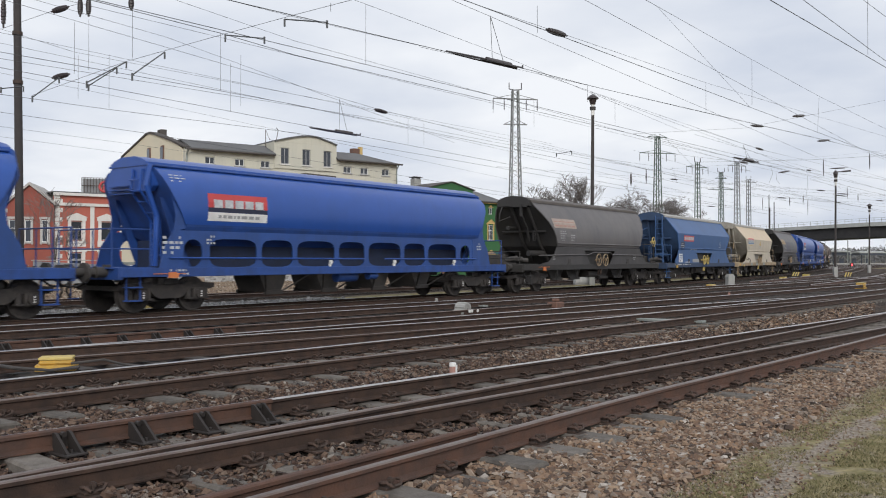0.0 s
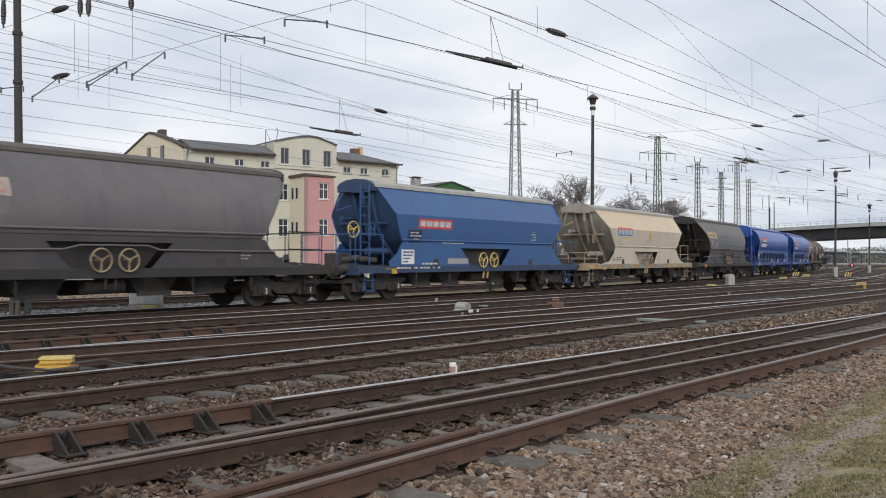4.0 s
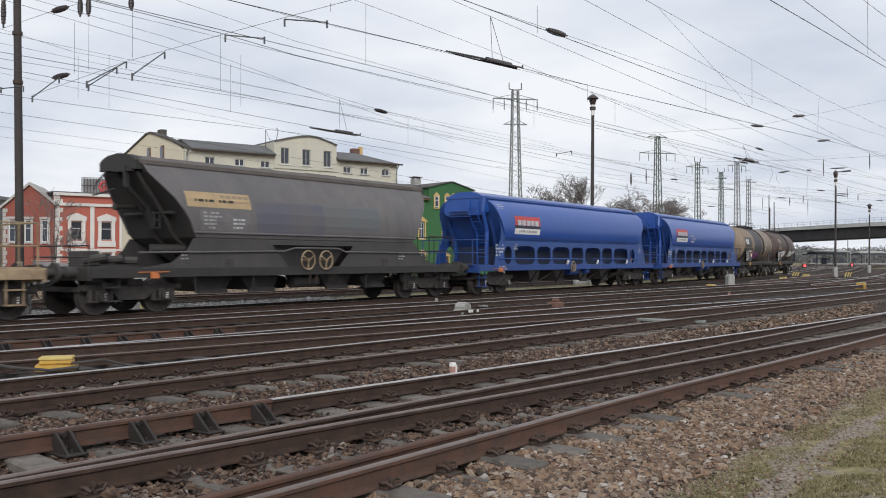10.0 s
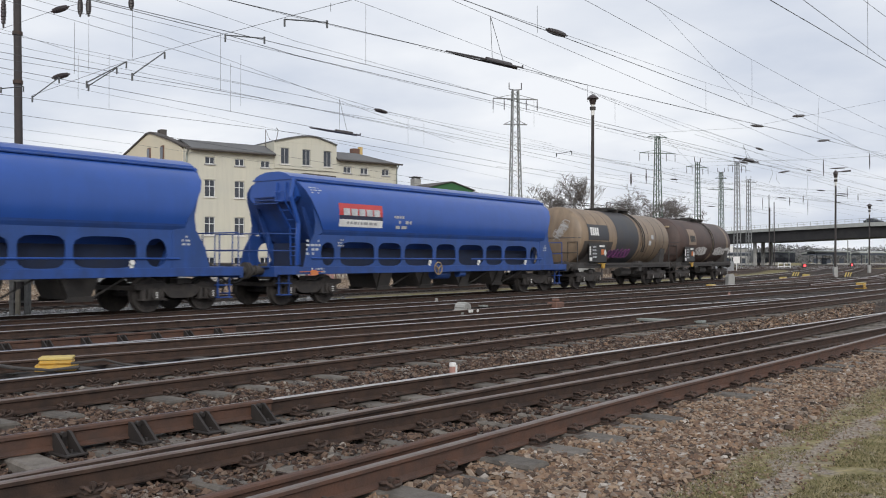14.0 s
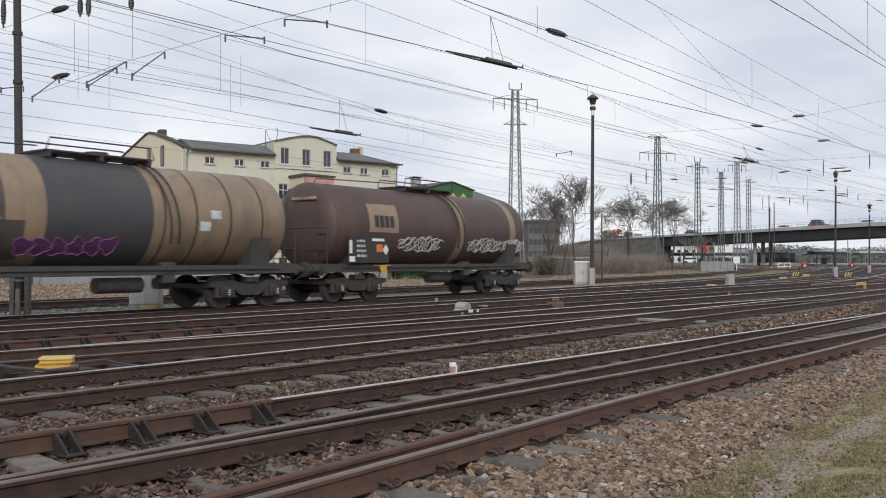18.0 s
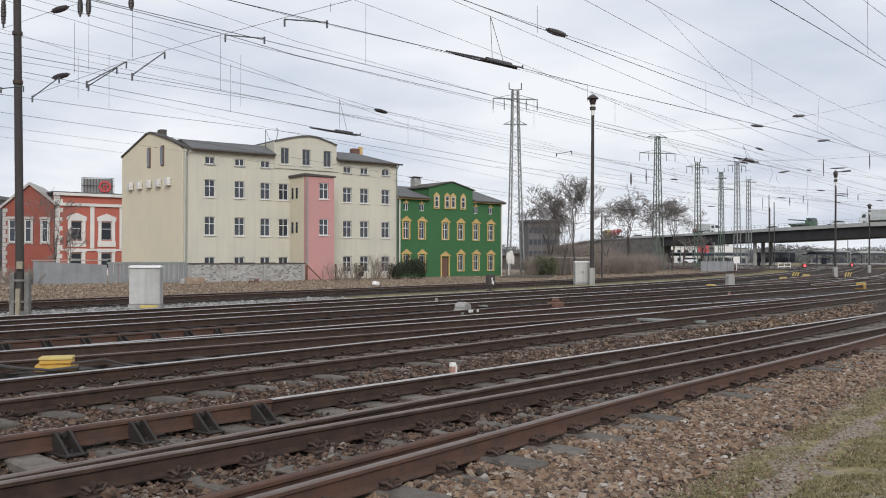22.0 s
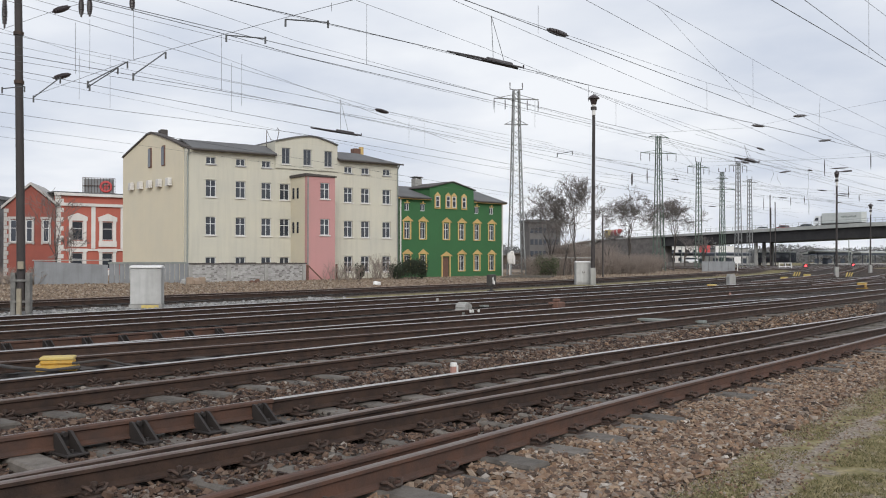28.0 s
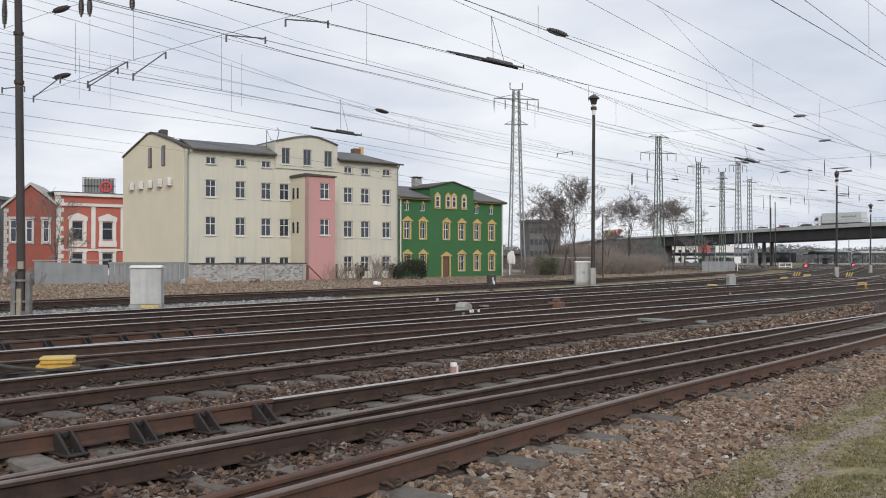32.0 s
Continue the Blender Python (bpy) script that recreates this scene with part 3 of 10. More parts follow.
def cream_house():
    m, L = facing(-21.2, 73.2, -4.42, 85.7)
    h = thing("apartment_house", m, "cream rendered four-storey apartment house with a pink stair tower", "house")
    ev = 10.5
    ops = []
    cols_l = (2.17, 4.82, 7.2, 8.95)
    cols_r = (15.43, 17.27, 19.63)
    for x in cols_l[:3] + cols_r:
        ops.append((x, 9.37, 0.85, 0.6, "s"))
    for x in cols_l:
        ops.append((x, 6.62, 0.92, 1.45, "w"))
        ops.append((x, 3.42, 0.92, 1.55, "w"))
        ops.append((x, 0.98, 0.92, 0.62, "b"))
    for x in cols_r:
        ops.append((x, 6.66, 0.92, 1.38, "w"))
        ops.append((x, 3.44, 0.92, 1.53, "w"))
        ops.append((x, 0.25, 0.92, 1.45, "w"))
    bm = bmesh.new()
    wall_with_openings(bm, 0, L, GZ, ev, 0, 0.4, [o[:4] for o in ops])
    front = part("front_wall", bm, M["wallcream"], h)
    for x, z, w, hh, k in ops:
        window_part(front, x, z, w, hh, 0, 0.16, "frame", (1, 0 if k != "w" else 1), "framegrey" if k != "w" else "trimwhite")
    return h, L, ev


house, HL, HEV = cream_house()


def cream_rest(h, L, ev):
    # gable end with its stepped curve; the far end and the back close the house
    D = 11.4
    prof = [(0, GZ), (0, ev + 0.1), (2.3, ev + 0.85), (4.9, ev + 1.6), (5.9, ev + 1.85), (6.6, ev + 1.8), (8.5, ev + 1.15), (10.4, ev + 0.5), (D, ev + 0.15), (D, GZ)]
    skew = -0.14
    flat_end = [(0, GZ), (0, ev - 0.05), (D, ev - 0.35), (D, GZ)]
    for name, x, line_ in (("gable_wall", 0.0, prof), ("end_wall", L - 0.4, flat_end)):
        bm = bmesh.new()
        prism(bm, [(y + 0.4 if i in (0, 1) else y, z) for i, (y, z) in enumerate(line_)], "x", x, x + 0.4)
        for v in bm.verts:
            v.co.x += skew * v.co.y
        part(name, bm, M["wallgable"], h)
    bm = bmesh.new()
    box(bm, 0.4 + skew * D, L - 0.4 + skew * D, D - 0.4, D, GZ, ev - 0.6)
    part("back_wall", bm, M["wallcream"], h)
    # low front slope and a nearly flat top behind the gable's parapet; the far end is hipped
    bm = bmesh.new()
    for x0, x1 in ((0.4, 8.0), (14.2, 17.6)):
        prism(bm, [(-0.45, ev - 0.02), (1.5, ev + 0.85), (1.5, ev + 0.97), (-0.45, ev + 0.1)], "x", x0, x1)
    prism(bm, [(1.5, ev + 0.85), (D - 1.2, ev + 0.75), (D - 1.2, ev + 0.87), (1.5, ev + 0.97)], "x", 0.4, 17.6)
    prism(bm, [(D - 1.2, ev + 0.75), (D + 0.3, ev - 0.6), (D + 0.3, ev - 0.48), (D - 1.2, ev + 0.87)], "x", 0.4, 17.6)
    v = [bm.verts.new(p) for p in ((17.6, -0.45, ev - 0.02), (L + 0.35, -0.45, ev - 0.02), (L + 0.35, D + 0.3, ev - 0.3), (17.6, D + 0.3, ev - 0.3), (17.6, 1.5, ev + 0.97), (17.6, D - 1.2, ev + 0.87))]
    for f in ((0, 1, 4), (1, 2, 5, 4), (2, 3, 5), (0, 4, 5, 3), (0, 3, 2, 1)):
        bm.faces.new([v[i] for i in f])
    for vv in bm.verts:
        vv.co.x += skew * max(0.0, vv.co.y)
    part("roof", bm, M["slate"], h, "grey felt roof")
    bm = bmesh.new()
    for (a, b), (c, d) in zip(prof[1:-2], prof[2:-1]):
        prism(bm, [(a, b), (c, d), (c, d + 0.14), (a, b + 0.14)], "x", -0.12, 0.5)
    for vv in bm.verts:
        vv.co.x += skew * vv.co.y
    part("gable_coping", bm, M["roofedge"], h)
    # dormer gable over the middle of the front
    bm = bmesh.new()
    outline = [(7.98, ev - 0.1), (14.2, ev - 0.1), (14.2, 11.8), (13.2, 12.1), (12.2, 12.36), (11.4, 12.42), (10.4, 12.3), (9.2, 12.05), (7.98, 11.72)]
    ops = [(9.01, 9.8, 0.8, 1.43), (11.12, 9.8, 0.8, 1.43), (13.25, 9.8, 0.8, 1.43)]
    wall_with_openings(bm, 7.98, 14.2, 9.4, 11.72, -0.12, 0.4, ops)
    prism(bm, [(7.98, 11.725), (14.2, 11.725), (14.2, 11.8), (13.2, 12.1), (12.2, 12.36), (11.4, 12.42), (10.4, 12.3), (9.2, 12.05), (7.98, 11.73)], "y", -0.12, 0.3)
    for x in (7.98, 13.9):
        box(bm, x, x + 0.3, 0.3, 4.2, ev - 0.1, 11.7)
    gable = part("cross_gable", bm, M["wallcream"], h)
    bm = bmesh.new()
    for (a, b), (c, d) in zip(outline[2:-1], outline[3:]):
        prism(bm, [(a, b), (c, d), (c, d + 0.1), (a, b + 0.1)], "y", -0.3, 4.3)
    part("cross_gable_roof", bm, M["slate"], h)
    for x, z, w, hh in ops:
        window_part(gable, x, z, w, hh, -0.12, 0.14, "framegrey", (1, 0), "trimwhite")
    # gutters, downpipe
    for xa, xb in ((-0.1, 7.95), (14.25, L + 0.3)):
        bm = bmesh.new()
        tube(bm, (xa, -0.5, ev - 0.03), (xb, -0.5, ev - 0.03), 0.08)
        part("gutter", bm, M["roofedge"], h)
    for x in (0.12, L - 0.1):
        bm = bmesh.new()
        path_tube(bm, [(x, -0.5, ev - 0.05), (x, -0.1, ev - 0.5), (x, -0.1, GZ)], 0.07)
        part("downpipe", bm, M["metal"], h)
    # chimney with a yellow flue
    bm = bmesh.new()
    box(bm, 18.2, 18.95, 3.6, 4.3, ev + 0.6, ev + 1.75, 0.03)
    part("chimney", bm, M["brick"], h)
    bm = bmesh.new()
    box(bm, 19.0, 19.35, 3.7, 4.1, ev + 0.2, ev + 1.95, 0.03)
    part("chimney", bm, M["trimyellow"], h, "yellow chimney")
    bm = bmesh.new()
    box(bm, 0.0, 0.6, 5.9, 6.7, ev + 1.7, ev + 2.3, 0.05)
    part("gable_chimney", bm, M["roofedge"], h)
    # pink stair tower, its flank in yellow render
    bm = bmesh.new()
    tops = [(11.3, 6.65, 0.9, 1.4), (11.3, 3.5, 0.9, 1.42)]
    wall_with_openings(bm, 9.54, 12.31, GZ, 8.55, -3.0, 0.35, tops)
    tower = part("stair_tower_front", bm, M["wallpink"], h, "pink stair tower front")
    for x, z, w, hh in tops:
        window_part(tower, x, z, w, hh, -3.0, 0.14, "frame", (1, 1), "trimwhite")
    bm = bmesh.new()
    box(bm, 9.54, 9.84, -2.65, -0.003, GZ, 8.55)
    flank = part("stair_tower_flank", bm, M["wallgable"], h, "yellow flank of the stair tower")
    bm = bmesh.new()
    box(bm, 12.01, 12.31, -2.65, -0.003, GZ, 8.55)
    part("stair_tower_flank", bm, M["wallpink"], h)
    for z in (6.7, 3.7):
        for y in (-0.55, -1.35):
            bm = bmesh.new()
            box(bm, 9.51, 9.538, y - 0.16, y + 0.16, z, z + 0.95)
            part("slit_window", bm, M["glass"], flank)
    bm = bmesh.new()
    prism(bm, [(9.4, 8.57), (12.42, 8.57), (12.42, 8.68), (9.4, 8.8)], "y", -3.15, -0.004)
    part("tower_roof", bm, M["roofedge"], h)
    bm = bmesh.new()
    tube(bm, (9.62, -3.08, 8.5), (9.62, -3.08, GZ), 0.06)
    part("downpipe", bm, M["metal"], h)
    # bent aerial on the roof
    bm = bmesh.new()
    path_tube(bm, [(7.4, 0.4, ev + 0.7), (7.4, 0.4, ev + 2.2), (7.8, 0.4, ev + 1.4), (8.4, 0.4, ev + 1.3), (8.6, 0.4, ev + 2.3), (8.4, 0.4, ev + 2.5)], 0.03)
    part("aerial", bm, M["iron"], h)
    # gable's two slit windows and five vent boxes
    for y in (3.9, 6.3):
        bm = bmesh.new()
        box(bm, -0.03 + skew * y, 0.1 + skew * y, y - 0.42, y + 0.42, 9.35, 11.1)
        win = part("slit_window", bm, M["brick"], h)
        bm = bmesh.new()
        box(bm, -0.045 + skew * y, 0.0 + skew * y, y - 0.32, y + 0.32, 9.43, 11.0)
        part("pane", bm, M["glass"], win)
    for i in range(5):
        y = 2.6 + i * 1.72
        bm = bmesh.new()
        box(bm, -0.36 + skew * y, skew * y, y - 0.42, y + 0.3, 7.6, 7.75)
        box(bm, -0.34 + skew * y, skew * y, y - 0.4, y + 0.28, 7.75, 8.25, 0.03)
        part("vent_box", bm, M["trimwhite"], h)


cream_rest(house, HL, HEV)


def green_house():
    m, L = facing(-4.35, 86.7, 6.25, 96.0)
    h = thing("town_house", m, "dark green rendered house with ochre window surrounds", "house")
    ev = 7.45
    cols = (0.97, 2.98, 6.09, 8.19, 10.35, 12.5)
    ops = [(x, 6.2, 0.62, 0.7, "s") for x in (0.97, 2.98, 10.35, 12.5)]
    ops += [(x, 3.45, 0.75, 1.62, "w") for x in cols]
    ops += [(x, 0.26, 0.75, 1.58, "w") for x in cols if x != 6.09]
    ops += [(6.05, GZ, 0.95, 2.0, "d")]
    bm = bmesh.new()
    wall_with_openings(bm, 0, L, GZ, ev, 0, 0.4, [o[:4] for o in ops])
    front = part("front_wall", bm, M["wallgreen"], h)
    for x, z, w, hh, k in ops:
        if k == "d":
            bm = bmesh.new()
            box(bm, x - w / 2, x + w / 2, 0.12, 0.18, z, z + hh)
            for i in (-1, 1):
                box(bm, x + i * 0.22 - 0.16, x + i * 0.22 + 0.16, 0.1, 0.125, z + 0.2, z + 1.6)
            part("door", bm, M["brick"], front, "brown wooden front door")
        else:
            win = window_part(front, x, z, w, hh, 0, 0.14, "frame", (1, 0 if k == "s" else 1), "trimyellow" if k == "w" else None)
        if k != "s":
            bm = bmesh.new()
            for sx in (-1, 1):
                box(bm, x + sx * (w / 2 + 0.06) - 0.065, x + sx * (w / 2 + 0.06) + 0.065, -0.07, -0.004, z - 0.05, z + hh + 0.1)
            prism(bm, [(x - w / 2 - 0.24, z + hh + 0.1), (x + w / 2 + 0.24, z + hh + 0.1), (x, z + hh + 0.55)], "y", -0.09, -0.004)
            prism(bm, [(x - w / 2 - 0.3, z + hh + 0.14), (x, z + hh + 0.6), (x + w / 2 + 0.3, z + hh + 0.14), (x + w / 2 + 0.3, z + hh + 0.06), (x, z + hh + 0.5), (x - w / 2 - 0.3, z + hh + 0.06)], "y", -0.13, -0.09)
            part("window_surround", bm, M["trimyellow"], front)
        else:
            bm = bmesh.new()
            box(bm, x - 0.36, x + 0.36, -0.06, -0.004, z + hh + 0.03, z + hh + 0.1)
            box(bm, x - 0.1, x + 0.1, -0.08, -0.004, z + hh + 0.1, z + hh + 0.3)
            part("window_surround", bm, M["trimyellow"], front)
    D = 9.0
    bm = bmesh.new()
    for x in (0.0, L - 0.4):
        prism(bm, [(0.4, GZ), (0.4, ev), (D / 2, ev + 1.35), (D - 0.4, ev), (D - 0.4, GZ)], "x", x, x + 0.4)
    box(bm, 0, L, D - 0.4, D, GZ, ev)
    part("side_walls", bm, M["wallgreen"], h)
    bm = bmesh.new()
    ridge = (D / 2, ev + 1.45)
    for a, x0, x1 in (((-0.4, ev - 0.02), -0.3, 3.85), ((0.4, ev + 0.22), 3.86, 9.94), ((-0.4, ev - 0.02), 9.95, L + 0.3), ((D + 0.4, ev - 0.02), -0.3, L + 0.3)):
        p = sorted((a, ridge))
        prism(bm, [p[0], p[1], (p[1][0], p[1][1] + 0.12), (p[0][0], p[0][1] + 0.12)], "x", x0, x1)
    part("roof", bm, M["slate"], h, "grey felt roof")
    for x0, x1 in ((-0.3, 3.84), (9.96, L + 0.3)):
        bm = bmesh.new()
        box(bm, x0, x1, -0.38, -0.02, ev - 0.14, ev - 0.03)
        part("eaves_board", bm, M["trimyellow"], h)
    # cross gable in the middle
    bm = bmesh.new()
    g = [(3.9, ev - 1.15), (9.9, ev - 1.15), (9.9, 8.6), (7.05, 9.27), (6.75, 9.27), (3.9, 8.6)]
    prism(bm, g, "y", -0.012, 4.4)
    gab = part("cross_gable", bm, M["wallgreen"], h)
    bm = bmesh.new()
    e = [(3.7, 8.575), (6.75, 9.285), (7.05, 9.285), (10.1, 8.575)]
    for a, b in zip(e[:-1], e[1:]):
        prism(bm, [a, b, (b[0], b[1] + 0.09), (a[0], a[1] + 0.09)], "y", -0.18, 4.6)
    part("cross_gable_roof", bm, M["roofedge"], h)
    for x, z in ((4.85, 6.68), (6.28, 6.7), (7.09, 6.7), (8.48, 6.7)):
        win = window_part(gab, x, z, 0.5, 1.1, -0.19, 0.12, "frame", (0, 1), None)
        bm = bmesh.new()
        for sx in (-1, 1):
            box(bm, x + sx * 0.31 - 0.06, x + sx * 0.31 + 0.06, -0.13, -0.053, z - 0.08, z + 1.14)
        box(bm, x - 0.38, x + 0.38, -0.15, -0.053, z - 0.16, z - 0.08)
        prism(bm, [(x - 0.42, z + 1.14), (x + 0.42, z + 1.14), (x, z + 1.5)], "y", -0.14, -0.053)
        part("window_surround", bm, M["trimyellow"], gab)
    bm = bmesh.new()
    box(bm, 5.5, 6.4, 4.2, 4.9, ev + 1.2, ev + 2.45, 0.03)
    ch = part("chimney", bm, M["concrete"], h)
    bm = bmesh.new()
    box(bm, 5.4, 6.5, 4.1, 5.0, ev + 2.57, ev + 2.65)
    for x in (5.6, 6.3):
        box(bm, x - 0.04, x + 0.04, 4.3, 4.8, ev + 2.45, ev + 2.57)
    part("chimney_cap", bm, M["roofedge"], ch)
    for x in (0.1, L - 0.05):
        bm = bmesh.new()
        tube(bm, (x, -0.1, ev - 0.1), (x, -0.1, GZ), 0.08)
        part("downpipe", bm, M["trimwhite"], h)
    bm = bmesh.new()
    tube(bm, (-0.2, -0.45, ev), (3.8, -0.45, ev), 0.08)
    part("gutter", bm, M["roofedge"], h)
    bm = bmesh.new()
    tube(bm, (9.96, -0.45, ev), (L + 0.3, -0.45, ev), 0.08)
    part("gutter", bm, M["roofedge"], h)


green_house()


# ---- goods wagons: x along the track, y away from the camera, z from the rail head ----
def shell(bm, prof, ends, cap_mat=1, side_mats=None, front=None):
    """A hopper shell. prof: (y, z) from the bottom of one side to the ridge; ends: how far each of its edges reaches, front: the same at the leading end."""
    k = len(prof)
    full = [(-y, z) for y, z in prof] + [(y, z) for y, z in prof[::-1] if y > 1e-6]
    ee = list(ends) + [e for (y, z), e in zip(prof[::-1], ends[::-1]) if y > 1e-6]
    front = front or ends
    ff = list(front) + [e for (y, z), e in zip(prof[::-1], front[::-1]) if y > 1e-6]
    a = [bm.verts.new((-e, y, z)) for (y, z), e in zip(full, ff)]
    b = [bm.verts.new((e, y, z)) for (y, z), e in zip(full, ee)]
    n = len(full)
    for i in range(n - 1):
        f = bm.faces.new((a[i], a[i + 1], b[i + 1], b[i]))
        j = i if i < k - 1 else n - 2 - i
        f.material_index = side_mats[j] if side_mats else 0
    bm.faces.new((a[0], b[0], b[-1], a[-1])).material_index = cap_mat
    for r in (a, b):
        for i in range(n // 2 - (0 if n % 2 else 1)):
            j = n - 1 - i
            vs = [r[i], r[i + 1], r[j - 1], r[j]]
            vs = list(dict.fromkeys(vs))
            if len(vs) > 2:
                bm.faces.new(vs).material_index = cap_mat


def wheelset_mesh():
    bm = bmesh.new()
    for s in (-1, 1):
        y = s * 0.7525
        tube(bm, (0, y - 0.065, 0), (0, y + 0.065, 0), 0.46, 28)
        tube(bm, (0, y - s * 0.065, 0), (0, y - s * 0.09, 0), 0.488, 28)
        tube(bm, (0, y + s * 0.065, 0), (0, y + s * 0.075, 0), 0.40, 24, 0.38)
        tube(bm, (0, y + s * 0.06, 0), (0, y + s * 0.11, 0), 0.16, 14, 0.13)
    tube(bm, (0, -1.0, 0), (0, 1.0, 0), 0.085, 12)
    return mesh_of("wheelset", bm, M["bogie"], 40)


def bogie_mesh():
    """A cast-style freight bogie's frame: side frames with horn guides, springs, cross beams and brake gear."""
    bm = bmesh.new()
    for s in (-1, 1):
        y = s * 1.0
        o = [(-1.45, 0.62), (-1.45, 0.74), (-0.6, 0.80), (-0.45, 0.72), (0.45, 0.72), (0.6, 0.80), (1.45, 0.74), (1.45, 0.62),
             (1.25, 0.60), (0.62, 0.60), (0.45, 0.42), (0.3, 0.36), (-0.3, 0.36), (-0.45, 0.42), (-0.62, 0.60), (-1.25, 0.60)]
        prism(bm, o, "y", y - 0.06, y + 0.06)
        for ax in (-0.9, 0.9):
            box(bm, ax - 0.17, ax + 0.17, y - 0.12, y + 0.12, 0.30, 0.62, 0.03)
            tube(bm, (ax, y + s * 0.10, 0.46), (ax, y + s * 0.20, 0.46), 0.13, 14)
            for dx in (-0.27, 0.27):
                tube(bm, (ax + dx, y, 0.36), (ax + dx, y, 0.62), 0.085, 10)
                box(bm, ax + dx - 0.1, ax + dx + 0.1, y - 0.1, y + 0.1, 0.32, 0.36)
        box(bm, -0.22, 0.22, y - 0.14, y + 0.14, 0.74, 0.88)
    box(bm, -0.25, 0.25, -1.0, 1.0, 0.5, 0.72)
    for x in (-1.35, 1.35):
        box(bm, x - 0.05, x + 0.05, -1.0, 1.0, 0.58, 0.7)
    tube(bm, (0, 0, 0.7), (0, 0, 0.92), 0.25, 16)
    for x in (-0.35, 0.35):
        box(bm, x - 0.04, x + 0.04, -0.85, 0.85, 0.28, 0.36)
    return mesh_of("bogie", bm, M["bogie"], 40)


WHEEL_ME = wheelset_mesh()
BOGIE_ME = bogie_mesh()
bm = bmesh.new()
for dz in (-0.06, 0.0, 0.06):
    disc(bm, (0, -1.215, 0.46 + dz), "y", 0.02, 0.02, 8)
STUD_ME = mesh_of("axle_box_studs", bm, M["white"])


def buffer_mesh():
    bm = bmesh.new()
    tube(bm, (0, 0, 0), (0.32, 0, 0), 0.13, 16)
    tube(bm, (0.30, 0, 0), (0.36, 0, 0), 0.15, 16)
    tube(bm, (0.36, 0, 0), (0.58, 0, 0), 0.10, 16)
    tube(bm, (0.58, 0, 0), (0.62, 0, 0), 0.24, 20)
    box(bm, -0.02, 0.03, -0.19, 0.19, -0.19, 0.19)
    return mesh_of("buffer", bm, M["black"], 40)


BUFFER_ME = buffer_mesh()


def hook_mesh():
    bm = bmesh.new()
    box(bm, 0, 0.3, -0.05, 0.05, -0.06, 0.06, 0.01)
    path_tube(bm, [(0.25, 0, 0), (0.42, 0.0, -0.12), (0.5, 0, -0.42), (0.42, 0, -0.6)], 0.03)
    path_tube(bm, [(0.0, -0.3, -0.05), (0.35, -0.3, -0.3), (0.55, -0.28, -0.32), (0.62, -0.25, -0.1)], 0.028)
    path_tube(bm, [(0.0, 0.3, -0.05), (0.35, 0.3, -0.3), (0.55, 0.28, -0.32), (0.62, 0.25, -0.1)], 0.028)
    return mesh_of("coupling", bm, M["black"], 40)


HOOK_ME = hook_mesh()
WHEELSETS = []


def running_gear(w, half, pivot, buf_z=1.06):
    """Bogies with wheelsets, buffers and couplings of a wagon."""
    for sx in (-1, 1):
        bg = new("bogie", BOGIE_ME)
        bg.parent = w
        bg.matrix_basis = pose(sx * pivot, 0, 0)
        for ax in (-0.9, 0.9):
            ws = new("wheelset", WHEEL_ME)
            ws.parent = bg
            ws.matrix_basis = pose(ax, 0, 0.46)
            WHEELSETS.append((ws, w, ax))
            st = new("axle_box_studs", STUD_ME)
            st.parent = bg
            st.matrix_basis = pose(ax, 0, 0)
        for y in (-0.875, 0.875):
            b = new("buffer", BUFFER_ME)
            b.parent = w
            b.matrix_basis = pose(sx * (half - 0.62), y, buf_z, 0, 0, 0 if sx > 0 else 180)
        c = new("coupling", HOOK_ME)
        c.parent = w
        c.matrix_basis = pose(sx * (half - 0.55), 0, 1.02, 0, 0, 0 if sx > 0 else 180)


def railing(bm, pts, r=0.02):
    path_tube(bm, pts, r, 6)


def handwheel(w, x, z, y, r, material, name="handwheel", label=""):
    bm = bmesh.new()
    ring(bm, (x, y, z), "y", r, 0.022, 22, 6)
    for i in range(3):
        a = 2 * math.pi * i / 3 + 0.5
        bar(bm, (x, y, z), (x + r * math.cos(a), y, z + r * math.sin(a)), 0.035, 0.03)
    tube(bm, (x, y - 0.03, z), (x, y + 0.2, z), 0.045, 10)
    return part(name, bm, material, w, label, 40)


def plate(w, name, material, x0, x1, z0, z1, y, label="", tilt=None):
    """A thin sign or painted panel on the near side; tilt gives y at its top edge."""
    bm = bmesh.new()
    yt = y if tilt is None else tilt
    v = [bm.verts.new(p) for p in ((x0, y, z0), (x1, y, z0), (x1, yt, z1), (x0, yt, z1), (x0, y + 0.01, z0), (x1, y + 0.01, z0), (x1, yt + 0.01, z1), (x0, yt + 0.01, z1))]
    for f in ((0, 1, 2, 3), (7, 6, 5, 4), (0, 4, 5, 1), (1, 5, 6, 2), (2, 6, 7, 3), (3, 7, 4, 0)):
        bm.faces.new([v[i] for i in f])
    return part(name, bm, material, w, label)


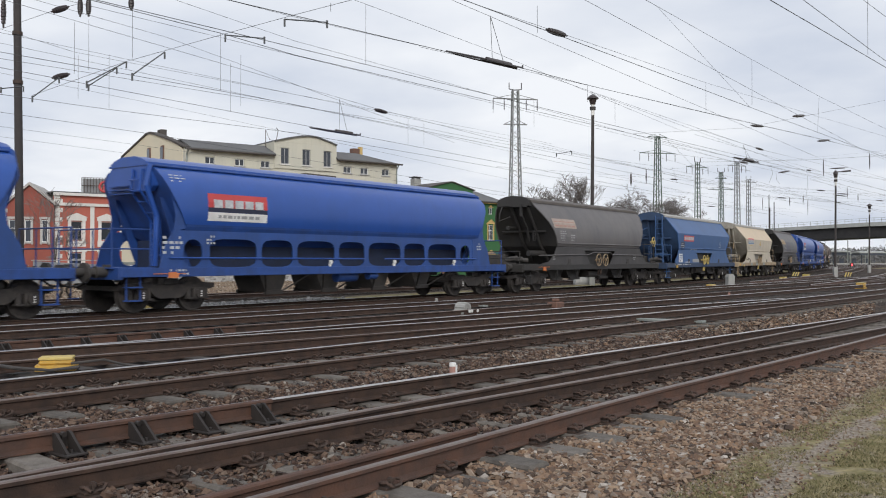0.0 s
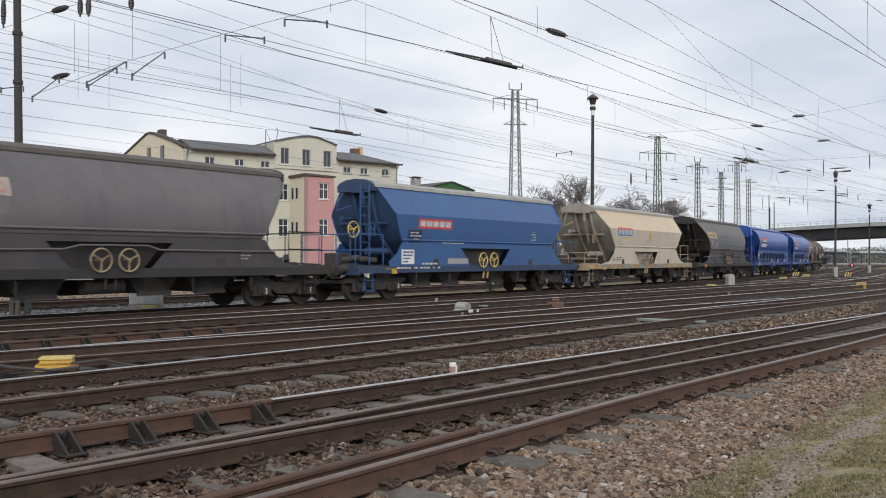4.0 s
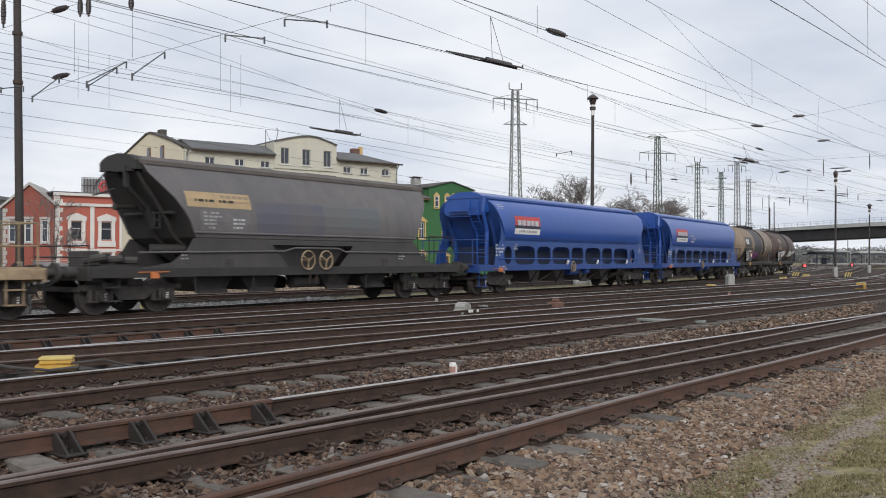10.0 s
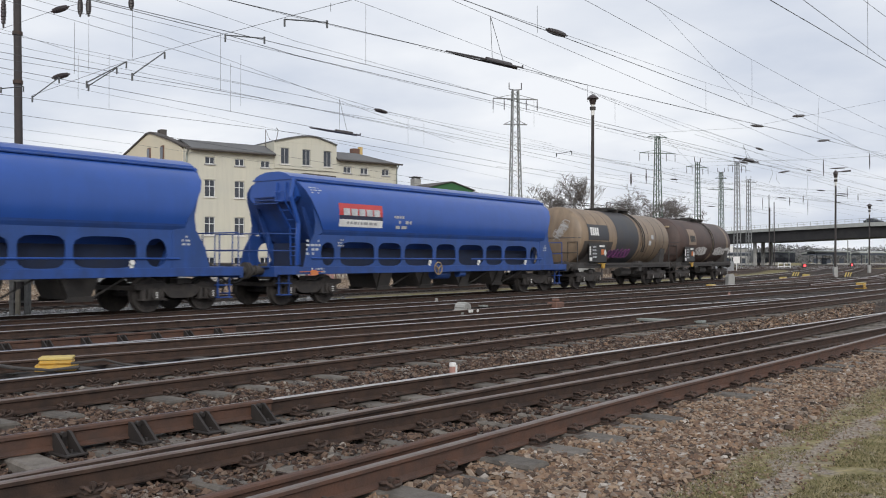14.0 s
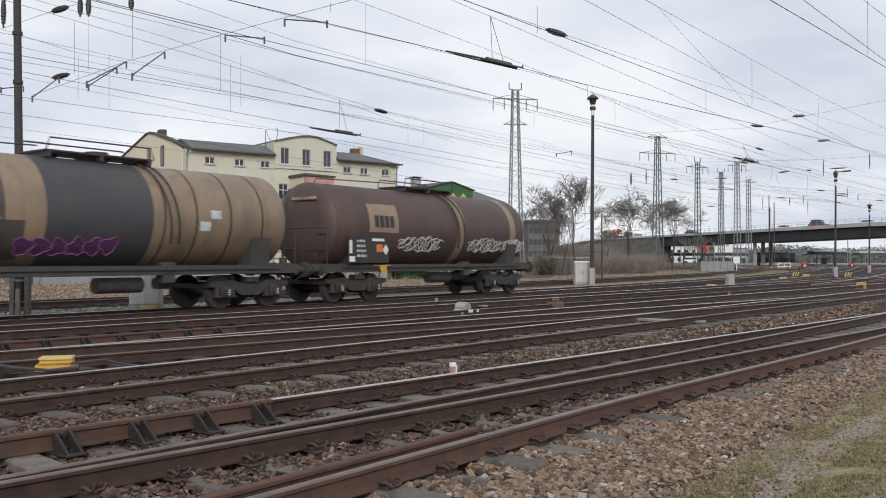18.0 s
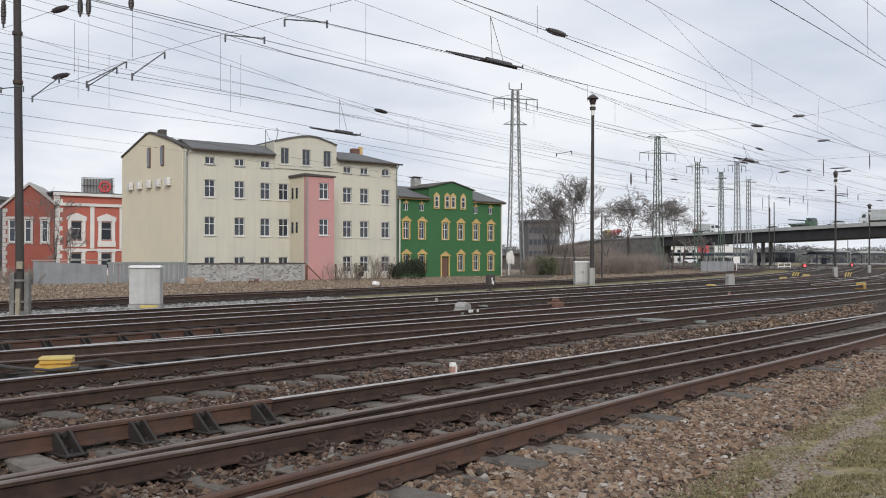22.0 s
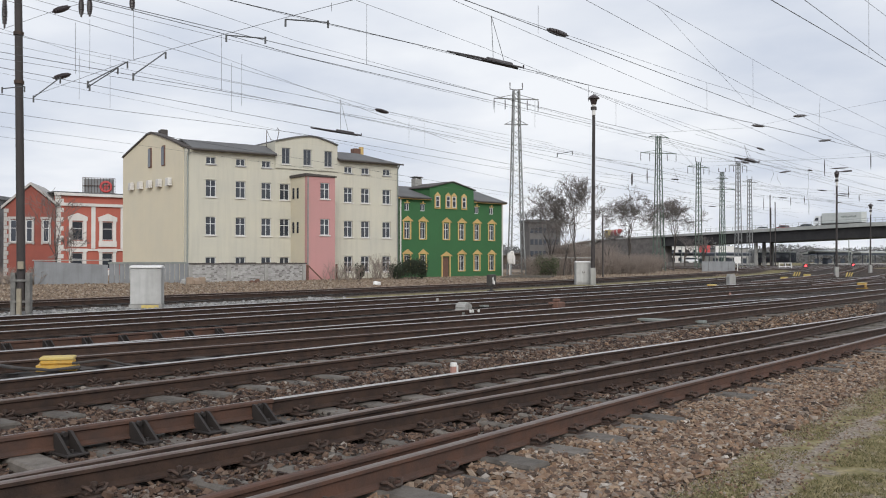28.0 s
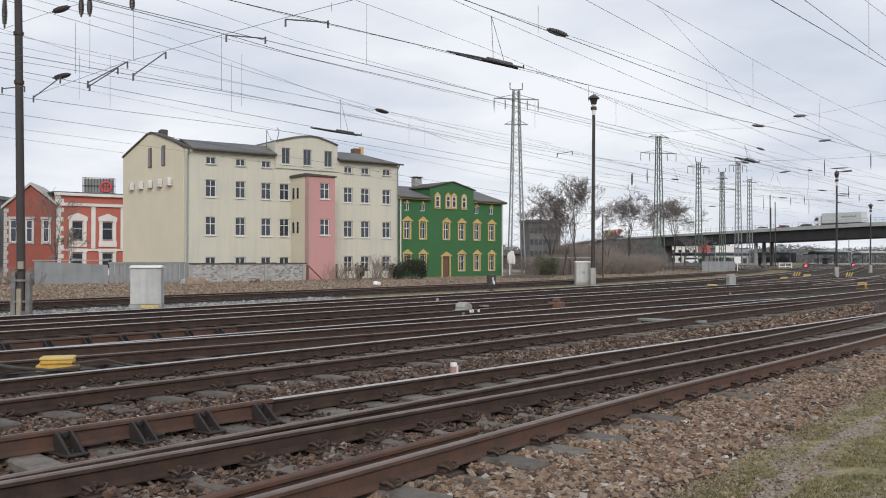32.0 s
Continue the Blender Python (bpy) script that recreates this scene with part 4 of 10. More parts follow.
def bars_of_text(w, x0, z0, rows, cols, y, material, cw=0.11, rh=0.07, gap=0.05, seed=0, name="stencilled_text", parent=None, tilt=0.0):
    """Writing too small to read, as short bars."""
    rnd = random.Random(seed)
    bm = bmesh.new()
    for r in range(rows):
        x = x0
        yy = y + tilt * r * (rh + gap)
        for c in range(cols):
            ww = cw * rnd.uniform(0.5, 1.6)
            if rnd.random() < 0.8:
                box(bm, x, x + ww, yy - 0.004, yy + 0.006, z0 - r * (rh + gap) - rh, z0 - r * (rh + gap))
            x += ww + 0.05
    ob = part(name, bm, material, parent or w)
    ob["kind"] = "stuff"
    return ob


def side_y(prof, z):
    for (ya, za), (yb, zb) in zip(prof[:-1], prof[1:]):
        if za <= z <= zb:
            return ya + (yb - ya) * (z - za) / (zb - za)
    return prof[-1][0]


def panel_on(w, prof, x0, x1, z0, z1, material, name, label="", off=0.006, parent=None):
    """A painted panel that follows the near side's outline."""
    zs = sorted({z0, z1, *[z for y, z in prof if z0 < z < z1], (z0 + z1) / 2})
    bm = bmesh.new()
    rows = []
    for z in zs:
        y = -side_y(prof, z) - off
        rows.append([bm.verts.new((x0, y, z)), bm.verts.new((x1, y, z))])
    for a, b in zip(rows[:-1], rows[1:]):
        bm.faces.new((a[0], a[1], b[1], b[0]))
    return part(name, bm, material, parent or w, label)


def blocks_on(w, prof, cx, cz, wide, high, material, parent=None, off=0.012):
    """A company sign as five plain blocks that follow the near side."""
    bm = bmesh.new()
    cw = wide / (5 + 4 * 0.22)
    for i in range(5):
        x0 = cx - wide / 2 + i * cw * 1.22
        q = [bm.verts.new((x, -side_y(prof, z) - off, z)) for x, z in ((x0, cz - high / 2), (x0 + cw, cz - high / 2), (x0 + cw, cz + high / 2), (x0, cz + high / 2))]
        bm.faces.new(q)
    return part("company_sign", bm, material, parent or w)


def marks_on(w, prof, x0, z0, rows, cols, material, seed, cw=0.1, rh=0.06, gap=0.05, parent=None, off=0.012):
    """Rows of writing too small to read, as short bars on the near side."""
    rnd = random.Random(seed)
    bm = bmesh.new()
    for r in range(rows):
        x, zt = x0, z0 - r * (rh + gap)
        for c in range(cols):
            ww = cw * rnd.uniform(0.5, 1.6)
            if rnd.random() < 0.85:
                bm.faces.new([bm.verts.new((xx, -side_y(prof, zz) - off, zz)) for xx, zz in ((x, zt - rh), (x + ww, zt - rh), (x + ww, zt), (x, zt))])
            x += ww + cw * 0.4
    ob = part("stencilled_text", bm, material, parent or w)
    ob["kind"] = "stuff"
    return ob



def sole_frame(w, half, z0, z1, y, material, under=True):
    """Side sills, headstocks and centre sill."""
    for s in (-1, 1):
        bm = bmesh.new()
        box(bm, -half, half, s * y - 0.05, s * y + 0.05, z0, z1, 0.008)
        part("side_sill", bm, material, w)
    for s in (-1, 1):
        bm = bmesh.new()
        box(bm, s * half - 0.06, s * half + 0.06, -y - 0.02, y + 0.02, z0 - 0.06, z1 + 0.02, 0.01)
        part("headstock", bm, material, w)
    bm = bmesh.new()
    box(bm, -half + 0.05, half - 0.05, -0.28, 0.28, z0 - 0.02, z1 - 0.02)
    for i in range(9):
        x = -half + 0.8 + i * (2 * half - 1.6) / 8
        box(bm, x - 0.05, x + 0.05, -y + 0.05, y - 0.05, z0, z1 - 0.03)
    part("centre_sill", bm, M["black"], w)


def platform_end(w, sx, x0, x1, y, z, material, rail_mat, high=1.0, full=True):
    """End platform with steps and hand rails."""
    bm = bmesh.new()
    box(bm, min(sx * x0, sx * x1), max(sx * x0, sx * x1), -y, y, z, z + 0.04)
    part("end_platform", bm, material, w)
    xo, xi = sx * (x1 - 0.05), sx * (x0 + 0.1)
    for zz in (high, high * 0.5):
        bm = bmesh.new()
        railing(bm, ([(xi, -y * 0.95, z + zz)] if full else []) + [(xo, -y * 0.95, z + zz), (xo, y * 0.95, z + zz)])
        part("end_rail", bm, rail_mat, w)
    for xx, yy in [(xo, -y * 0.95), (xo, -y * 0.3), (xo, y * 0.3), (xo, y * 0.95)] + ([(xi, -y * 0.95)] if full else []):
        bm = bmesh.new()
        railing(bm, [(xx, yy, z), (xx, yy, z + high)])
        part("rail_post", bm, rail_mat, w)
    for s in (-1, 1):
        bm = bmesh.new()
        for k in (0.28, 0.62):
            box(bm, sx * (x1 - 0.62) - 0.2, sx * (x1 - 0.62) + 0.2, s * y - 0.12, s * y + 0.14, z - k - 0.2, z - k - 0.17)
        for dx in (-0.2, 0.2):
            bar(bm, (sx * (x1 - 0.62) + dx, s * y, z), (sx * (x1 - 0.62) + dx, s * y, z - 0.82), 0.035)
        part("footstep", bm, rail_mat, w)


FUNNELS = (-2.95, -0.55, 1.9, 4.3)


def tube_hopper(label, marks=True, wheel=True, scrawl=False):
    """The long round-sided blue hopper wagon with seven openings along its skirt."""
    half = 9.33
    w = thing("hopper_wagon", at(0, T_MID), label, "wagon", "wagons of the train")
    prof = [(0.55, 1.15), (0.95, 1.75), (1.36, 2.20), (1.44, 2.32), (1.49, 2.62), (1.49, 2.92), (1.44, 3.22), (1.31, 3.50), (1.10, 3.70), (0.80, 3.85), (0.42, 3.94), (0.0, 3.97)]
    ends = [5.9, 6.2, 6.72, 6.8, 6.97, 7.14, 7.3, 7.42, 7.46, 7.42, 7.4, 7.4]
    bm = bmesh.new()
    shell(bm, prof, ends)
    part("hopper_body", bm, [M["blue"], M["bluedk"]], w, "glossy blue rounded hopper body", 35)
    # shoulder flange where the round body meets the skirt
    bm = bmesh.new()
    for s in (-1, 1):
        prism(bm, [(s * 1.44, 2.30), (s * 1.385, 2.20), (s * 1.36, 2.10), (s * 1.40, 2.10), (s * 1.46, 2.24), (s * 1.475, 2.30)], "x", -6.8, 6.8)
    part("shoulder_flange", bm, M["bluedk"], w)
    # roof hatch with side lips
    bm = bmesh.new()
    prism(bm, [(-0.80, 3.84), (-0.80, 3.93), (-0.62, 4.02), (-0.3, 4.10), (0.3, 4.10), (0.62, 4.02), (0.80, 3.93), (0.80, 3.84)], "x", -7.55, 7.55)
    for s in (-1, 1):
        box(bm, -7.55, 7.55, s * 0.84 - 0.05, s * 0.84 + 0.05, 3.84, 3.89)
    part("roof_hatch", bm, M["blue"], w, "", 30)
    bm = bmesh.new()
    for s in (-1, 1):
        tube(bm, (-7.4, s * 0.93, 3.83), (7.4, s * 0.93, 3.83), 0.03)
    part("roof_rail", bm, M["bluedk"], w)
    # skirt with openings
    cells = [(-7.0, -6.1, "r"), (-6.1, -4.25), (-4.25, -2.85), (-2.85, -1.05), (-1.05, 0.35), (0.35, 2.2), (2.2, 3.55), (3.55, 5.45), (5.45, 6.4, "r"), ]
    for s, nm in ((-1, "skirt_plate"), (1, "skirt_plate")):
        bm = bmesh.new()
        for c in cells:
            a, b = c[0], c[1]
            cx = (a + b) / 2
            if len(c) == 3:
                holed(bm, a, b, 1.16, 2.14, s * 1.40, 0.03 * s, (cx, 1.55, 0.31, 0.36, 2.2))
            else:
                holed(bm, a, b, 1.16, 2.14, s * 1.40, 0.03 * s, (cx, 1.55, (b - a) / 2 - 0.095, 0.385, 4.2))
        bmesh.ops.remove_doubles(bm, verts=bm.verts[:], dist=0.002)
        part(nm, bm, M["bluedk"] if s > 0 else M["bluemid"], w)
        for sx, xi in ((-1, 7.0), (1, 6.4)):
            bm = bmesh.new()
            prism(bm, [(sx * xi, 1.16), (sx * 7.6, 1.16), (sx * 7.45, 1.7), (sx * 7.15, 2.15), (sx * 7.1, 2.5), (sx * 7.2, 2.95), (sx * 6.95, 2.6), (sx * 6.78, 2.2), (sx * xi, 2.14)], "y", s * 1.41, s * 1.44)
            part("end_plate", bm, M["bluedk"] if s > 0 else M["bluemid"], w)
    # discharge funnels below, with daylight between them
    for x in FUNNELS:
        bm = bmesh.new()
        prism(bm, [(x - 0.56, 1.05), (x + 0.56, 1.05), (x + 0.5, 0.8), (x + 0.3, 0.4), (x - 0.3, 0.4), (x - 0.5, 0.8)], "y", -0.6, 0.6)
        part("discharge_funnel", bm, M["black"], w)
        for sy in (-1, 1):
            bm = bmesh.new()
            box(bm, x - 0.36, x + 0.36, sy * 0.63 - 0.03, sy * 0.63 + 0.05, 0.33, 0.46, 0.01)
            part("slide_gate", bm, M["black"], w)
        for d in (-1, 1):
            bm = bmesh.new()
            bar(bm, (x + d * 0.36, -0.66, 0.45), (x + d * 0.95, -1.3, 0.98), 0.045)
            part("frame_brace", bm, M["black"], w)
    # inner hopper slopes seen through the openings; a darker blue paints the shade inside
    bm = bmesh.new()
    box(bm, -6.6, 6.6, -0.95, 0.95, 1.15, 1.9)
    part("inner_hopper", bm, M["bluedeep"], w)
    sole_frame(w, half - 0.62, 0.93, 1.16, 1.42, M["bluedk"])
    # pipes along the frame
    bm = bmesh.new()
    railing(bm, [(-7.3, -1.47, 1.42), (0.2, -1.47, 1.40)], 0.022)
    railing(bm, [(1.2, -1.47, 1.40), (6.6, -1.47, 1.40)], 0.022)
    part("side_pipe", bm, M["blue"], w)
    bm = bmesh.new()
    tube(bm, (-0.75, -1.1, 0.83), (0.15, -1.1, 0.83), 0.17, 14)
    tube(bm, (0.6, -1.25, 0.85), (1.0, -1.25, 0.85), 0.13, 14)
    part("air_tank", bm, M["bluedk"], w, "", 40)
    for x in (-1.35, 1.75, 5.2):
        bm = bmesh.new()
        disc(bm, (x, -1.46, 1.3), "y", 0.065, 0.05, 12)
        box(bm, x - 0.045, x + 0.045, -1.45, -1.4, 1.14, 1.26)
        part("brake_lever_disc", bm, M["white"], w)
    if wheel:
        handwheel(w, -0.95, 1.06, -1.53, 0.22, M["creamframe"], "brake_handwheel", "cream brake handwheel")
    bm = bmesh.new()
    prism(bm, [(-7.35, 0.90), (-7.05, 0.90), (-7.05, 1.0), (-7.15, 1.06), (-7.35, 1.04)], "y", -1.5, -1.46)
    box(bm, -7.8, -6.8, -1.49, -1.46, 1.0, 1.02)
    part("changeover_lever", bm, M["orange"], w, "orange brake changeover lever")
    # ends
    for sx in (-1, 1):
        bm = bmesh.new()
        xo = sx * 7.56
        pts = [(xo, -0.55, 3.75), (xo + sx * 0.05, -0.55, 3.2), (sx * 7.0, -0.55, 2.4), (sx * 6.95, -0.55, 1.2)]
        for yy in (-0.62, -0.22):
            railing(bm, [(p[0], yy, p[2]) for p in pts], 0.035)
        for i in range(8):
            z = 1.5 + i * 0.28
            x = sx * (7.0 if z < 2.4 else 7.0 + 0.67 * min(1, (z - 2.4) / 0.8))
            railing(bm, [(x, -0.62, z), (x, -0.22, z)], 0.018)
        part("end_ladder", bm, M["blue"], w)
        bm = bmesh.new()
        path_tube(bm, [(sx * 7.5, -0.9, 3.85), (sx * 7.62, -0.9, 3.3), (sx * 7.3, -0.9, 2.5), (sx * 7.35, -0.9, 1.2)], 0.075, 8)
        part("end_post", bm, M["blue"], w)
        bm = bmesh.new()
        prism(bm, [(-1.04, 3.3), (-1.03, 3.48), (-0.95, 3.66), (-0.78, 3.84), (-0.6, 3.98), (0.6, 3.98), (0.78, 3.84), (0.95, 3.66), (1.03, 3.48), (1.04, 3.3), (0.9, 3.16), (-0.9, 3.16)], "x", sx * 7.36, sx * 7.52)
        part("end_cap", bm, M["blue"], w, "", 30)
        for yy in (-1.0, 1.0):
            bm = bmesh.new()
            prism(bm, [(sx * 7.3, 3.0), (sx * 7.15, 3.0), (sx * 6.3, 1.2), (sx * 6.6, 1.2)], "y", yy - 0.03, yy + 0.03)
            part("end_rib", bm, M["bluedk"], w)
        bm = bmesh.new()
        for k in range(3):
            box(bm, sx * 7.6 - 0.05, sx * 7.6 + 0.05, -0.35 + k * 0.1, 0.75, 3.1 + k * 0.1, 3.13 + k * 0.1)
        part("roof_crank", bm, M["bluedk"], w)
        platform_end(w, sx, 7.6, 8.85, 1.25, 1.14, M["bluedk"], M["bluedk"], 1.0, sx < 0)
    running_gear(w, half, 7.0)
    # lettering panel and stencils
    if marks:
        pr = panel_on(w, prof, -6.1, -4.0, 2.66, 3.16, M["red"], "name_panel", "red name panel")
        panel_on(w, prof, -6.1, -4.0, 2.66, 2.78, M["navy"], "panel_shade", "", 0.009, pr)
        panel_on(w, prof, -6.1, -4.0, 2.42, 2.655, M["white"], "white_panel", "white panel below the name")
        blocks_on(w, prof, -5.05, 2.89, 1.75, 0.22, M["stencil"], pr, 0.035)
        marks_on(w, prof, -5.75, 2.585, 1, 8, M["framegrey"], 3, 0.13, 0.085)
        marks_on(w, prof, -7.2, 3.6, 3, 3, M["stencil"], 12, 0.12, 0.03, 0.05)
        if scrawl:
            marks_on(w, prof, -3.4, 2.86, 1, 4, M["graffiti"], 31, 0.13, 0.09)
            marks_on(w, prof, -3.15, 2.7, 1, 4, M["graffiti"], 32, 0.16, 0.11)
            marks_on(w, prof, -3.3, 2.52, 1, 3, M["graffiti"], 33, 0.2, 0.1)
        bars_of_text(w, -7.5, 1.98, 4, 4, -1.44, M["stencil"], 0.09, 0.07, 0.06, 5)
        bars_of_text(w, -6.1, 2.02, 3, 3, -1.44, M["stencil"], 0.05, 0.05, 0.04, 6)
        bars_of_text(w, -7.3, 1.12, 2, 6, -1.475, M["stencil"], 0.05, 0.05, 0.04, 9)
        bars_of_text(w, 6.7, 2.0, 3, 2, -1.44, M["stencil"], 0.09, 0.05, 0.05, 8)
    return w


def trough_hopper(label, style, fresh=True):
    """The shorter bogie hopper with sloping ends: style grey, blue or cream."""
    half = 8.1 if style == "grey" else 8.05
    w = thing("hopper_wagon", at(0, T_MID), label, "wagon", "wagons of the train")
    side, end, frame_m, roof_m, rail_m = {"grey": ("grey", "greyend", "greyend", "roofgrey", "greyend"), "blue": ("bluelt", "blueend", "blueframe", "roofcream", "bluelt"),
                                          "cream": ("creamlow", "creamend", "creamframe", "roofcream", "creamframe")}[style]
    if style == "grey":
        prof = [(0.5, 1.15), (1.1, 1.7), (1.43, 1.97), (1.475, 2.10), (1.49, 2.4), (1.46, 2.7), (1.37, 3.0), (1.20, 3.32), (0.98, 3.65), (0.74, 3.94), (0.4, 4.0), (0.0, 4.02)]
        ends = [3.9, 4.4, 4.8, 4.87, 5.0, 5.2, 5.42, 5.7, 5.95, 6.0, 6.0, 6.0]
        mats = None
    else:
        e = 0.0 if style == "cream" else 0.45
        prof = [(0.5, 1.15), (1.1, 1.7), (1.42, 1.95), (1.44, 2.05), (1.47, 2.5), (1.49, 2.93), (1.37, 3.10), (1.08, 3.50), (0.74, 3.94), (0.4, 4.0), (0.0, 4.02)]
        ends = [3.9 + e, 4.3 + e, 4.6 + e, 4.7 + e, 5.1 + e, 5.45 + e, 5.55 + e, 5.7 + e, 5.85 + e, 5.85 + e, 5.85 + e]
        mats = [0, 0, 0, 0, 0, 2, 2, 2, 2, 2, 2] if style == "cream" else None
    if style == "blue":
        front = [4.4, 4.8, 5.15, 5.25, 5.45, 5.6, 5.66, 5.75, 5.85, 5.85, 5.85]
    else:
        front = [e - (0.43 if style == "cream" else 0.38) for e in ends]
    bm = bmesh.new()
    # the ends take the darker end colour, which stands in for their shade
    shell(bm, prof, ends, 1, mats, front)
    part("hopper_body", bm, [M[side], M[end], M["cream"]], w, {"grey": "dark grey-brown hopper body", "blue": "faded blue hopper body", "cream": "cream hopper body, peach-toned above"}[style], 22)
    # stiffening bead along the bottom edge and up the ends
    k = 3
    bm = bmesh.new()
    for s in (-1, 1):
        tube(bm, (-front[k], s * prof[k][0], prof[k][1]), (ends[k], s * prof[k][0], prof[k][1]), 0.035)
        for sx in (-1, 1):
            reach = ends if sx > 0 else front
            path_tube(bm, [(sx * reach[i], s * prof[i][0], prof[i][1]) for i in range(k, len(prof) - 2)], 0.03, 6)
    part("edge_bead", bm, M[side], w)
    # roof with overhanging flaps
    rx = ends[-1] + 0.1
    bm = bmesh.new()
    prism(bm, [(-0.84, 3.86), (-0.82, 3.97), (-0.5, 4.10), (0, 4.15), (0.5, 4.10), (0.82, 3.97), (0.84, 3.86), (0.7, 3.96), (0, 4.04), (-0.7, 3.96)], "x", -front[-1] - 0.1, rx)
    part("roof_flap", bm, M[roof_m], w, "", 25)
    # end caps under the roof; ribs, pipes and boxes on the raked end sheets
    for sx in (-1, 1):
        reach = ends if sx > 0 else front
        rx = reach[-1] + 0.1

        def raked(z, out=0.0):
            return sx * (float(np.interp(z, [b for _, b in prof], reach)) + out)
        bm = bmesh.new()
        prism(bm, [(-0.80, 3.72), (-0.80, 3.95), (-0.66, 4.05), (-0.4, 4.13), (0, 4.17), (0.4, 4.13), (0.66, 4.05), (0.80, 3.95), (0.80, 3.72)], "x", sx * (rx - 0.12), sx * (rx + 0.12))
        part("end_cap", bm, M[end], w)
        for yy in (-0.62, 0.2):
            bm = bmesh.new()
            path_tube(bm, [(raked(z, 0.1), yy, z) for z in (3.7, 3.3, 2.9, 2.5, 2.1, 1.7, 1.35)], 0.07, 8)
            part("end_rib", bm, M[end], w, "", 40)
        bm = bmesh.new()
        bar(bm, (sx * (rx + 0.15), -0.42, 3.8), (sx * (rx + 0.12), -0.42, 3.25), 0.09, 0.12)
        bar(bm, (sx * (rx + 0.12), -0.42, 3.3), (raked(2.75, 0.3), -0.3, 2.75), 0.09, 0.1)
        bar(bm, (raked(2.75, 0.3), -0.3, 2.8), (raked(2.3, 0.35), -0.3, 2.2), 0.08, 0.1)
        bar(bm, (sx * (rx + 0.14), -0.7, 3.7), (sx * (rx + 0.14), 0.1, 3.72), 0.08)
        part("end_bracket", bm, M[end], w)
        bm = bmesh.new()
        tube(bm, (raked(2.8, 0.05), 0.35, 2.8), (raked(2.8, 0.75), 0.35, 2.78), 0.06, 10)
        tube(bm, (raked(2.8, 0.7), 0.35, 2.78), (raked(2.8, 0.8), 0.35, 2.78), 0.09, 10)
        part("end_pipe", bm, M[end], w)
        bm = bmesh.new()
        tube(bm, (raked(2.6, 0.12), -1.1, 2.62), (raked(2.6, 0.12), 1.1, 2.62), 0.045, 8)
        part("cross_pipe", bm, M[end], w)
        bm = bmesh.new()
        for xo in (0.28, 0.46):
            bar(bm, (raked(2.5, xo), -0.62, 2.65), (raked(2.5, xo), -0.62, 2.2), 0.04)
        for zz in (2.22, 2.42, 2.62):
            bar(bm, (raked(2.5, 0.28), -0.62, zz), (raked(2.5, 0.46), -0.62, zz), 0.04)
        part("end_step", bm, M[rail_m], w)
        bm = bmesh.new()
        tube(bm, (raked(1.7, 0.15), -0.6, 1.66), (raked(1.7, 1.0), -0.3, 1.66), 0.13, 14)
        part("air_drum", bm, M[end], w, "", 40)
        bm = bmesh.new()
        path_tube(bm, [(sx * (rx + 0.1), 0.55, 3.7), (sx * (rx + 0.4), 0.5, 3.4), (sx * (rx + 0.55), 0.45, 3.05), (sx * (rx + 0.05), 0.2, 3.25)], 0.025, 6)
        part("bent_rod", bm, M[rail_m], w)
        # hand ladder
        if style != "blue":
            continue
        bm = bmesh.new()
        lm = rail_m
        y0 = -0.55
        bot, top = (sx * (rx + 0.2), 1.2), (sx * (rx + 0.2), 3.95)
        for yy in (y0 - 0.2, y0 + 0.2):
            railing(bm, [(bot[0], yy, bot[1]), (top[0], yy, top[1])], 0.028)
        for i in range(9):
            f = (i + 0.5) / 9
            railing(bm, [(bot[0] + (top[0] - bot[0]) * f, y0 - 0.2, bot[1] + (top[1] - bot[1]) * f), (bot[0] + (top[0] - bot[0]) * f, y0 + 0.2, bot[1] + (top[1] - bot[1]) * f)], 0.016)
        part("end_ladder", bm, M[lm], w)
        if sx < 0:
            handwheel(w, -6.5, 2.4, -0.35, 0.27, M["yellowpale"], "brake_handwheel", "yellow brake handwheel on the end platform")
            bm = bmesh.new()
            tube(bm, (-6.5, -0.2, 1.2), (-6.5, -0.2, 2.45), 0.04, 8)
            part("brake_column", bm, M["blueend"], w)
    # skirt plates with funnel opening and small arches
    ex = ends[3]
    for s in (-1, 1):
        bm = bmesh.new()
        y = s * 1.44
        low = 6.1 if style != "grey" else 6.3
        prism(bm, [(-low + 0.2, 1.16), (-1.75, 1.16), (-1.1, 1.16), (-1.75, 1.82), (-1.75, 1.95), (-front[3], 1.95), (-front[3] - 0.22, 1.62), (-front[3] - 0.7, 1.3)], "y", y - 0.015, y + 0.015)
        prism(bm, [(low, 1.16), (1.1, 1.16), (1.75, 1.82), (1.75, 1.95), (ex, 1.95), (ex + 0.25, 1.62), (ex + 0.75, 1.3)], "y", y - 0.015, y + 0.015)
        box(bm, -1.75, 1.75, y - 0.015, y + 0.015, 1.80, 1.95)
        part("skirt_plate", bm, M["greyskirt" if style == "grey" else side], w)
    bm = bmesh.new()
    v = [(-1.7, 1.9), (1.7, 1.9), (0.9, 1.0), (-0.9, 1.0)]
    prism(bm, v, "y", -1.2, 1.2)
    part("centre_hopper", bm, M["greyend"] if style != "cream" else M["creamend"], w)
    for x in (-3.3, 3.3):
        bm = bmesh.new()
        prism(bm, [(x - 0.16, 1.16), (x + 0.16, 1.16), (x + 0.11, 1.40), (x - 0.11, 1.40)], "y", -1.475, -1.458)
        part("arch_opening", bm, M["black"], w, "dark arched opening in the skirt")
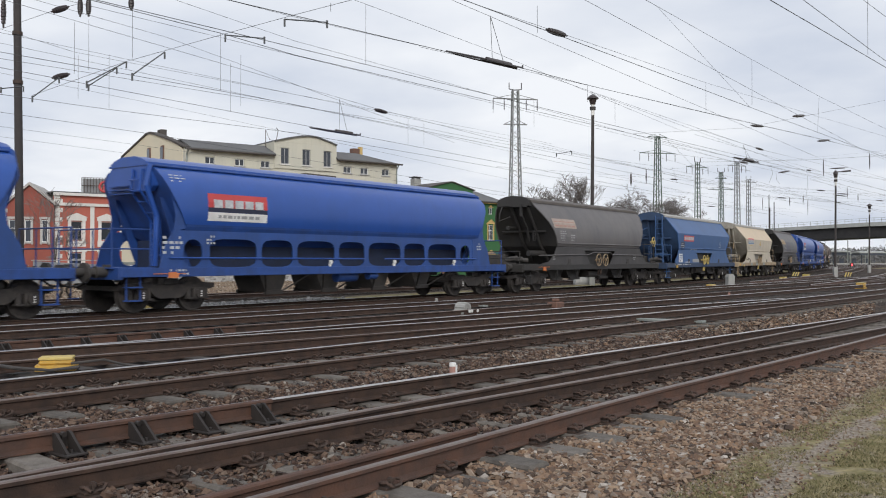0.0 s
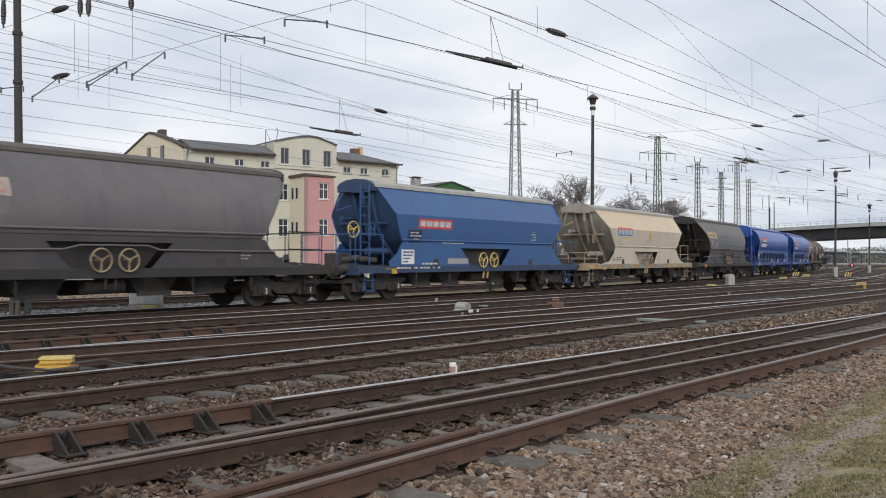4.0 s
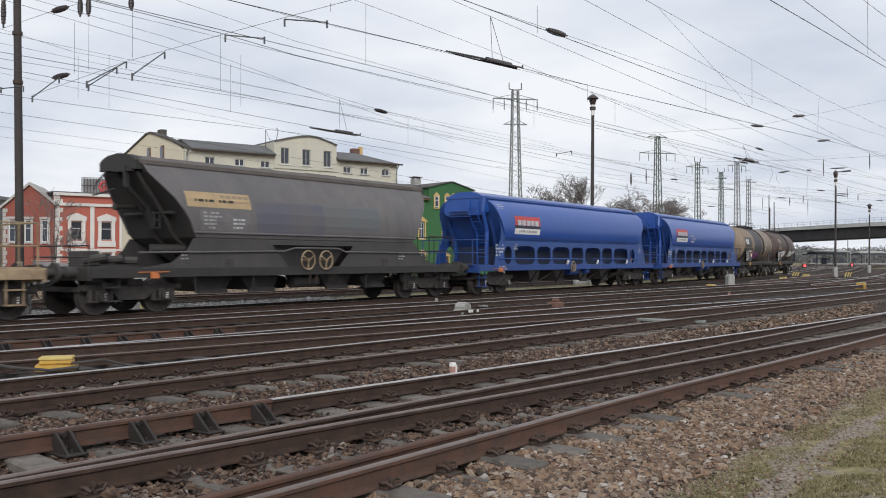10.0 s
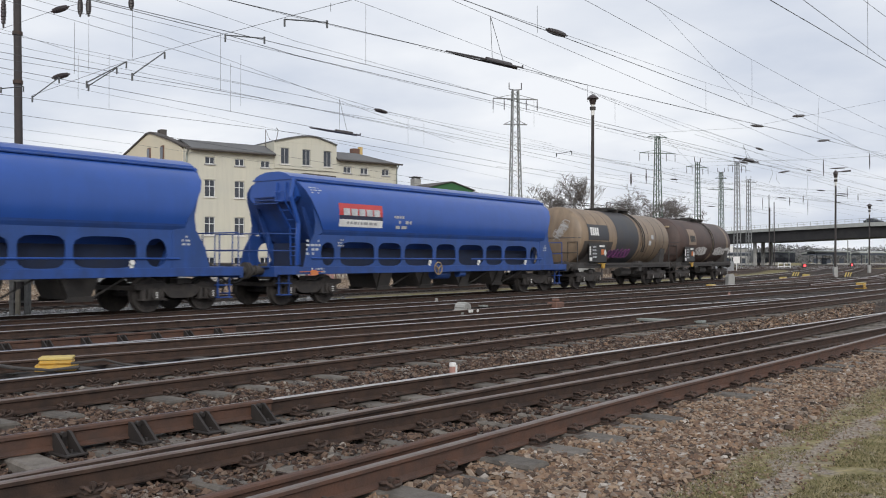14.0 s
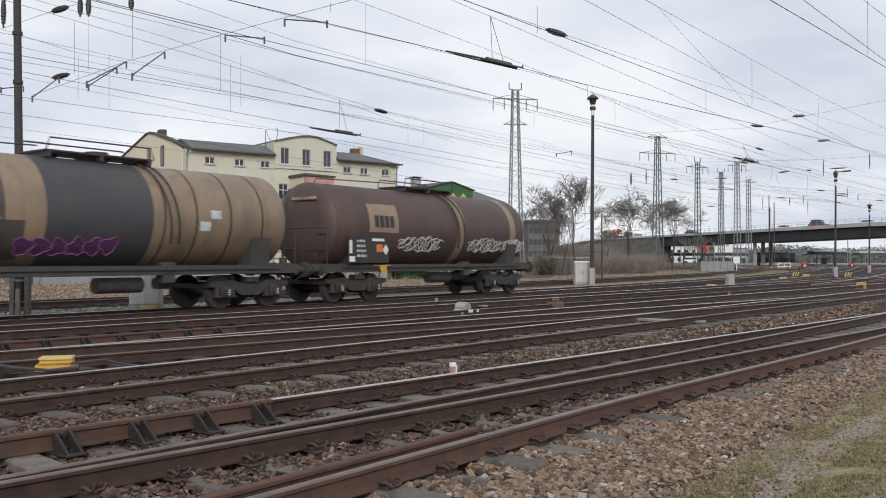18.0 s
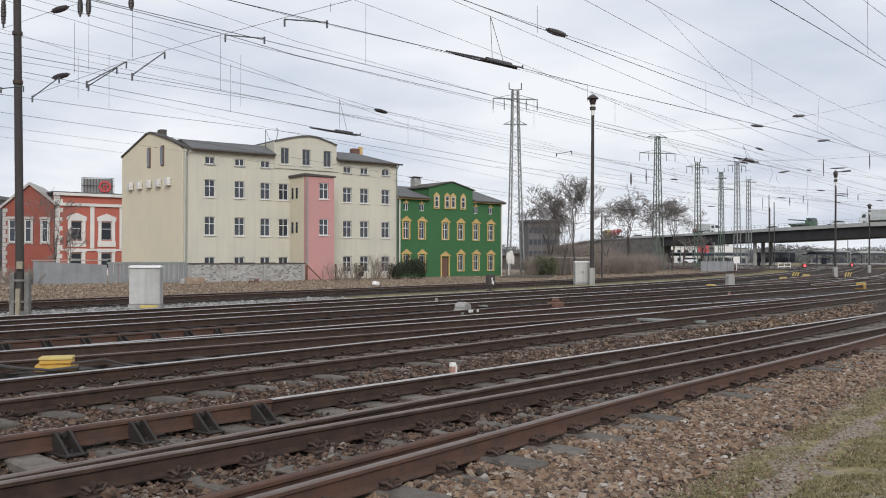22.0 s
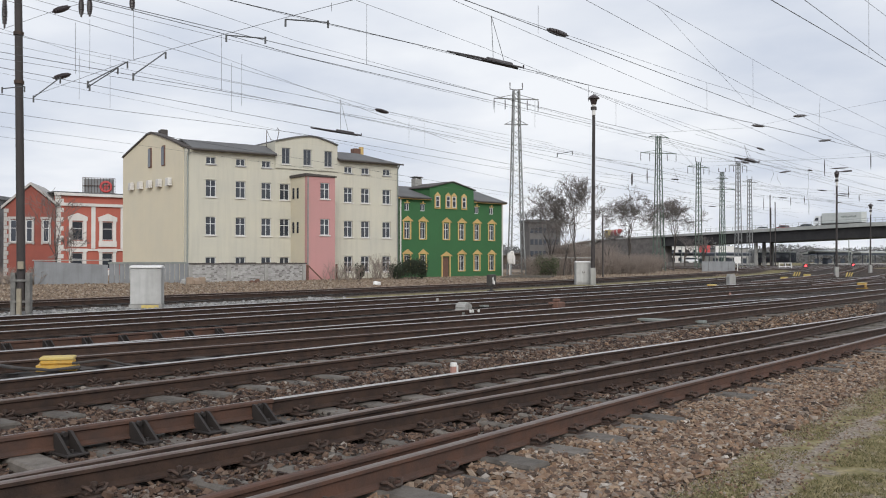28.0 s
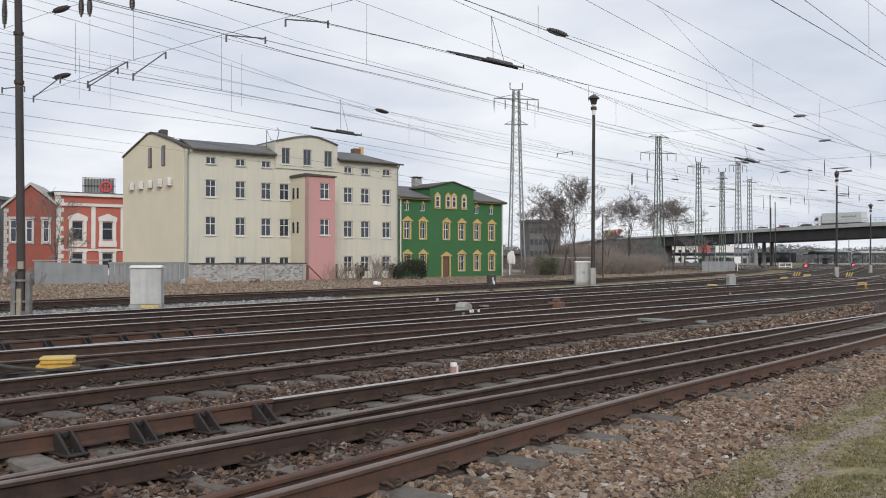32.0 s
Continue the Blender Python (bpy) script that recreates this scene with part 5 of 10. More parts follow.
    # frame
    sole_frame(w, half - 0.62, 0.92, 1.16, 1.44, M[frame_m])
    # discharge chutes and gear below
    for x in (-3.4, -1.6, 1.6, 3.4):
        bm = bmesh.new()
        prism(bm, [(x - 0.8, 0.95), (x + 0.8, 0.95), (x + 0.45, 0.5), (x - 0.45, 0.5)], "y", -0.8, 0.8)
        box(bm, x - 0.5, x + 0.5, -0.9, -0.8, 0.44, 0.56)
        part("discharge_chute", bm, M["black"], w)
    bm = bmesh.new()
    tube(bm, (-0.5, -0.9, 0.7), (0.6, -0.9, 0.7), 0.18, 14)
    tube(bm, (-0.7, 0.5, 0.65), (0.5, 0.5, 0.65), 0.2, 14)
    part("air_tank", bm, M["black"], w, "", 40)
    for x in (-0.2, 0.08):
        bm = bmesh.new()
        bar(bm, (x, -1.46, 0.92), (x, -1.42, 0.66), 0.05, 0.03)
        part("release_lever", bm, M["yellowpale"] if style != "grey" else M["iron"], w)
    for x in (-4.4, -2.4, 2.4, 4.4):
        bm = bmesh.new()
        bar(bm, (x, -1.40, 0.93), (x + 0.05, -1.35, 0.5), 0.06, 0.04)
        part("frame_stay", bm, M["greyend"] if style == "grey" else M["black"], w)
    hw = {"grey": M["creamframe"], "blue": M["yellowpale"], "cream": M["creamframe"]}[style]
    for x in (-0.38, 0.38):
        handwheel(w, x, 1.36, -1.56, 0.28, hw, "discharge_handwheel", "pale yellow discharge handwheel")
    if style == "grey":
        bm = bmesh.new()
        path_tube(bm, [(-6.2, -1.5, 1.55), (-1.3, -1.5, 1.62), (-0.9, -1.52, 1.72), (0.95, -1.52, 1.72), (1.3, -1.5, 1.62), (5.2, -1.5, 1.6)], 0.025)
        part("side_pipe", bm, M["grey"], w)
    bm = bmesh.new()
    prism(bm, [(-5.85, 0.90), (-5.6, 0.90), (-5.65, 1.04), (-5.85, 1.06)], "y", -1.53, -1.49)
    box(bm, -6.2, -5.3, -1.52, -1.49, 1.05, 1.07)
    part("changeover_lever", bm, M["orange"] if style == "grey" else M["yellow"], w, "orange brake changeover lever")
    # platforms at both ends
    for sx in (-1, 1):
        platform_end(w, sx, 5.9, 7.45, 1.3, 1.16, M["greyend"] if style != "cream" else M["creamframe"], M[rail_m], 0.55 if (style != "blue" and sx < 0) else 1.05, style != "grey" or sx > 0)
        for i in range(3):
            bm = bmesh.new()
            tube(bm, (sx * (5.6 + 0.45 * i), -0.6, 1.35 + 0.05 * i), (sx * (6.0 + 0.45 * i), -0.2, 1.35), 0.1, 8)
            part("brake_cylinder", bm, M["black"], w)
        bm = bmesh.new()
        box(bm, sx * 6.5 - 0.25, sx * 6.5 + 0.25, 0.1, 0.8, 1.2, 1.6, 0.03)
        part("valve_box", bm, M["black"], w)
    running_gear(w, half, 6.05)
    # panels and stencils
    if style == "grey":
        pn = panel_on(w, prof, -4.7, -2.5, 2.78, 3.2, M["palepanel" if fresh else "ochrepanel"], "name_panel", "faded pale name panel" if fresh else "faded ochre name panel")
        if fresh:
            blocks_on(w, prof, -3.6, 2.97, 1.9, 0.24, M["fadedred"], pn)
        else:
            marks_on(w, prof, -4.6, 3.0, 1, 9, M["greyend"], 40, 0.12, 0.07, parent=pn)
            blocks_on(w, prof, -3.05, 3.04, 1.0, 0.2, M["tankpanel"], pn)
            panel_on(w, prof, -2.35, 0.4, 2.14, 3.05, M["bluefade"], "faded_patch", "faded blue repainted patch", 0.004)
            panel_on(w, prof, 0.4, 3.0, 2.3, 3.05, M["tealfade"], "faded_patch", "dull teal repainted patch", 0.004)
        panel_on(w, prof, -4.3, -2.6, 2.15, 2.7, M["greyfade"], "stencil_field", "paler field with stencilled data", 0.005)
        marks_on(w, prof, -4.2, 2.66, 5, 4, M["framegrey"], 41, 0.1, 0.05, 0.05)
        marks_on(w, prof, -3.2, 2.5, 3, 3, M["stencil"] if not fresh else M["framegrey"], 42, 0.1, 0.05, 0.06)
        bars_of_text(w, -4.9, 1.6, 3, 3, -1.462, M["framegrey"], 0.08, 0.04, 0.05, 43)
        bars_of_text(w, 4.0, 1.6, 3, 3, -1.462, M["framegrey"], 0.08, 0.04, 0.05, 44)
    elif style == "blue":
        pn = panel_on(w, prof, -4.35, -2.35, 2.47, 2.82, M["red"], "name_panel", "red name panel")
        blocks_on(w, prof, -3.35, 2.645, 1.8, 0.2, M["stencil"], pn)
        panel_on(w, prof, -4.9, -4.15, 1.98, 2.4, M["navy"], "notice_field", "dark blue field with white notice")
        marks_on(w, prof, -4.8, 2.34, 3, 4, M["stencil"], 51, 0.09, 0.05, 0.06)
        bd = plate(w, "data_board", M["white"], -5.3, -4.6, 1.22, 1.72, -1.475, "white data board")
        bars_of_text(w, -5.22, 1.66, 4, 3, -1.488, M["bluedk"], 0.1, 0.05, 0.06, 52, parent=bd)
        bars_of_text(w, -4.4, 1.26, 1, 5, -1.5, M["stencil"], 0.14, 0.06, 0.05, 53)
        bars_of_text(w, -5.6, 1.12, 1, 14, -1.5, M["stencil"], 0.12, 0.06, 0.05, 54)
        panel_on(w, prof, -2.9, -1.5, 1.97, 1.99, M["white"], "stripe")
        marks_on(w, prof, 3.4, 2.55, 4, 2, M["stencil"], 55, 0.12, 0.05, 0.06)
        plate(w, "stencil_board", M["framegrey"], -2.6, -1.3, 1.22, 1.42, -1.475, "grey stencil board")
    else:
        pn = panel_on(w, prof, -4.0, -2.05, 2.58, 3.0, M["red"], "name_panel", "red and blue name panel")
        panel_on(w, prof, -4.0, -2.05, 2.58, 2.80, M["skyblue"], "panel_lower", "", 0.009, pn)
        blocks_on(w, prof, -3.02, 2.78, 1.75, 0.26, M["stencil"], pn, 0.016)
        marks_on(w, prof, -3.6, 2.5, 1, 8, M["yellowpale"], 61, 0.1, 0.06)
        marks_on(w, prof, -4.0, 2.33, 3, 5, M["framegrey"], 62, 0.09, 0.03, 0.05)
        bm = bmesh.new()
        y = -1.485
        bm.faces.new([bm.verts.new(p) for p in ((0.2, y, 2.5), (0.7, y, 2.5), (0.45, y - 0.01, 2.88))])
        part("warning_triangle", bm, M["yellow"], w, "yellow warning triangle")
        marks_on(w, prof, 0.0, 2.44, 3, 6, M["framegrey"], 63, 0.1, 0.025, 0.05)
        bars_of_text(w, -4.6, 1.5, 2, 9, -1.462, M["black"], 0.08, 0.05, 0.06, 64)
        bm = bmesh.new()
        prism(bm, [(-7.05, 0.97), (-6.75, 0.97), (-6.9, 1.14)], "y", -1.505, -1.495)
        part("axle_triangle", bm, M["yellow"], w)
        for x in (-5.7, -2.9, -0.9, 1.9):
            bm = bmesh.new()
            box(bm, x - 0.35, x + 0.35, -1.497, -1.492, 0.93, 1.15)
            part("bare_metal_patch", bm, M["metal"], w, "grey repaired patch of the frame")
    return w


def tank_wagon(label, body, style):
    half = 6.72
    w = thing("tank_wagon", at(0, T_MID), label, "wagon", "wagons of the train")
    R, cz = 1.40, 2.48
    n = 40
    bm = bmesh.new()
    rings = []
    dish = ((0.35, 0.0), (0.33, 0.5), (0.27, 0.9), (0.19, 1.16), (0.11, 1.3), (0.05, 1.375), (0.0, R))
    front, rear = 5.77, 5.44
    stations = [(-front - d, r) for d, r in dish] + [(rear + d, r) for d, r in dish[::-1]]
    for x, r in stations:
        rings.append([bm.verts.new((x, r * math.cos(2 * math.pi * i / n), cz + r * math.sin(2 * math.pi * i / n))) for i in range(n)] if r else [bm.verts.new((x, 0, cz))])
    for a, b in zip(rings[:-1], rings[1:]):
        for i in range(n):
            j = (i + 1) % n
            vs = [a[i % len(a)], a[j % len(a)], b[j % len(b)], b[i % len(b)]]
            bm.faces.new(list(dict.fromkeys(vs)))
    part("tank_barrel", bm, M[body], w, "", 40)
    # weld and strap bands
    band = M["tankbrown"] if style == 8 else M["tankkhaki"]
    xs = (-5.2, -3.95, -2.9, 1.3, 2.3, 3.45, 4.6) if style == 8 else (1.0, 4.6)
    for x in xs:
        bm = bmesh.new()
        wd = 0.035 if style == 8 else 0.22
        tube(bm, (x - wd, 0, cz), (x + wd, 0, cz), R + 0.006, n, None, False)
        part("strap_band", bm, band, w, "", 40)
    if style == 8:
        for x0, x1, mm, nm in ((-1.9, 0.95, "tankdark", "dark_band"),):
            bm = bmesh.new()
            tube(bm, (x0, 0, cz), (x1, 0, cz), R + 0.008, n, None, False)
            part(nm, bm, M[mm], w, "dark slate painted band", 40)
    # frame
    sole_frame(w, half - 0.62, 0.97, 1.2, 1.2, M["black"])
    for x in (-4.6, 4.6):
        bm = bmesh.new()
        prism(bm, [(-1.25, 1.15), (1.25, 1.15), (1.35, 2.0), (1.1, 1.6), (0.6, 1.25), (-0.6, 1.25), (-1.1, 1.6), (-1.35, 2.0)], "x", x - 0.35, x + 0.35)
        part("saddle", bm, M["black"], w)
    bm = bmesh.new()
    box(bm, -5.4, 5.4, -1.3, -1.22, 1.1, 1.22)
    box(bm, -5.4, 5.4, 1.22, 1.3, 1.1, 1.22)
    part("side_rail", bm, M["black"], w)
    # top walkway, dome hatch, pipes and ladder
    bm = bmesh.new()
    for y in (-0.5, -0.25, 0.0, 0.25, 0.5):
        box(bm, -1.5, 1.5, y - 0.09, y + 0.09, 3.98, 4.02)
    for x in (-1.4, 0, 1.4):
        box(bm, x - 0.04, x + 0.04, -0.6, 0.6, 3.84, 3.98)
    part("walkway", bm, M["black"], w)
    bm = bmesh.new()
    for y in (-0.62, 0.62):
        railing(bm, [(-1.5, y, 4.0), (-1.4, y, 4.3), (1.4, y, 4.3), (1.5, y, 4.0)], 0.02)
    railing(bm, [(-5.75, -0.2, 3.75), (-5.5, -0.2, 4.02), (-1.5, -0.2, 4.12)], 0.02)
    part("top_railing", bm, M["black"], w)
    bm = bmesh.new()
    tube(bm, (0.2, 0, 3.8), (0.2, 0, 4.12), 0.3, 18)
    part("dome_hatch", bm, M["black"], w)
    bm = bmesh.new()
    tube(bm, (-0.9, 0.1, 3.8), (-0.9, 0.1, 4.1), 0.1, 12)
    part("vent_valve", bm, M["black"], w)
    # ladder at the end, and a seam across the dished end
    bm = bmesh.new()
    for y in (0.62, 1.0):
        path_tube(bm, [(-6.25, y, 1.2), (-6.21, y, 2.6), (-5.99, y, 3.35), (-5.8, y * 0.7, 3.7)], 0.022, 6)
    for i in range(9):
        bar(bm, (-6.25 + 0.012 * i, 0.62, 1.4 + i * 0.22), (-6.25 + 0.012 * i, 1.0, 1.4 + i * 0.22), 0.025)
    part("end_ladder", bm, M["black"], w)
    bm = bmesh.new()
    path_tube(bm, [(-5.89, -1.29, cz - 0.08), (-6.02, -0.95, cz - 0.08), (-6.105, -0.45, cz - 0.08), (-6.125, 0, cz - 0.08), (-6.105, 0.45, cz - 0.08), (-6.02, 0.95, cz - 0.08), (-5.89, 1.29, cz - 0.08)], 0.02, 5)
    part("end_seam", bm, M["tankdark"], w)
    if style == 8:
        bm = bmesh.new()
        rg = random.Random(88)
        for k in range(7):
            y0, z0 = -0.62 + 0.08 * k, 3.05 - 0.09 * k
            pts = []
            for i in range(12):
                y, z = y0 + 0.17 * math.sin(i * 1.3 + k) + rg.uniform(-0.03, 0.03), z0 + 0.2 * math.cos(i * 0.9 + k * 2)
                r = min(1.38, math.hypot(y, z - cz))
                pts.append((-6.122 + 0.2 * (r / 1.16) ** 2.6 * 0.7, y, z))
            path_tube(bm, pts, 0.014, 4)
        o = part("end_graffiti", bm, M["graffiti"], w, "white spray-painted scrawl")
        o["kind"] = "stuff"
        # darker patch low on the near side, towards the leading end
        bm = bmesh.new()
        cols = []
        for i in range(9):
            a = -0.16 - 0.75 * i / 8
            cols.append([bm.verts.new((x, -(R + 0.009) * math.cos(a), cz + (R + 0.009) * math.sin(a))) for x in (-5.7, -5.4, -2.75, -2.4)])
        for a, b in zip(cols[:-1], cols[1:]):
            for i in range(3):
                bm.faces.new((a[i], a[i + 1], b[i + 1], b[i]))
        part("primer_patch", bm, M["tanklow"], w, "dark grey-brown patch low on the barrel", 40)
    bm = bmesh.new()
    for x in (0.5, 0.85) if style == 9 else (1.15, 1.4):
        pts = [(x, -(R + 0.05) * math.cos(a), cz + (R + 0.05) * math.sin(a)) for a in [math.pi / 2 - 0.3 - i * 0.22 for i in range(9)]]
        path_tube(bm, [(p[0] + i * 0.05, p[1], p[2]) for i, p in enumerate(pts)], 0.028)
    part("side_ladder", bm, M["black"], w)
    bm = bmesh.new()
    tube(bm, (-0.3, -0.75, 0.72), (1.0, -0.75, 0.72), 0.2, 16)
    tube(bm, (1.4, -0.8, 0.75), (1.9, -0.8, 0.75), 0.15, 16)
    box(bm, 1.35, 1.75, -1.25, -0.9, 0.75, 1.3, 0.03)
    part("air_tank", bm, M["black"], w, "", 40)
    # data board
    bd = plate(w, "data_board", M["boarddark"], -5.35, -3.35, 1.27, 2.15, -1.46, "black data board with white markings")
    bars_of_text(w, -4.95, 2.02, 4, 3, -1.475, M["stencil"], 0.1, 0.08, 0.08, 21, parent=bd)
    bm = bmesh.new()
    box(bm, -3.98, -3.68, -1.475, -1.462, 1.62, 1.88)
    part("hazard_plate", bm, M["orange"], bd, "orange hazard plate")
    bm = bmesh.new()
    prism(bm, [(-3.48 - 0.03, 1.53), (-3.48 + 0.11, 1.7), (-3.48 - 0.03, 1.88), (-3.48 - 0.19, 1.7)], "y", -1.475, -1.462)
    part("hazard_diamond", bm, M["white"], bd, "white diamond hazard label")
    for x0, x1, z0, z1 in ((-5.3, -5.05, 1.31, 1.48), (-5.3, -5.18, 1.58, 2.0), (-4.2, -3.6, 1.98, 2.07)):
        bm = bmesh.new()
        box(bm, x0, x1, -1.475, -1.462, z0, z1)
        part("paper_label", bm, M["white"], bd)
    # company panel, curved to the barrel
    a0, a1 = (-0.14, 0.56) if style == 9 else (-0.12, 0.42)
    x0, x1 = (-4.25, -2.75) if style == 9 else (-5.27, -2.95)
    bm = bmesh.new()
    cols = []
    for i in range(9):
        a = a0 + (a1 - a0) * i / 8
        cols.append([bm.verts.new((x, -(R + 0.013) * math.cos(a), cz + (R + 0.013) * math.sin(a))) for x in (x0, x1)])
    for a, b in zip(cols[:-1], cols[1:]):
        bm.faces.new((a[0], a[1], b[1], b[0]))
    pn = part("company_panel", bm, M["tankpanel"] if style == 9 else M["tankdark"], w, "pale panel with the owner's sign" if style == 9 else "dark panel with the owner's sign", 40)
    bm = bmesh.new()
    mid = 0.12 if style == 9 else 0.17
    hh, n_l = 0.19, 4
    wd = (x1 - x0) * 0.7 if style == 9 else 0.98
    xc = (x0 + x1) / 2 if style == 9 else -4.6
    for i in range(n_l):
        cx = xc - wd / 2 + wd * (i + 0.5) / n_l
        for u0, u1, v0, v1 in ((-0.11, 0.11, -1, 1),):
            q = []
            for u, v in ((u0, v0), (u1, v0), (u1, v1), (u0, v1)):
                a = mid + v * hh / R
                q.append(bm.verts.new((cx + u * wd / 1.1, -(R + 0.035) * math.cos(a), cz + (R + 0.035) * math.sin(a))))
            bm.faces.new(q)
    part("company_sign", bm, M["boarddark"] if style == 9 else M["white"], pn)
    # fat painted letter shapes under the scrawl
    if style == 8:
        # pale test-date patches on the rear of the barrel
        for x0, x1, a0, a1 in ((2.75, 3.1, 0.0, 0.16), (2.4, 2.75, -0.24, -0.06)):
            bm = bmesh.new()
            rows = [[bm.verts.new((x, -(R + 0.012) * math.cos(a0 + (a1 - a0) * i / 4), cz + (R + 0.012) * math.sin(a0 + (a1 - a0) * i / 4))) for i in range(5)] for x in (x0, x1)]
            for i in range(4):
                bm.faces.new((rows[0][i], rows[1][i], rows[1][i + 1], rows[0][i + 1]))
            part("test_date_patch", bm, M["stencil"], w, "pale worn painted patch")
    else:
        bm = bmesh.new()
        box(bm, -6.13, -6.06, -0.75, 0.3, 3.28, 3.38, 0.01)
        part("end_strip", bm, M["creamframe"], w, "pale painted strip on the tank end")
    if style == 8:
        rl = random.Random(80)
        for k in range(6):
            xc, a_c = -2.35 + 0.43 * k, -0.6 + 0.03 * rl.uniform(-1, 1)
            ring_ = []
            for i in range(22):
                g = 2 * math.pi * i / 22
                rr = 1 + 0.22 * math.sin(3 * g + rl.uniform(0, 1) + k) + 0.1 * math.sin(5 * g + 2 * k)
                ring_.append((xc + 0.23 * rr * math.cos(g), a_c + 0.17 * rr * math.sin(g)))
            bm = bmesh.new()
            rim = [bm.verts.new((x, -(R + 0.012) * math.cos(a), cz + (R + 0.012) * math.sin(a))) for x, a in ring_]
            mid_ = bm.verts.new((xc, -(R + 0.012) * math.cos(a_c), cz + (R + 0.012) * math.sin(a_c)))
            for i in range(22):
                bm.faces.new((rim[i], rim[(i + 1) % 22], mid_))
            lt = part("painted_shape", bm, M["purple"], w, "purple spray-painted shape")
            bm = bmesh.new()
            path_tube(bm, [(x, -(R + 0.016) * math.cos(a), cz + (R + 0.016) * math.sin(a)) for x, a in ring_ + ring_[:1]], 0.012, 4)
            part("outline", bm, M["pinkline"], lt)
    # scrawled graffiti outlines low on the side
    rnd = random.Random(style)
    bm = bmesh.new()
    runs = ((-2.6, -0.2), (1.6, 3.9), (4.0, 5.5)) if style == 9 else ()
    for xa, xb in runs:
        for k in range(5):
            pts = []
            m_ = 26
            for i in range(m_):
                f = i / (m_ - 1)
                a = -0.42 + 0.2 * math.sin(f * (9 + 3 * k) + k * 1.7) * (0.6 + 0.4 * math.sin(f * 3.1)) + 0.04 * rnd.uniform(-1, 1)
                x = xa + (xb - xa) * (f + 0.05 * math.sin(f * 23 + k))
                pts.append(Vector((x, -(R + 0.006) * math.cos(a), cz + (R + 0.006) * math.sin(a))))
            path_tube(bm, pts, 0.016 if style == 9 else 0.035, 4)
    if style == 9:
        part("graffiti", bm, M["graffiti"], w, "white spray-painted graffiti")["kind"] = "stuff"
    else:
        bm.free()
    bm = bmesh.new()
    box(bm, -4.0, -3.1, -1.34, -1.31, 1.17, 1.20)
    prism(bm, [(-3.6, 0.95), (-3.35, 0.95), (-3.35, 1.17), (-3.7, 1.17)], "y", -1.38, -1.32)
    part("changeover_lever", bm, M["yellow"], w, "yellow brake changeover lever")
    for sx in (-1, 1):
        bm = bmesh.new()
        box(bm, sx * 5.5 - 0.5, sx * 5.5 + 0.55, -1.25, 1.25, 1.2, 1.24)
        part("end_platform", bm, M["black"], w)
        bm = bmesh.new()
        railing(bm, [(sx * 6.05, -1.2, 1.22), (sx * 6.05, -1.2, 2.2), (sx * 6.05, -0.7, 2.2), (sx * 6.05, -0.7, 1.22)], 0.02)
        for z in (1.7, 2.2):
            railing(bm, [(sx * 6.05, -1.2, z), (sx * 6.05, 1.2, z)], 0.016)
        part("end_railing", bm, M["black"], w)
    running_gear(w, half, 4.45)
    return w


M["tanklow"] = mat("tank_low_dark", (0.075, 0.062, 0.053), 0.7, 0, (0.045, 0.04, 0.037), 1.5, 0.7, 0.2, 30)
M["tankdark"] = mat("tank_slate", (0.045, 0.048, 0.058), 0.6, 0, (0.065, 0.055, 0.05), 1.0, 0.7, 0.2, 30, 0.05, 15, 0.3)
M["tankpanel"] = mat("tank_panel_dun", (0.27, 0.2, 0.145), 0.65, 0, (0.2, 0.15, 0.11), 2, 0.7, 0.15, 30)
M["boarddark"] = mat("board_black", (0.022, 0.021, 0.022), 0.55, 0, (0.035, 0.033, 0.03), 3, 0.6)
M["graffiti"] = mat("graffiti_white", (0.42, 0.41, 0.40), 0.7)
M["purple"] = mat("graffiti_purple", (0.075, 0.025, 0.085), 0.7, 0, (0.11, 0.03, 0.10), 4, 0.7)
M["pinkline"] = mat("graffiti_pink", (0.26, 0.07, 0.22), 0.7)

M["navy"] = mat("paint_navy", (0.018, 0.022, 0.05), 0.5)
M["skyblue"] = mat("paint_pale_blue", (0.07, 0.20, 0.38), 0.6, 0, (0.1, 0.22, 0.36), 4, 0.5)
M["fadedred"] = mat("paint_faded_red", (0.36, 0.19, 0.15), 0.7, 0, (0.3, 0.2, 0.17), 6, 0.6)
M["palepanel"] = mat("panel_faded_pale", (0.36, 0.29, 0.25), 0.7, 0, (0.26, 0.2, 0.17), 4, 0.6)
M["ochrepanel"] = mat("panel_faded_ochre", (0.40, 0.29, 0.16), 0.7, 0, (0.3, 0.22, 0.13), 4, 0.6)
M["greyfade"] = mat("stencil_field_grey", (0.15, 0.14, 0.14), 0.7, 0, (0.1, 0.095, 0.1), 2, 0.7)
M["bluefade"] = mat("patch_faded_blue", (0.085, 0.085, 0.115), 0.6, 0, (0.105, 0.097, 0.098), 0.8, 0.9)
M["tealfade"] = mat("patch_dull_teal", (0.10, 0.11, 0.118), 0.6, 0, (0.115, 0.106, 0.102), 0.8, 0.9)
BLUE_A = "blue round-sided bogie hopper wagon with red name panel"
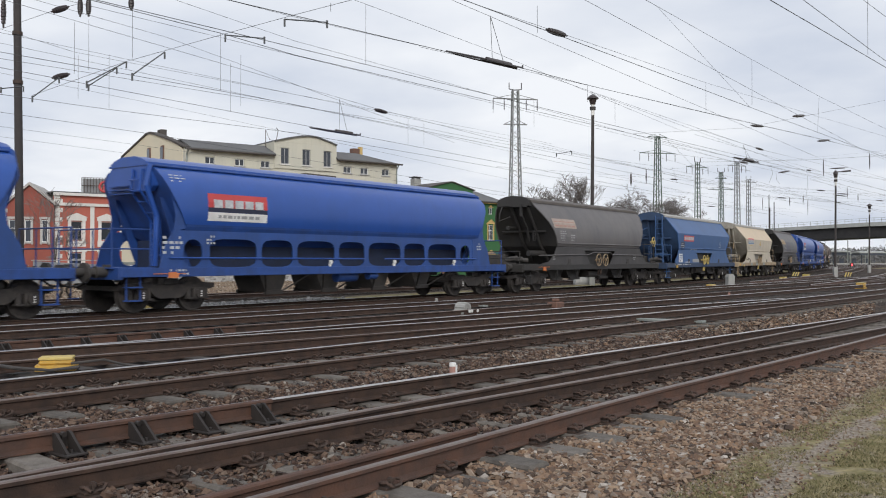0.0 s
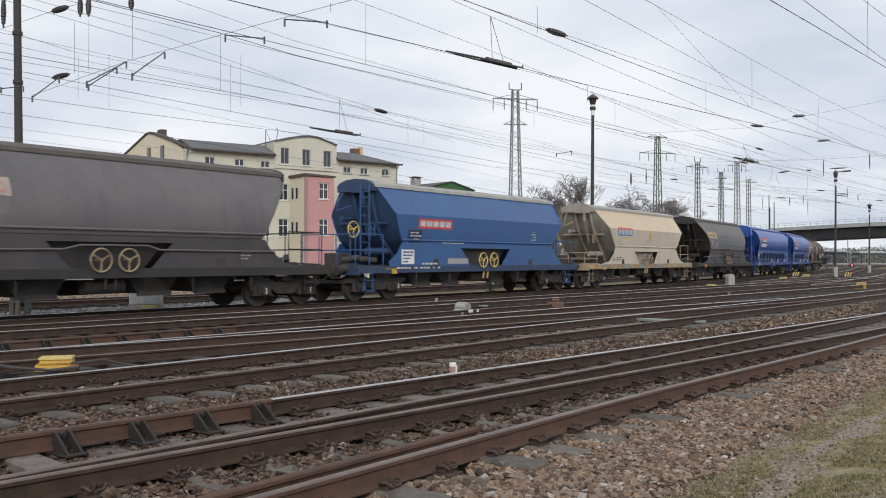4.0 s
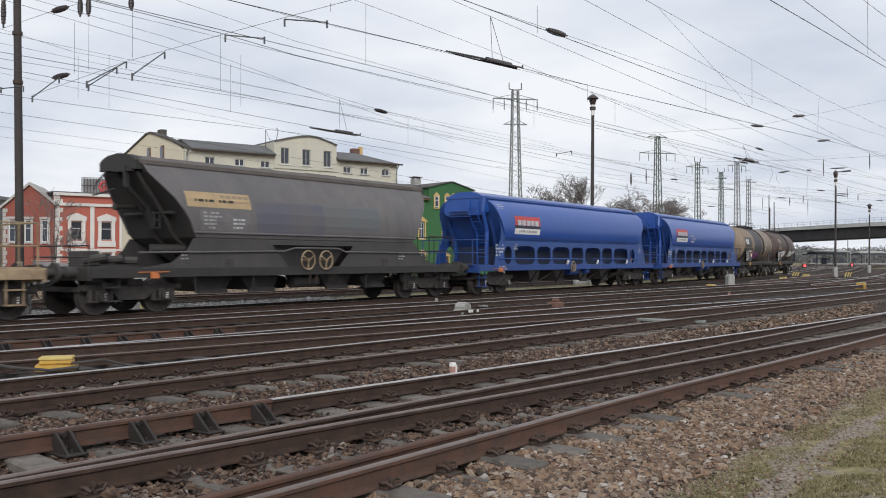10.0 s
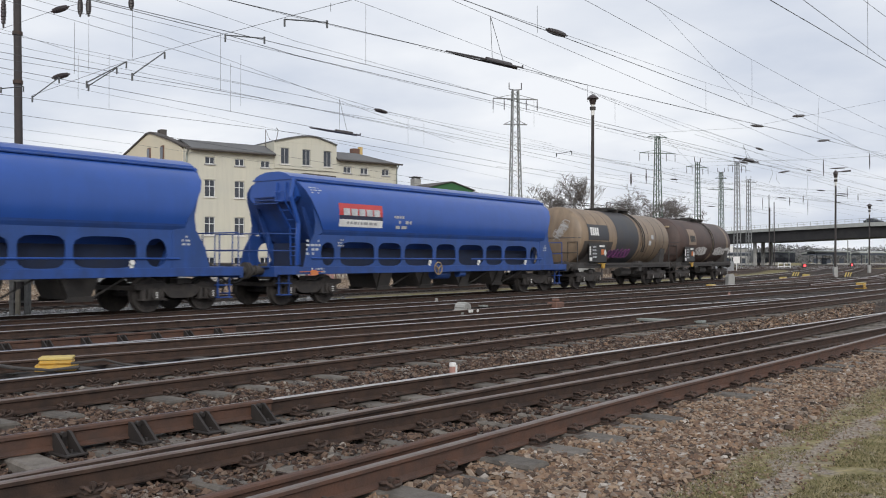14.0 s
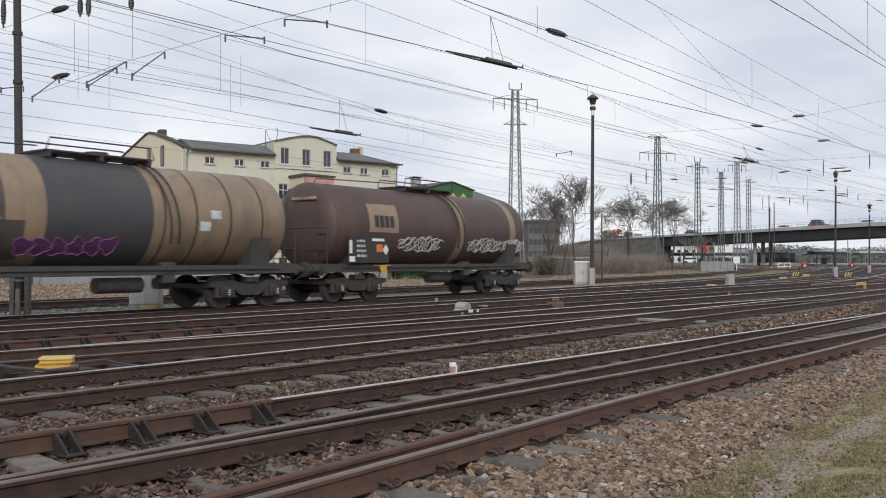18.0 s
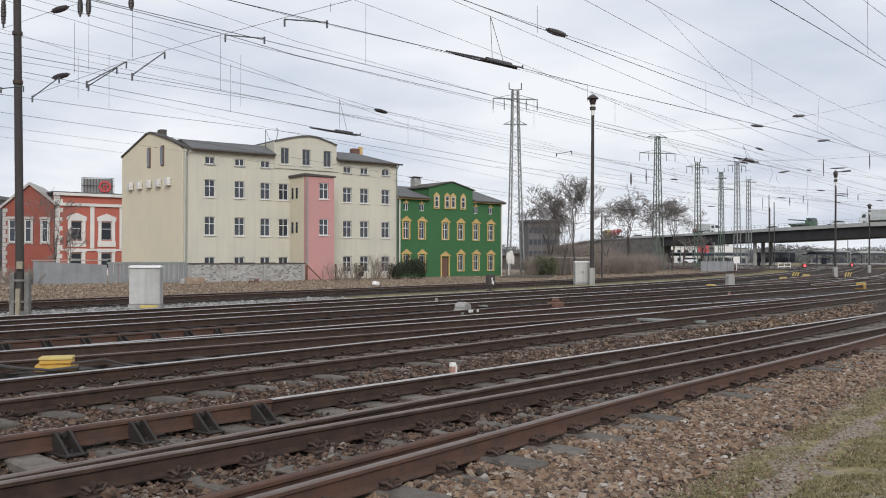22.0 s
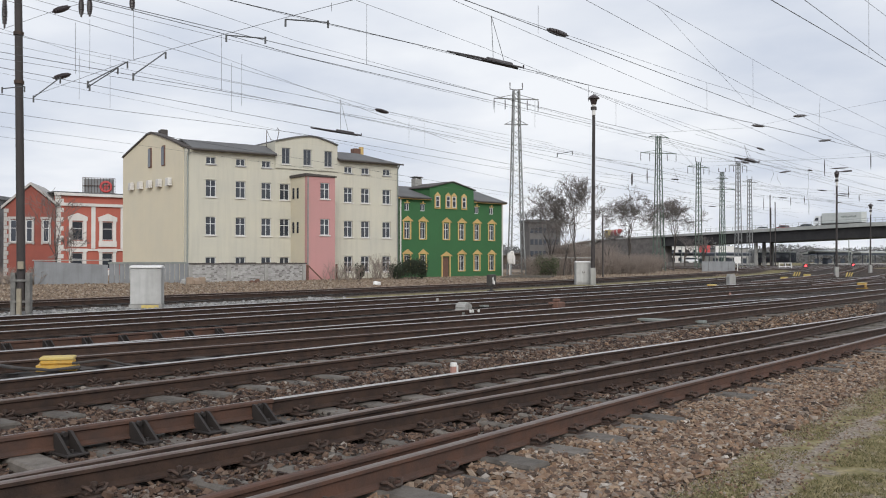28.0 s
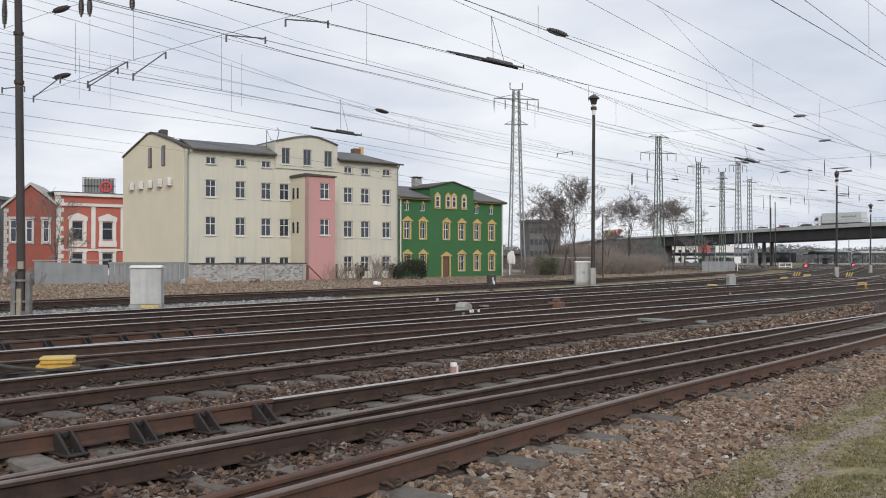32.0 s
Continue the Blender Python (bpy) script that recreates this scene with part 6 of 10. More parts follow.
TRAIN = [
    (tube_hopper("blue round-sided bogie hopper wagon at the front"), 2.88),
    (tube_hopper(BLUE_A, wheel=False), 21.55),
    (trough_hopper("dirty dark grey hopper wagon with sloping ends", "grey"), 39.0),
    (trough_hopper("faded blue hopper wagon with yellow handwheels", "blue"), 55.3),
    (trough_hopper("cream and beige hopper wagon with rust-stained frame", "cream"), 71.33),
    (trough_hopper("dirty grey hopper wagon with a faded blue middle", "grey", False), 87.4),
    (tube_hopper("blue round-sided bogie hopper wagon with cream brake handwheel"), 104.85),
    (tube_hopper("blue round-sided bogie hopper wagon with white scrawl on its side", scrawl=True), 123.53),
    (tank_wagon("khaki-brown tank wagon with a dark middle band", "tankkhaki", 8), 139.9),
    (tank_wagon("rust-brown tank wagon with white graffiti, last of the train", "tankbrown", 9), 153.36),
]


# ---- sleepers, fastenings, check rails ----
# the turnout's long sleepers carry both tracks
sleepers(TRACKS[0], rail_C, rail_A, 1.0, 40, 30, M["sleeper"], 4.0, -0.168, over=1.15)
sleepers(TRACKS[2], rail_D, rail_E, 1.2, 60, 26, M["sleeper"], 2.6)
sleepers(TRACKS[3], rail_F, rail_L, 4, 50, 4, M["sleeperfar"], 4.2)
sleepers(TRACKS[5], rail_P, rail_Q, 5, 60, 5, M["sleeperfar"])
sleepers(TRACKS[6], rail_O, rail_N, -80, 90, -90, M["sleeperfar"])
sleepers(TRACKS[7], rail_X, rail_W, 10, 90, 10, M["sleeperfar"])
for tr_, (q_, k_, s_) in zip(TRACKS[8:], ((17.6, -0.012, 57), (13.4, -0.02, 52), (9.2, -0.03, 56), (4.6, -0.03, 60))):
    sleepers(tr_, beside(q_, k_), beside(q_ - 1.505, k_), s_, 110, 0, M["sleeperfar"])
fastenings(TRACKS[1], rail_A, 2.1, 16)
fastenings(TRACKS[0], rail_B, 2.1, 16)
fastenings(TRACKS[1], rail_B2, 3.5, 16)
fastenings(TRACKS[0], rail_C, 6.34, 16)
fastenings(TRACKS[2], rail_E, 3.8, 15)
fastenings(TRACKS[2], rail_D, 4.4, 15)


M["bracket"] = mat("bracket_iron", (0.035, 0.028, 0.025), 0.7, 0.2, (0.02, 0.017, 0.016), 10, 0.8, 0.2, 60)


def check_rail(tr, f, off, s0, s1, brackets, material, lift=0.015, tall=0.10):
    """A heavy guard rail beside a running rail, on triangular brackets."""
    g = new("check_rail", rail_mesh(lambda s: f(s) + off, s0, s1, 0.8, material, material, lift))
    g.parent = tr
    for s in brackets:
        bm = bmesh.new()
        q = f(s) + off
        for dx in (-0.06, 0.06):
            prism(bm, [(q - 0.045, lift - 0.02), (q - 0.05, -0.16), (q - 0.27, -0.16), (q - 0.24, -0.135), (q - 0.085, lift - 0.02)], "x", s + dx - 0.012, s + dx + 0.012)
        box(bm, s - 0.095, s + 0.095, q - 0.29, q - 0.04, -0.175, -0.155, 0.006)
        tube(bm, (s, q - 0.06, -0.02), (s, q - 0.1, -0.025), 0.022, 8)
        tube(bm, (s, q - 0.2, -0.156), (s, q - 0.2, -0.13), 0.015, 6)
        prism(bm, [(q - 0.042, lift - 0.03), (q - 0.055, lift - 0.03), (q - 0.065, -0.16), (q - 0.045, -0.16)], "x", s - 0.06, s + 0.06)
        part("check_rail_bracket", bm, M["bracket"], tr)


check_rail(TRACKS[0], rail_C, -0.09, 2.2, 6.0, (3.92, 4.56, 5.18, 5.80), M["rustred"])
check_rail(TRACKS[1], rail_A, 0.2, 1.5, 6.0, (), M["rustred"], 0.012)
check_rail(TRACKS[3], rail_F, -0.18, 5.0, 12.2, [6.8 + 0.7 * i for i in range(8)], M["rustred"])

# switch rods and cover plates between the rails
for s, f in ((21.0, rail_D), (24.0, rail_P)):
    bm = bmesh.new()
    box(bm, -0.14, 0.14, -1.7, 0.1, -0.16, -0.1, 0.01)
    mesh_thing("switch_rod_cover", bm, M["metal"], at(s, f(s)), "grey steel cover over a switch rod", "rail equipment")


# ---- loose ballast ----
def scatter(name, pts, size, material, label, flat=0.6, seed=3):
    """Small broken stones at pts (world x, y, z), joined in one mesh."""
    rng_ = np.random.default_rng(seed)
    base = np.array([(x, y, z) for x in (-1, 1) for y in (-1, 1) for z in (-1, 1)], float)
    shapes = base[None] * rng_.uniform(0.5, 1.0, (24, 8, 3)) * np.where(base[None, :, 2:] > 0, rng_.uniform(0.45, 0.95, (24, 1, 1)), 1.0)
    faces0 = np.array([(0, 1, 3, 2), (4, 6, 7, 5), (0, 4, 5, 1), (2, 3, 7, 6), (0, 2, 6, 4), (1, 5, 7, 3)])
    n = len(pts)
    a, b_, c_ = rng_.uniform(0, 6.28, n), rng_.normal(0, 0.45, n), rng_.normal(0, 0.45, n)
    sc = size * (0.55 + 0.9 * rng_.uniform(0, 1, n) ** 2.2)[:, None] * np.stack([np.ones(n), rng_.uniform(0.45, 0.95, n), flat * rng_.uniform(0.5, 1.15, n)], 1)
    v = shapes[rng_.integers(0, 24, n)] * sc[:, None, :]
    x, y, z = v[..., 0], v[..., 1], v[..., 2]
    cb, sb, cc, sc_, ca, sa = [f(w)[:, None] for w in (b_, c_, a) for f in (np.cos, np.sin)]
    y, z = y * cb - z * sb, y * sb + z * cb
    x, z = x * cc + z * sc_, -x * sc_ + z * cc
    x, y = x * ca - y * sa, x * sa + y * ca
    allv = np.stack([x, y, z], 2) + np.asarray(pts)[:, None, :]
    faces = (faces0[None] + (np.arange(n) * 8)[:, None, None]).reshape(-1)
    me = bpy.data.meshes.new(name)
    me.vertices.add(n * 8)
    me.vertices.foreach_set("co", allv.astype(np.float32).reshape(-1))
    me.loops.add(n * 24)
    me.loops.foreach_set("vertex_index", faces.astype(np.int32))
    me.polygons.add(n * 6)
    me.polygons.foreach_set("loop_start", np.arange(0, n * 24, 4, dtype=np.int32))
    me.polygons.foreach_set("use_smooth", np.zeros(n * 6, dtype=bool))
    me.update(calc_edges=True)
    me.validate()
    me.materials.append(material)
    ob = new(name, me)
    return tagged(ob, label, "gravel", kind="stuff")


M["stones"] = island_mat("ballast_stones", [(0.0, (0.06, 0.045, 0.036)), (0.25, (0.175, 0.108, 0.073)), (0.5, (0.29, 0.182, 0.113)), (0.68, (0.235, 0.185, 0.147)), (0.86, (0.385, 0.27, 0.178)), (0.965, (0.35, 0.31, 0.27)), (1.0, (0.55, 0.49, 0.43))])
M["oilstones"] = island_mat("oily_stones", [(0.0, (0.022, 0.015, 0.012)), (0.3, (0.06, 0.034, 0.025)), (0.6, (0.12, 0.07, 0.046)), (0.85, (0.185, 0.118, 0.08)), (0.965, (0.19, 0.16, 0.135)), (1.0, (0.4, 0.35, 0.3))])
M["greystones"] = island_mat("grey_stones", [(0.0, (0.14, 0.14, 0.135)), (0.5, (0.3, 0.295, 0.285)), (1.0, (0.48, 0.47, 0.45))])


def ballast_points(count, q0, q1, near, far, seed, verge=None):
    """Places for stones: on the verge outside the first rail, or among the rails."""
    rnd = np.random.default_rng(seed)
    out = []
    while len(out) < count:
        q = rnd.uniform(q0, q1)
        s = near(q) + (far(q) - near(q)) * rnd.uniform(0, 1) ** 1.25
        edge = rail_A(s)
        z = ground_height(s, q) + rnd.uniform(0.0, 0.03) + (0.02 if edge - 0.6 < q < 10.2 else 0.0)
        if verge is not None:
            if (q < edge) != verge:
                continue
            on_sleeper = (s - 1.0 + 0.31) % 0.62
            if 0.17 < on_sleeper < 0.45 and edge - 0.56 < q < 7.6 - 0.1 * s:
                if rnd.random() < (0.93 if q < edge else 0.72 if q > rail_B(s) + 0.1 else 0.25):
                    continue
                if edge < q < rail_B(s) + 0.1:
                    z = max(z, -0.162 + rnd.uniform(0.0, 0.012))
            if any(abs(q - f(s)) < 0.085 for f in (rail_A, rail_B, rail_B2, rail_C, rail_D, rail_E)):
                continue
        if q < 3.1 and rnd.random() > (q - 2.4) / 0.7 + 0.15 * noise.noise((s * 2, q * 2, 1.0)):
            continue
        x, y = plan(s, q)
        out.append((x, y, z))
    return np.array(out)


scatter("ballast", ballast_points(60000, 2.2, 6.4, lambda q: 0.42 * q, lambda q: min(6.2 * q, 22), 1, True), 0.039, M["stones"], "loose brown and ochre ballast stones on the verge", 0.5)
scatter("ballast", ballast_points(60000, 2.0, 10.4, lambda q: 0.42 * q, lambda q: min(5.2 * q, 19), 3, False), 0.033, M["oilstones"], "dark oily ballast stones between the rails", 0.5, seed=4)
scatter("ballast", ballast_points(13000, 2.6, 7.0, lambda q: 17, lambda q: min(6.5 * q, 42), 2, True), 0.045, M["stones"], "brown ballast stones further along the tracks", seed=5)
scatter("ballast", ballast_points(5000, 5.0, 12.0, lambda q: 11, lambda q: min(5.2 * q, 40), 6, False), 0.045, M["oilstones"], "dark ballast stones further along the tracks", seed=6)
scatter("ballast", ballast_points(8000, 5.0, 12.0, lambda q: 12, lambda q: min(5.2 * q, 44), 16, False), 0.045, M["stones"], "brown ballast stones between the further tracks", seed=17)
scatter("ballast", ballast_points(6500, 22.9, 26.4, lambda q: 10, lambda q: 27, 4), 0.07, M["greystones"], "clean grey ballast heap along the main track", 0.7, seed=8)
rg_ = np.random.default_rng(21)
chips = []
while len(chips) < 9000:
    q_, s_ = rg_.uniform(1.75, 3.0), rg_.uniform(4.2, 14)
    if rg_.random() < 0.35 + 0.5 * (q_ > 2.3):
        chips.append((*plan(s_, q_), ground_height(s_, q_) + 0.004))
scatter("grit", np.array(chips), 0.013, M["stones"], "fine grit and stone chips on the worn verge", 0.6, seed=22)


M["bankstones"] = island_mat("bank_rubble", [(0.0, (0.14, 0.10, 0.075)), (0.4, (0.25, 0.18, 0.125)), (0.75, (0.34, 0.255, 0.18)), (1.0, (0.44, 0.38, 0.3))])
rb_ = np.random.default_rng(12)
bank = []
while len(bank) < 36000:
    q_, r_ = 29.9 + 34 * rb_.uniform(0, 1), rb_.uniform(-0.52, 0.33)
    y_ = q_ / (0.597 - 0.802 * r_)
    x_ = r_ * y_
    s_ = 0.597 * x_ + 0.802 * y_
    bank.append((x_, y_, ground_height(s_, q_) + rb_.uniform(0.0, 0.06)))
scatter("bank_gravel", np.array(bank), 0.07, M["bankstones"], "brown stony dry ground on the bank", 0.6, seed=14)


def grass_tufts():
    """Short dry and green blades on the verge."""
    rnd = random.Random(11)
    verts, faces = [], []
    for _ in range(70000):
        q = rnd.uniform(0.9, 2.45)
        s = rnd.uniform(4.6, 15)
        if 1.78 < q < 2.02 and rnd.random() < 0.93:
            continue
        if noise.noise((s * 1.4, q * 1.9, 2.0)) < -0.25 + 0.5 * max(0.0, q - 2.0):
            continue
        x, y = plan(s, q)
        z = ground_height(s, q) - 0.01
        h = rnd.uniform(0.008, 0.034)
        a = rnd.uniform(0, 6.28)
        w = rnd.uniform(0.003, 0.007)
        dx, dy = math.cos(a), math.sin(a)
        lx, ly = rnd.uniform(-0.03, 0.03), rnd.uniform(-0.03, 0.03)
        k = len(verts)
        verts += [(x - dx * w, y - dy * w, z), (x + dx * w, y + dy * w, z), (x + lx * 0.5 + dx * w * 0.6, y + ly * 0.5 + dy * w * 0.6, z + h * 0.6), (x + lx, y + ly, z + h)]
        faces += [(k, k + 1, k + 2), (k, k + 2, k + 3)]
    me = bpy.data.meshes.new("grass")
    me.from_pydata(verts, [], faces)
    me.materials.append(island_mat("grass_blades", [(0.0, (0.1, 0.1, 0.037)), (0.4, (0.185, 0.165, 0.068)), (0.7, (0.3, 0.25, 0.125)), (1.0, (0.44, 0.37, 0.23))]))
    tagged(new("grass", me), "short mossy grass with dry straw on the verge", "grass", kind="stuff")


grass_tufts()


# ---- small equipment in the yard ----
def point_box(s, q, z, wide, high, label, material="yellow", turn=0):
    b = thing("point_machine_box", at(s, q, z, turn), label, "rail equipment")
    bm = bmesh.new()
    box(bm, -wide / 2, wide / 2, -wide * 0.34, wide * 0.34, 0.03, high - 0.04, 0.02)
    part("housing", bm, M[material], b)
    bm = bmesh.new()
    box(bm, -wide / 2 - 0.004, wide / 2 + 0.004, -wide * 0.345, wide * 0.345, high - 0.038, high, 0.008)
    part("lid", bm, M["yellowpale"], b)
    bm = bmesh.new()
    box(bm, -wide / 2 - 0.04, wide / 2 + 0.04, -wide * 0.4, wide * 0.4, -0.05, 0.028)
    part("base_flange", bm, M[material], b)
    return b


bx = point_box(6.55, 11.35, -0.06, 0.42, 0.13, "yellow steel point machine box with cables, beside a rail", turn=-38)
bm = bmesh.new()
for k in range(3):
    path_tube(bm, [(0.3, -0.15 - 0.05 * k, 0.0), (-0.05, -0.3, -0.02), (-0.5, -0.28 - 0.03 * k, 0.03), (-0.75, -0.15, 0.06), (-0.6, 0.0 + 0.04 * k, 0.0), (-0.35, -0.1, -0.03)], 0.02, 6)
path_tube(bm, [(0.2, -0.2, 0.05), (0.6, -0.1, 0.08), (0.95, 0.1, -0.05)], 0.018, 6)
part("cable", bm, M["black"], bx, "coiled black cable")
point_box(46.8, 17.0, -0.2, 0.5, 0.26, "yellow point machine box beside the tracks")
point_box(53.7, 11.0, -0.2, 0.6, 0.3, "yellow point machine box on a bracket")
point_box(71, 20.1, -0.2, 0.6, 0.25, "pale yellow point machine box further off", "yellowpale")
point_box(86.4, 22.4, -0.2, 0.7, 0.25, "pale yellow point machine box further off", "yellowpale")

mk = thing("boundary_marker", at(9.1, 6.62, -0.115), "small red and white fouling point marker in the ballast", "rail marker")
for z0, z1, m_ in ((0, 0.145, "fadedred"), (0.145, 0.175, "white"), (0.175, 0.19, "white")):
    bm = bmesh.new()
    tube(bm, (0, 0, z0), (0, 0, z1 - 0.001), 0.045, 12, 0.043)
    part("marker_band", bm, M[m_], mk)
bm = bmesh.new()
box(bm, 0.0, 0.03, -0.05, -0.04, 0.03, 0.16)
part("marker_stripe", bm, M["white"], mk)
for s, q in ((36.5, 12.5), (25, 18.9)):
    bm = bmesh.new()
    tube(bm, (0, 0, 0), (0, 0, 0.22), 0.06, 10, 0.045)
    mesh_thing("boundary_marker", bm, M["fadedred" if s > 30 else "concrete"], at(s, q, -0.2), "small fouling point marker post in the ballast", "rail marker")

pm = thing("hand_point_lever", at(20.2, 14.35, -0.15), "grey hand point lever with a white counterweight", "rail equipment")
bm = bmesh.new()
box(bm, -0.35, 0.35, -0.2, 0.2, 0.0, 0.08)
part("base_plate", bm, M["metal"], pm)
bm = bmesh.new()
for i in range(5):
    a = math.pi * i / 4
    tube(bm, (-0.12 * math.cos(a), -0.16, 0.1 + 0.16 * math.sin(a)), (-0.12 * math.cos(a), 0.16, 0.1 + 0.16 * math.sin(a)), 0.09, 8)
part("counterweight", bm, M["concrete"], pm)
bm = bmesh.new()
bar(bm, (0, 0, 0.15), (0.7, 0.05, 0.1), 0.04)
part("lever", bm, M["iron"], pm)
for x in (-0.03, 0.08, 0.36):
    bm = bmesh.new()
    disc(bm, (x, -0.25, 0.1), "y", 0.045, 0.03, 10)
    part("lamp_disc", bm, M["white"], pm)
bm = bmesh.new()
box(bm, -0.25, 0.25, -0.18, 0.18, 0, 0.2, 0.03)
box(bm, -0.1, 0.1, -0.1, 0.1, 0.2, 0.3, 0.03)
mesh_thing("junction_box", bm, M["brick"], at(24.6, 13.9, -0.15), "small rusty brown junction box by the rails", "rail equipment")
bm = bmesh.new()
for i in range(40):
    r_ = random.Random(i)
    x, y = r_.gauss(0, 0.7), r_.gauss(0, 0.25)
    box(bm, x - 0.06, x + 0.06, y - 0.05, y + 0.05, 0, 0.05 + 0.08 * math.exp(-x * x), 0.015)
mesh_thing("rust_heap", bm, M["rustred"], at(22.6, 14.0, -0.22), "low heap of rust-red spoil beside the rail", "spoil", kind="stuff")

sg = thing("dwarf_signal", at(38.2, 25.4, -0.25), "small black dwarf shunting signal with a white mark", "signal")
bm = bmesh.new()
box(bm, -0.28, 0.28, -0.12, 0.12, 0.28, 0.86, 0.03)
part("signal_head", bm, M["black"], sg)
bm = bmesh.new()
tube(bm, (0, 0, 0), (0, 0, 0.28), 0.07, 10)
box(bm, -0.2, 0.2, -0.12, 0.12, 0, 0.05)
part("signal_foot", bm, M["black"], sg)
bm = bmesh.new()
prism(bm, [(-0.12, 0.66), (0.0, 0.74), (0.02, 0.4), (-0.06, 0.4), (-0.07, 0.6)], "y", -0.135, -0.121)
box(bm, 0.05, 0.13, -0.135, -0.121, 0.35, 0.55)
part("signal_mark", bm, M["white"], sg)


def cabinet(m, wide, deep, high, label, doors=True):
    c = thing("switch_cabinet", m, label, "cabinet")
    bm = bmesh.new()
    box(bm, -wide / 2, wide / 2, -deep / 2, deep / 2, 0.12, high - 0.06, 0.02)
    part("body", bm, M["cabinet"], c)
    bm = bmesh.new()
    prism(bm, [(-deep / 2 - 0.05, high - 0.058), (deep / 2 + 0.05, high - 0.058), (deep / 2 + 0.05, high - 0.02), (0, high + 0.03), (-deep / 2 - 0.05, high - 0.02)], "x", -wide / 2 - 0.015, wide / 2 + 0.015)
    part("lid", bm, M["white"], c)
    bm = bmesh.new()
    box(bm, -wide / 2 - 0.03, wide / 2 + 0.03, -deep / 2 - 0.03, deep / 2 + 0.03, -0.15, 0.118)
    part("plinth", bm, M["concrete"], c)
    for sx in (-1, 1) if doors else ():
        bm = bmesh.new()
        x0, x1 = sorted((sx * 0.012, sx * (wide / 2 - 0.03)))
        box(bm, x0, x1, -deep / 2 - 0.016, -deep / 2 - 0.002, 0.16, high - 0.1, 0.004)
        d = part("door", bm, M["cabinet"], c)
        bm = bmesh.new()
        box(bm, sx * 0.06 - 0.012, sx * 0.06 + 0.012, -deep / 2 - 0.04, -deep / 2 - 0.018, high * 0.5, high * 0.5 + 0.12)
        part("handle", bm, M["iron"], d)
    return c


M["cabinet"] = mat("cabinet_paint", (0.46, 0.455, 0.44), 0.6, 0, (0.34, 0.335, 0.32), 2.5, 0.6, 0.1, 40, 0.05, 20, 0.55, (0.2, 0.195, 0.18))
cb = cabinet(pose(-9.70, 29.2, -0.2, 0, 0, 6), 0.98, 0.5, 1.36, "pale grey weathered switch cabinet with rain streaks", False)
bm = bmesh.new()
box(bm, -0.12, 0.42, -0.31, -0.29, -0.1, 0.1)
part("base_sticker", bm, M["yellowpale"], cb, "yellow sticker on the plinth")
cabinet(pose(8.95, 57.7, -0.25, 0, 0, 6), 0.95, 0.5, 1.5, "pale grey switch cabinet beside the lamp mast")
bm = bmesh.new()
prism(bm, [(-0.22, 0), (0.22, 0), (0.22, 0.6), (0.12, 0.75), (-0.12, 0.75), (-0.22, 0.6)], "y", -0.15, 0.15)
mesh_thing("concrete_post", bm, M["concrete"], pose(16.55, 51.5, -0.2, 0, 0, 20), "short weathered concrete post between the tracks", "post")


# ---- masts ----
M["footdark"] = mat("foot_concrete_dark", (0.2, 0.195, 0.18), 0.9, 0, (0.09, 0.085, 0.08), 3, 0.7, 0.3, 12)
M["ducttan"] = mat("duct_tan", (0.3, 0.26, 0.19), 0.7, 0, (0.18, 0.15, 0.11), 6, 0.6)


def wood_mast():
    x, y = plan(13.25, 24.9)
    m = thing("catenary_mast", pose(x, y, -0.2), "tall dark tarred catenary mast on concrete foot posts", "mast")
    bm = bmesh.new()
    tube(bm, (0, 0, 0.25), (-0.17, 0, 11.0), 0.12, 14, 0.1)
    part("pole", bm, M["mastdark"], m, "", 40)
    for dx in (-0.21, 0.21):
        bm = bmesh.new()
        box(bm, dx - 0.07, dx + 0.07, -0.09, 0.09, -0.1, 1.2, 0.015)
        part("foot_post", bm, M["footdark"], m)
    bm = bmesh.new()
    for z in (0.35, 0.95):
        box(bm, -0.28, 0.28, -0.12, -0.1, z, z + 0.06)
        box(bm, -0.28, 0.28, 0.1, 0.12, z, z + 0.06)
    part("clamp", bm, M["footdark"], m)
    bm = bmesh.new()
    box(bm, -0.05, 0.07, -0.2, -0.131, 0.0, 0.75)
    part("cable_duct", bm, M["ducttan"], m)
    bm = bmesh.new()
    box(bm, -0.02, 0.14, -0.22, -0.126, 1.3, 1.52, 0.01)
    part("small_box", bm, M["ducttan"], m)
    bm = bmesh.new()
    for z in (6.6, 8.0):
        tube(bm, (-0.0155 * z, 0, z), (-0.0155 * z, 0, z + 0.1), 0.14, 12)
    part("band", bm, M["iron"], m)


wood_mast()


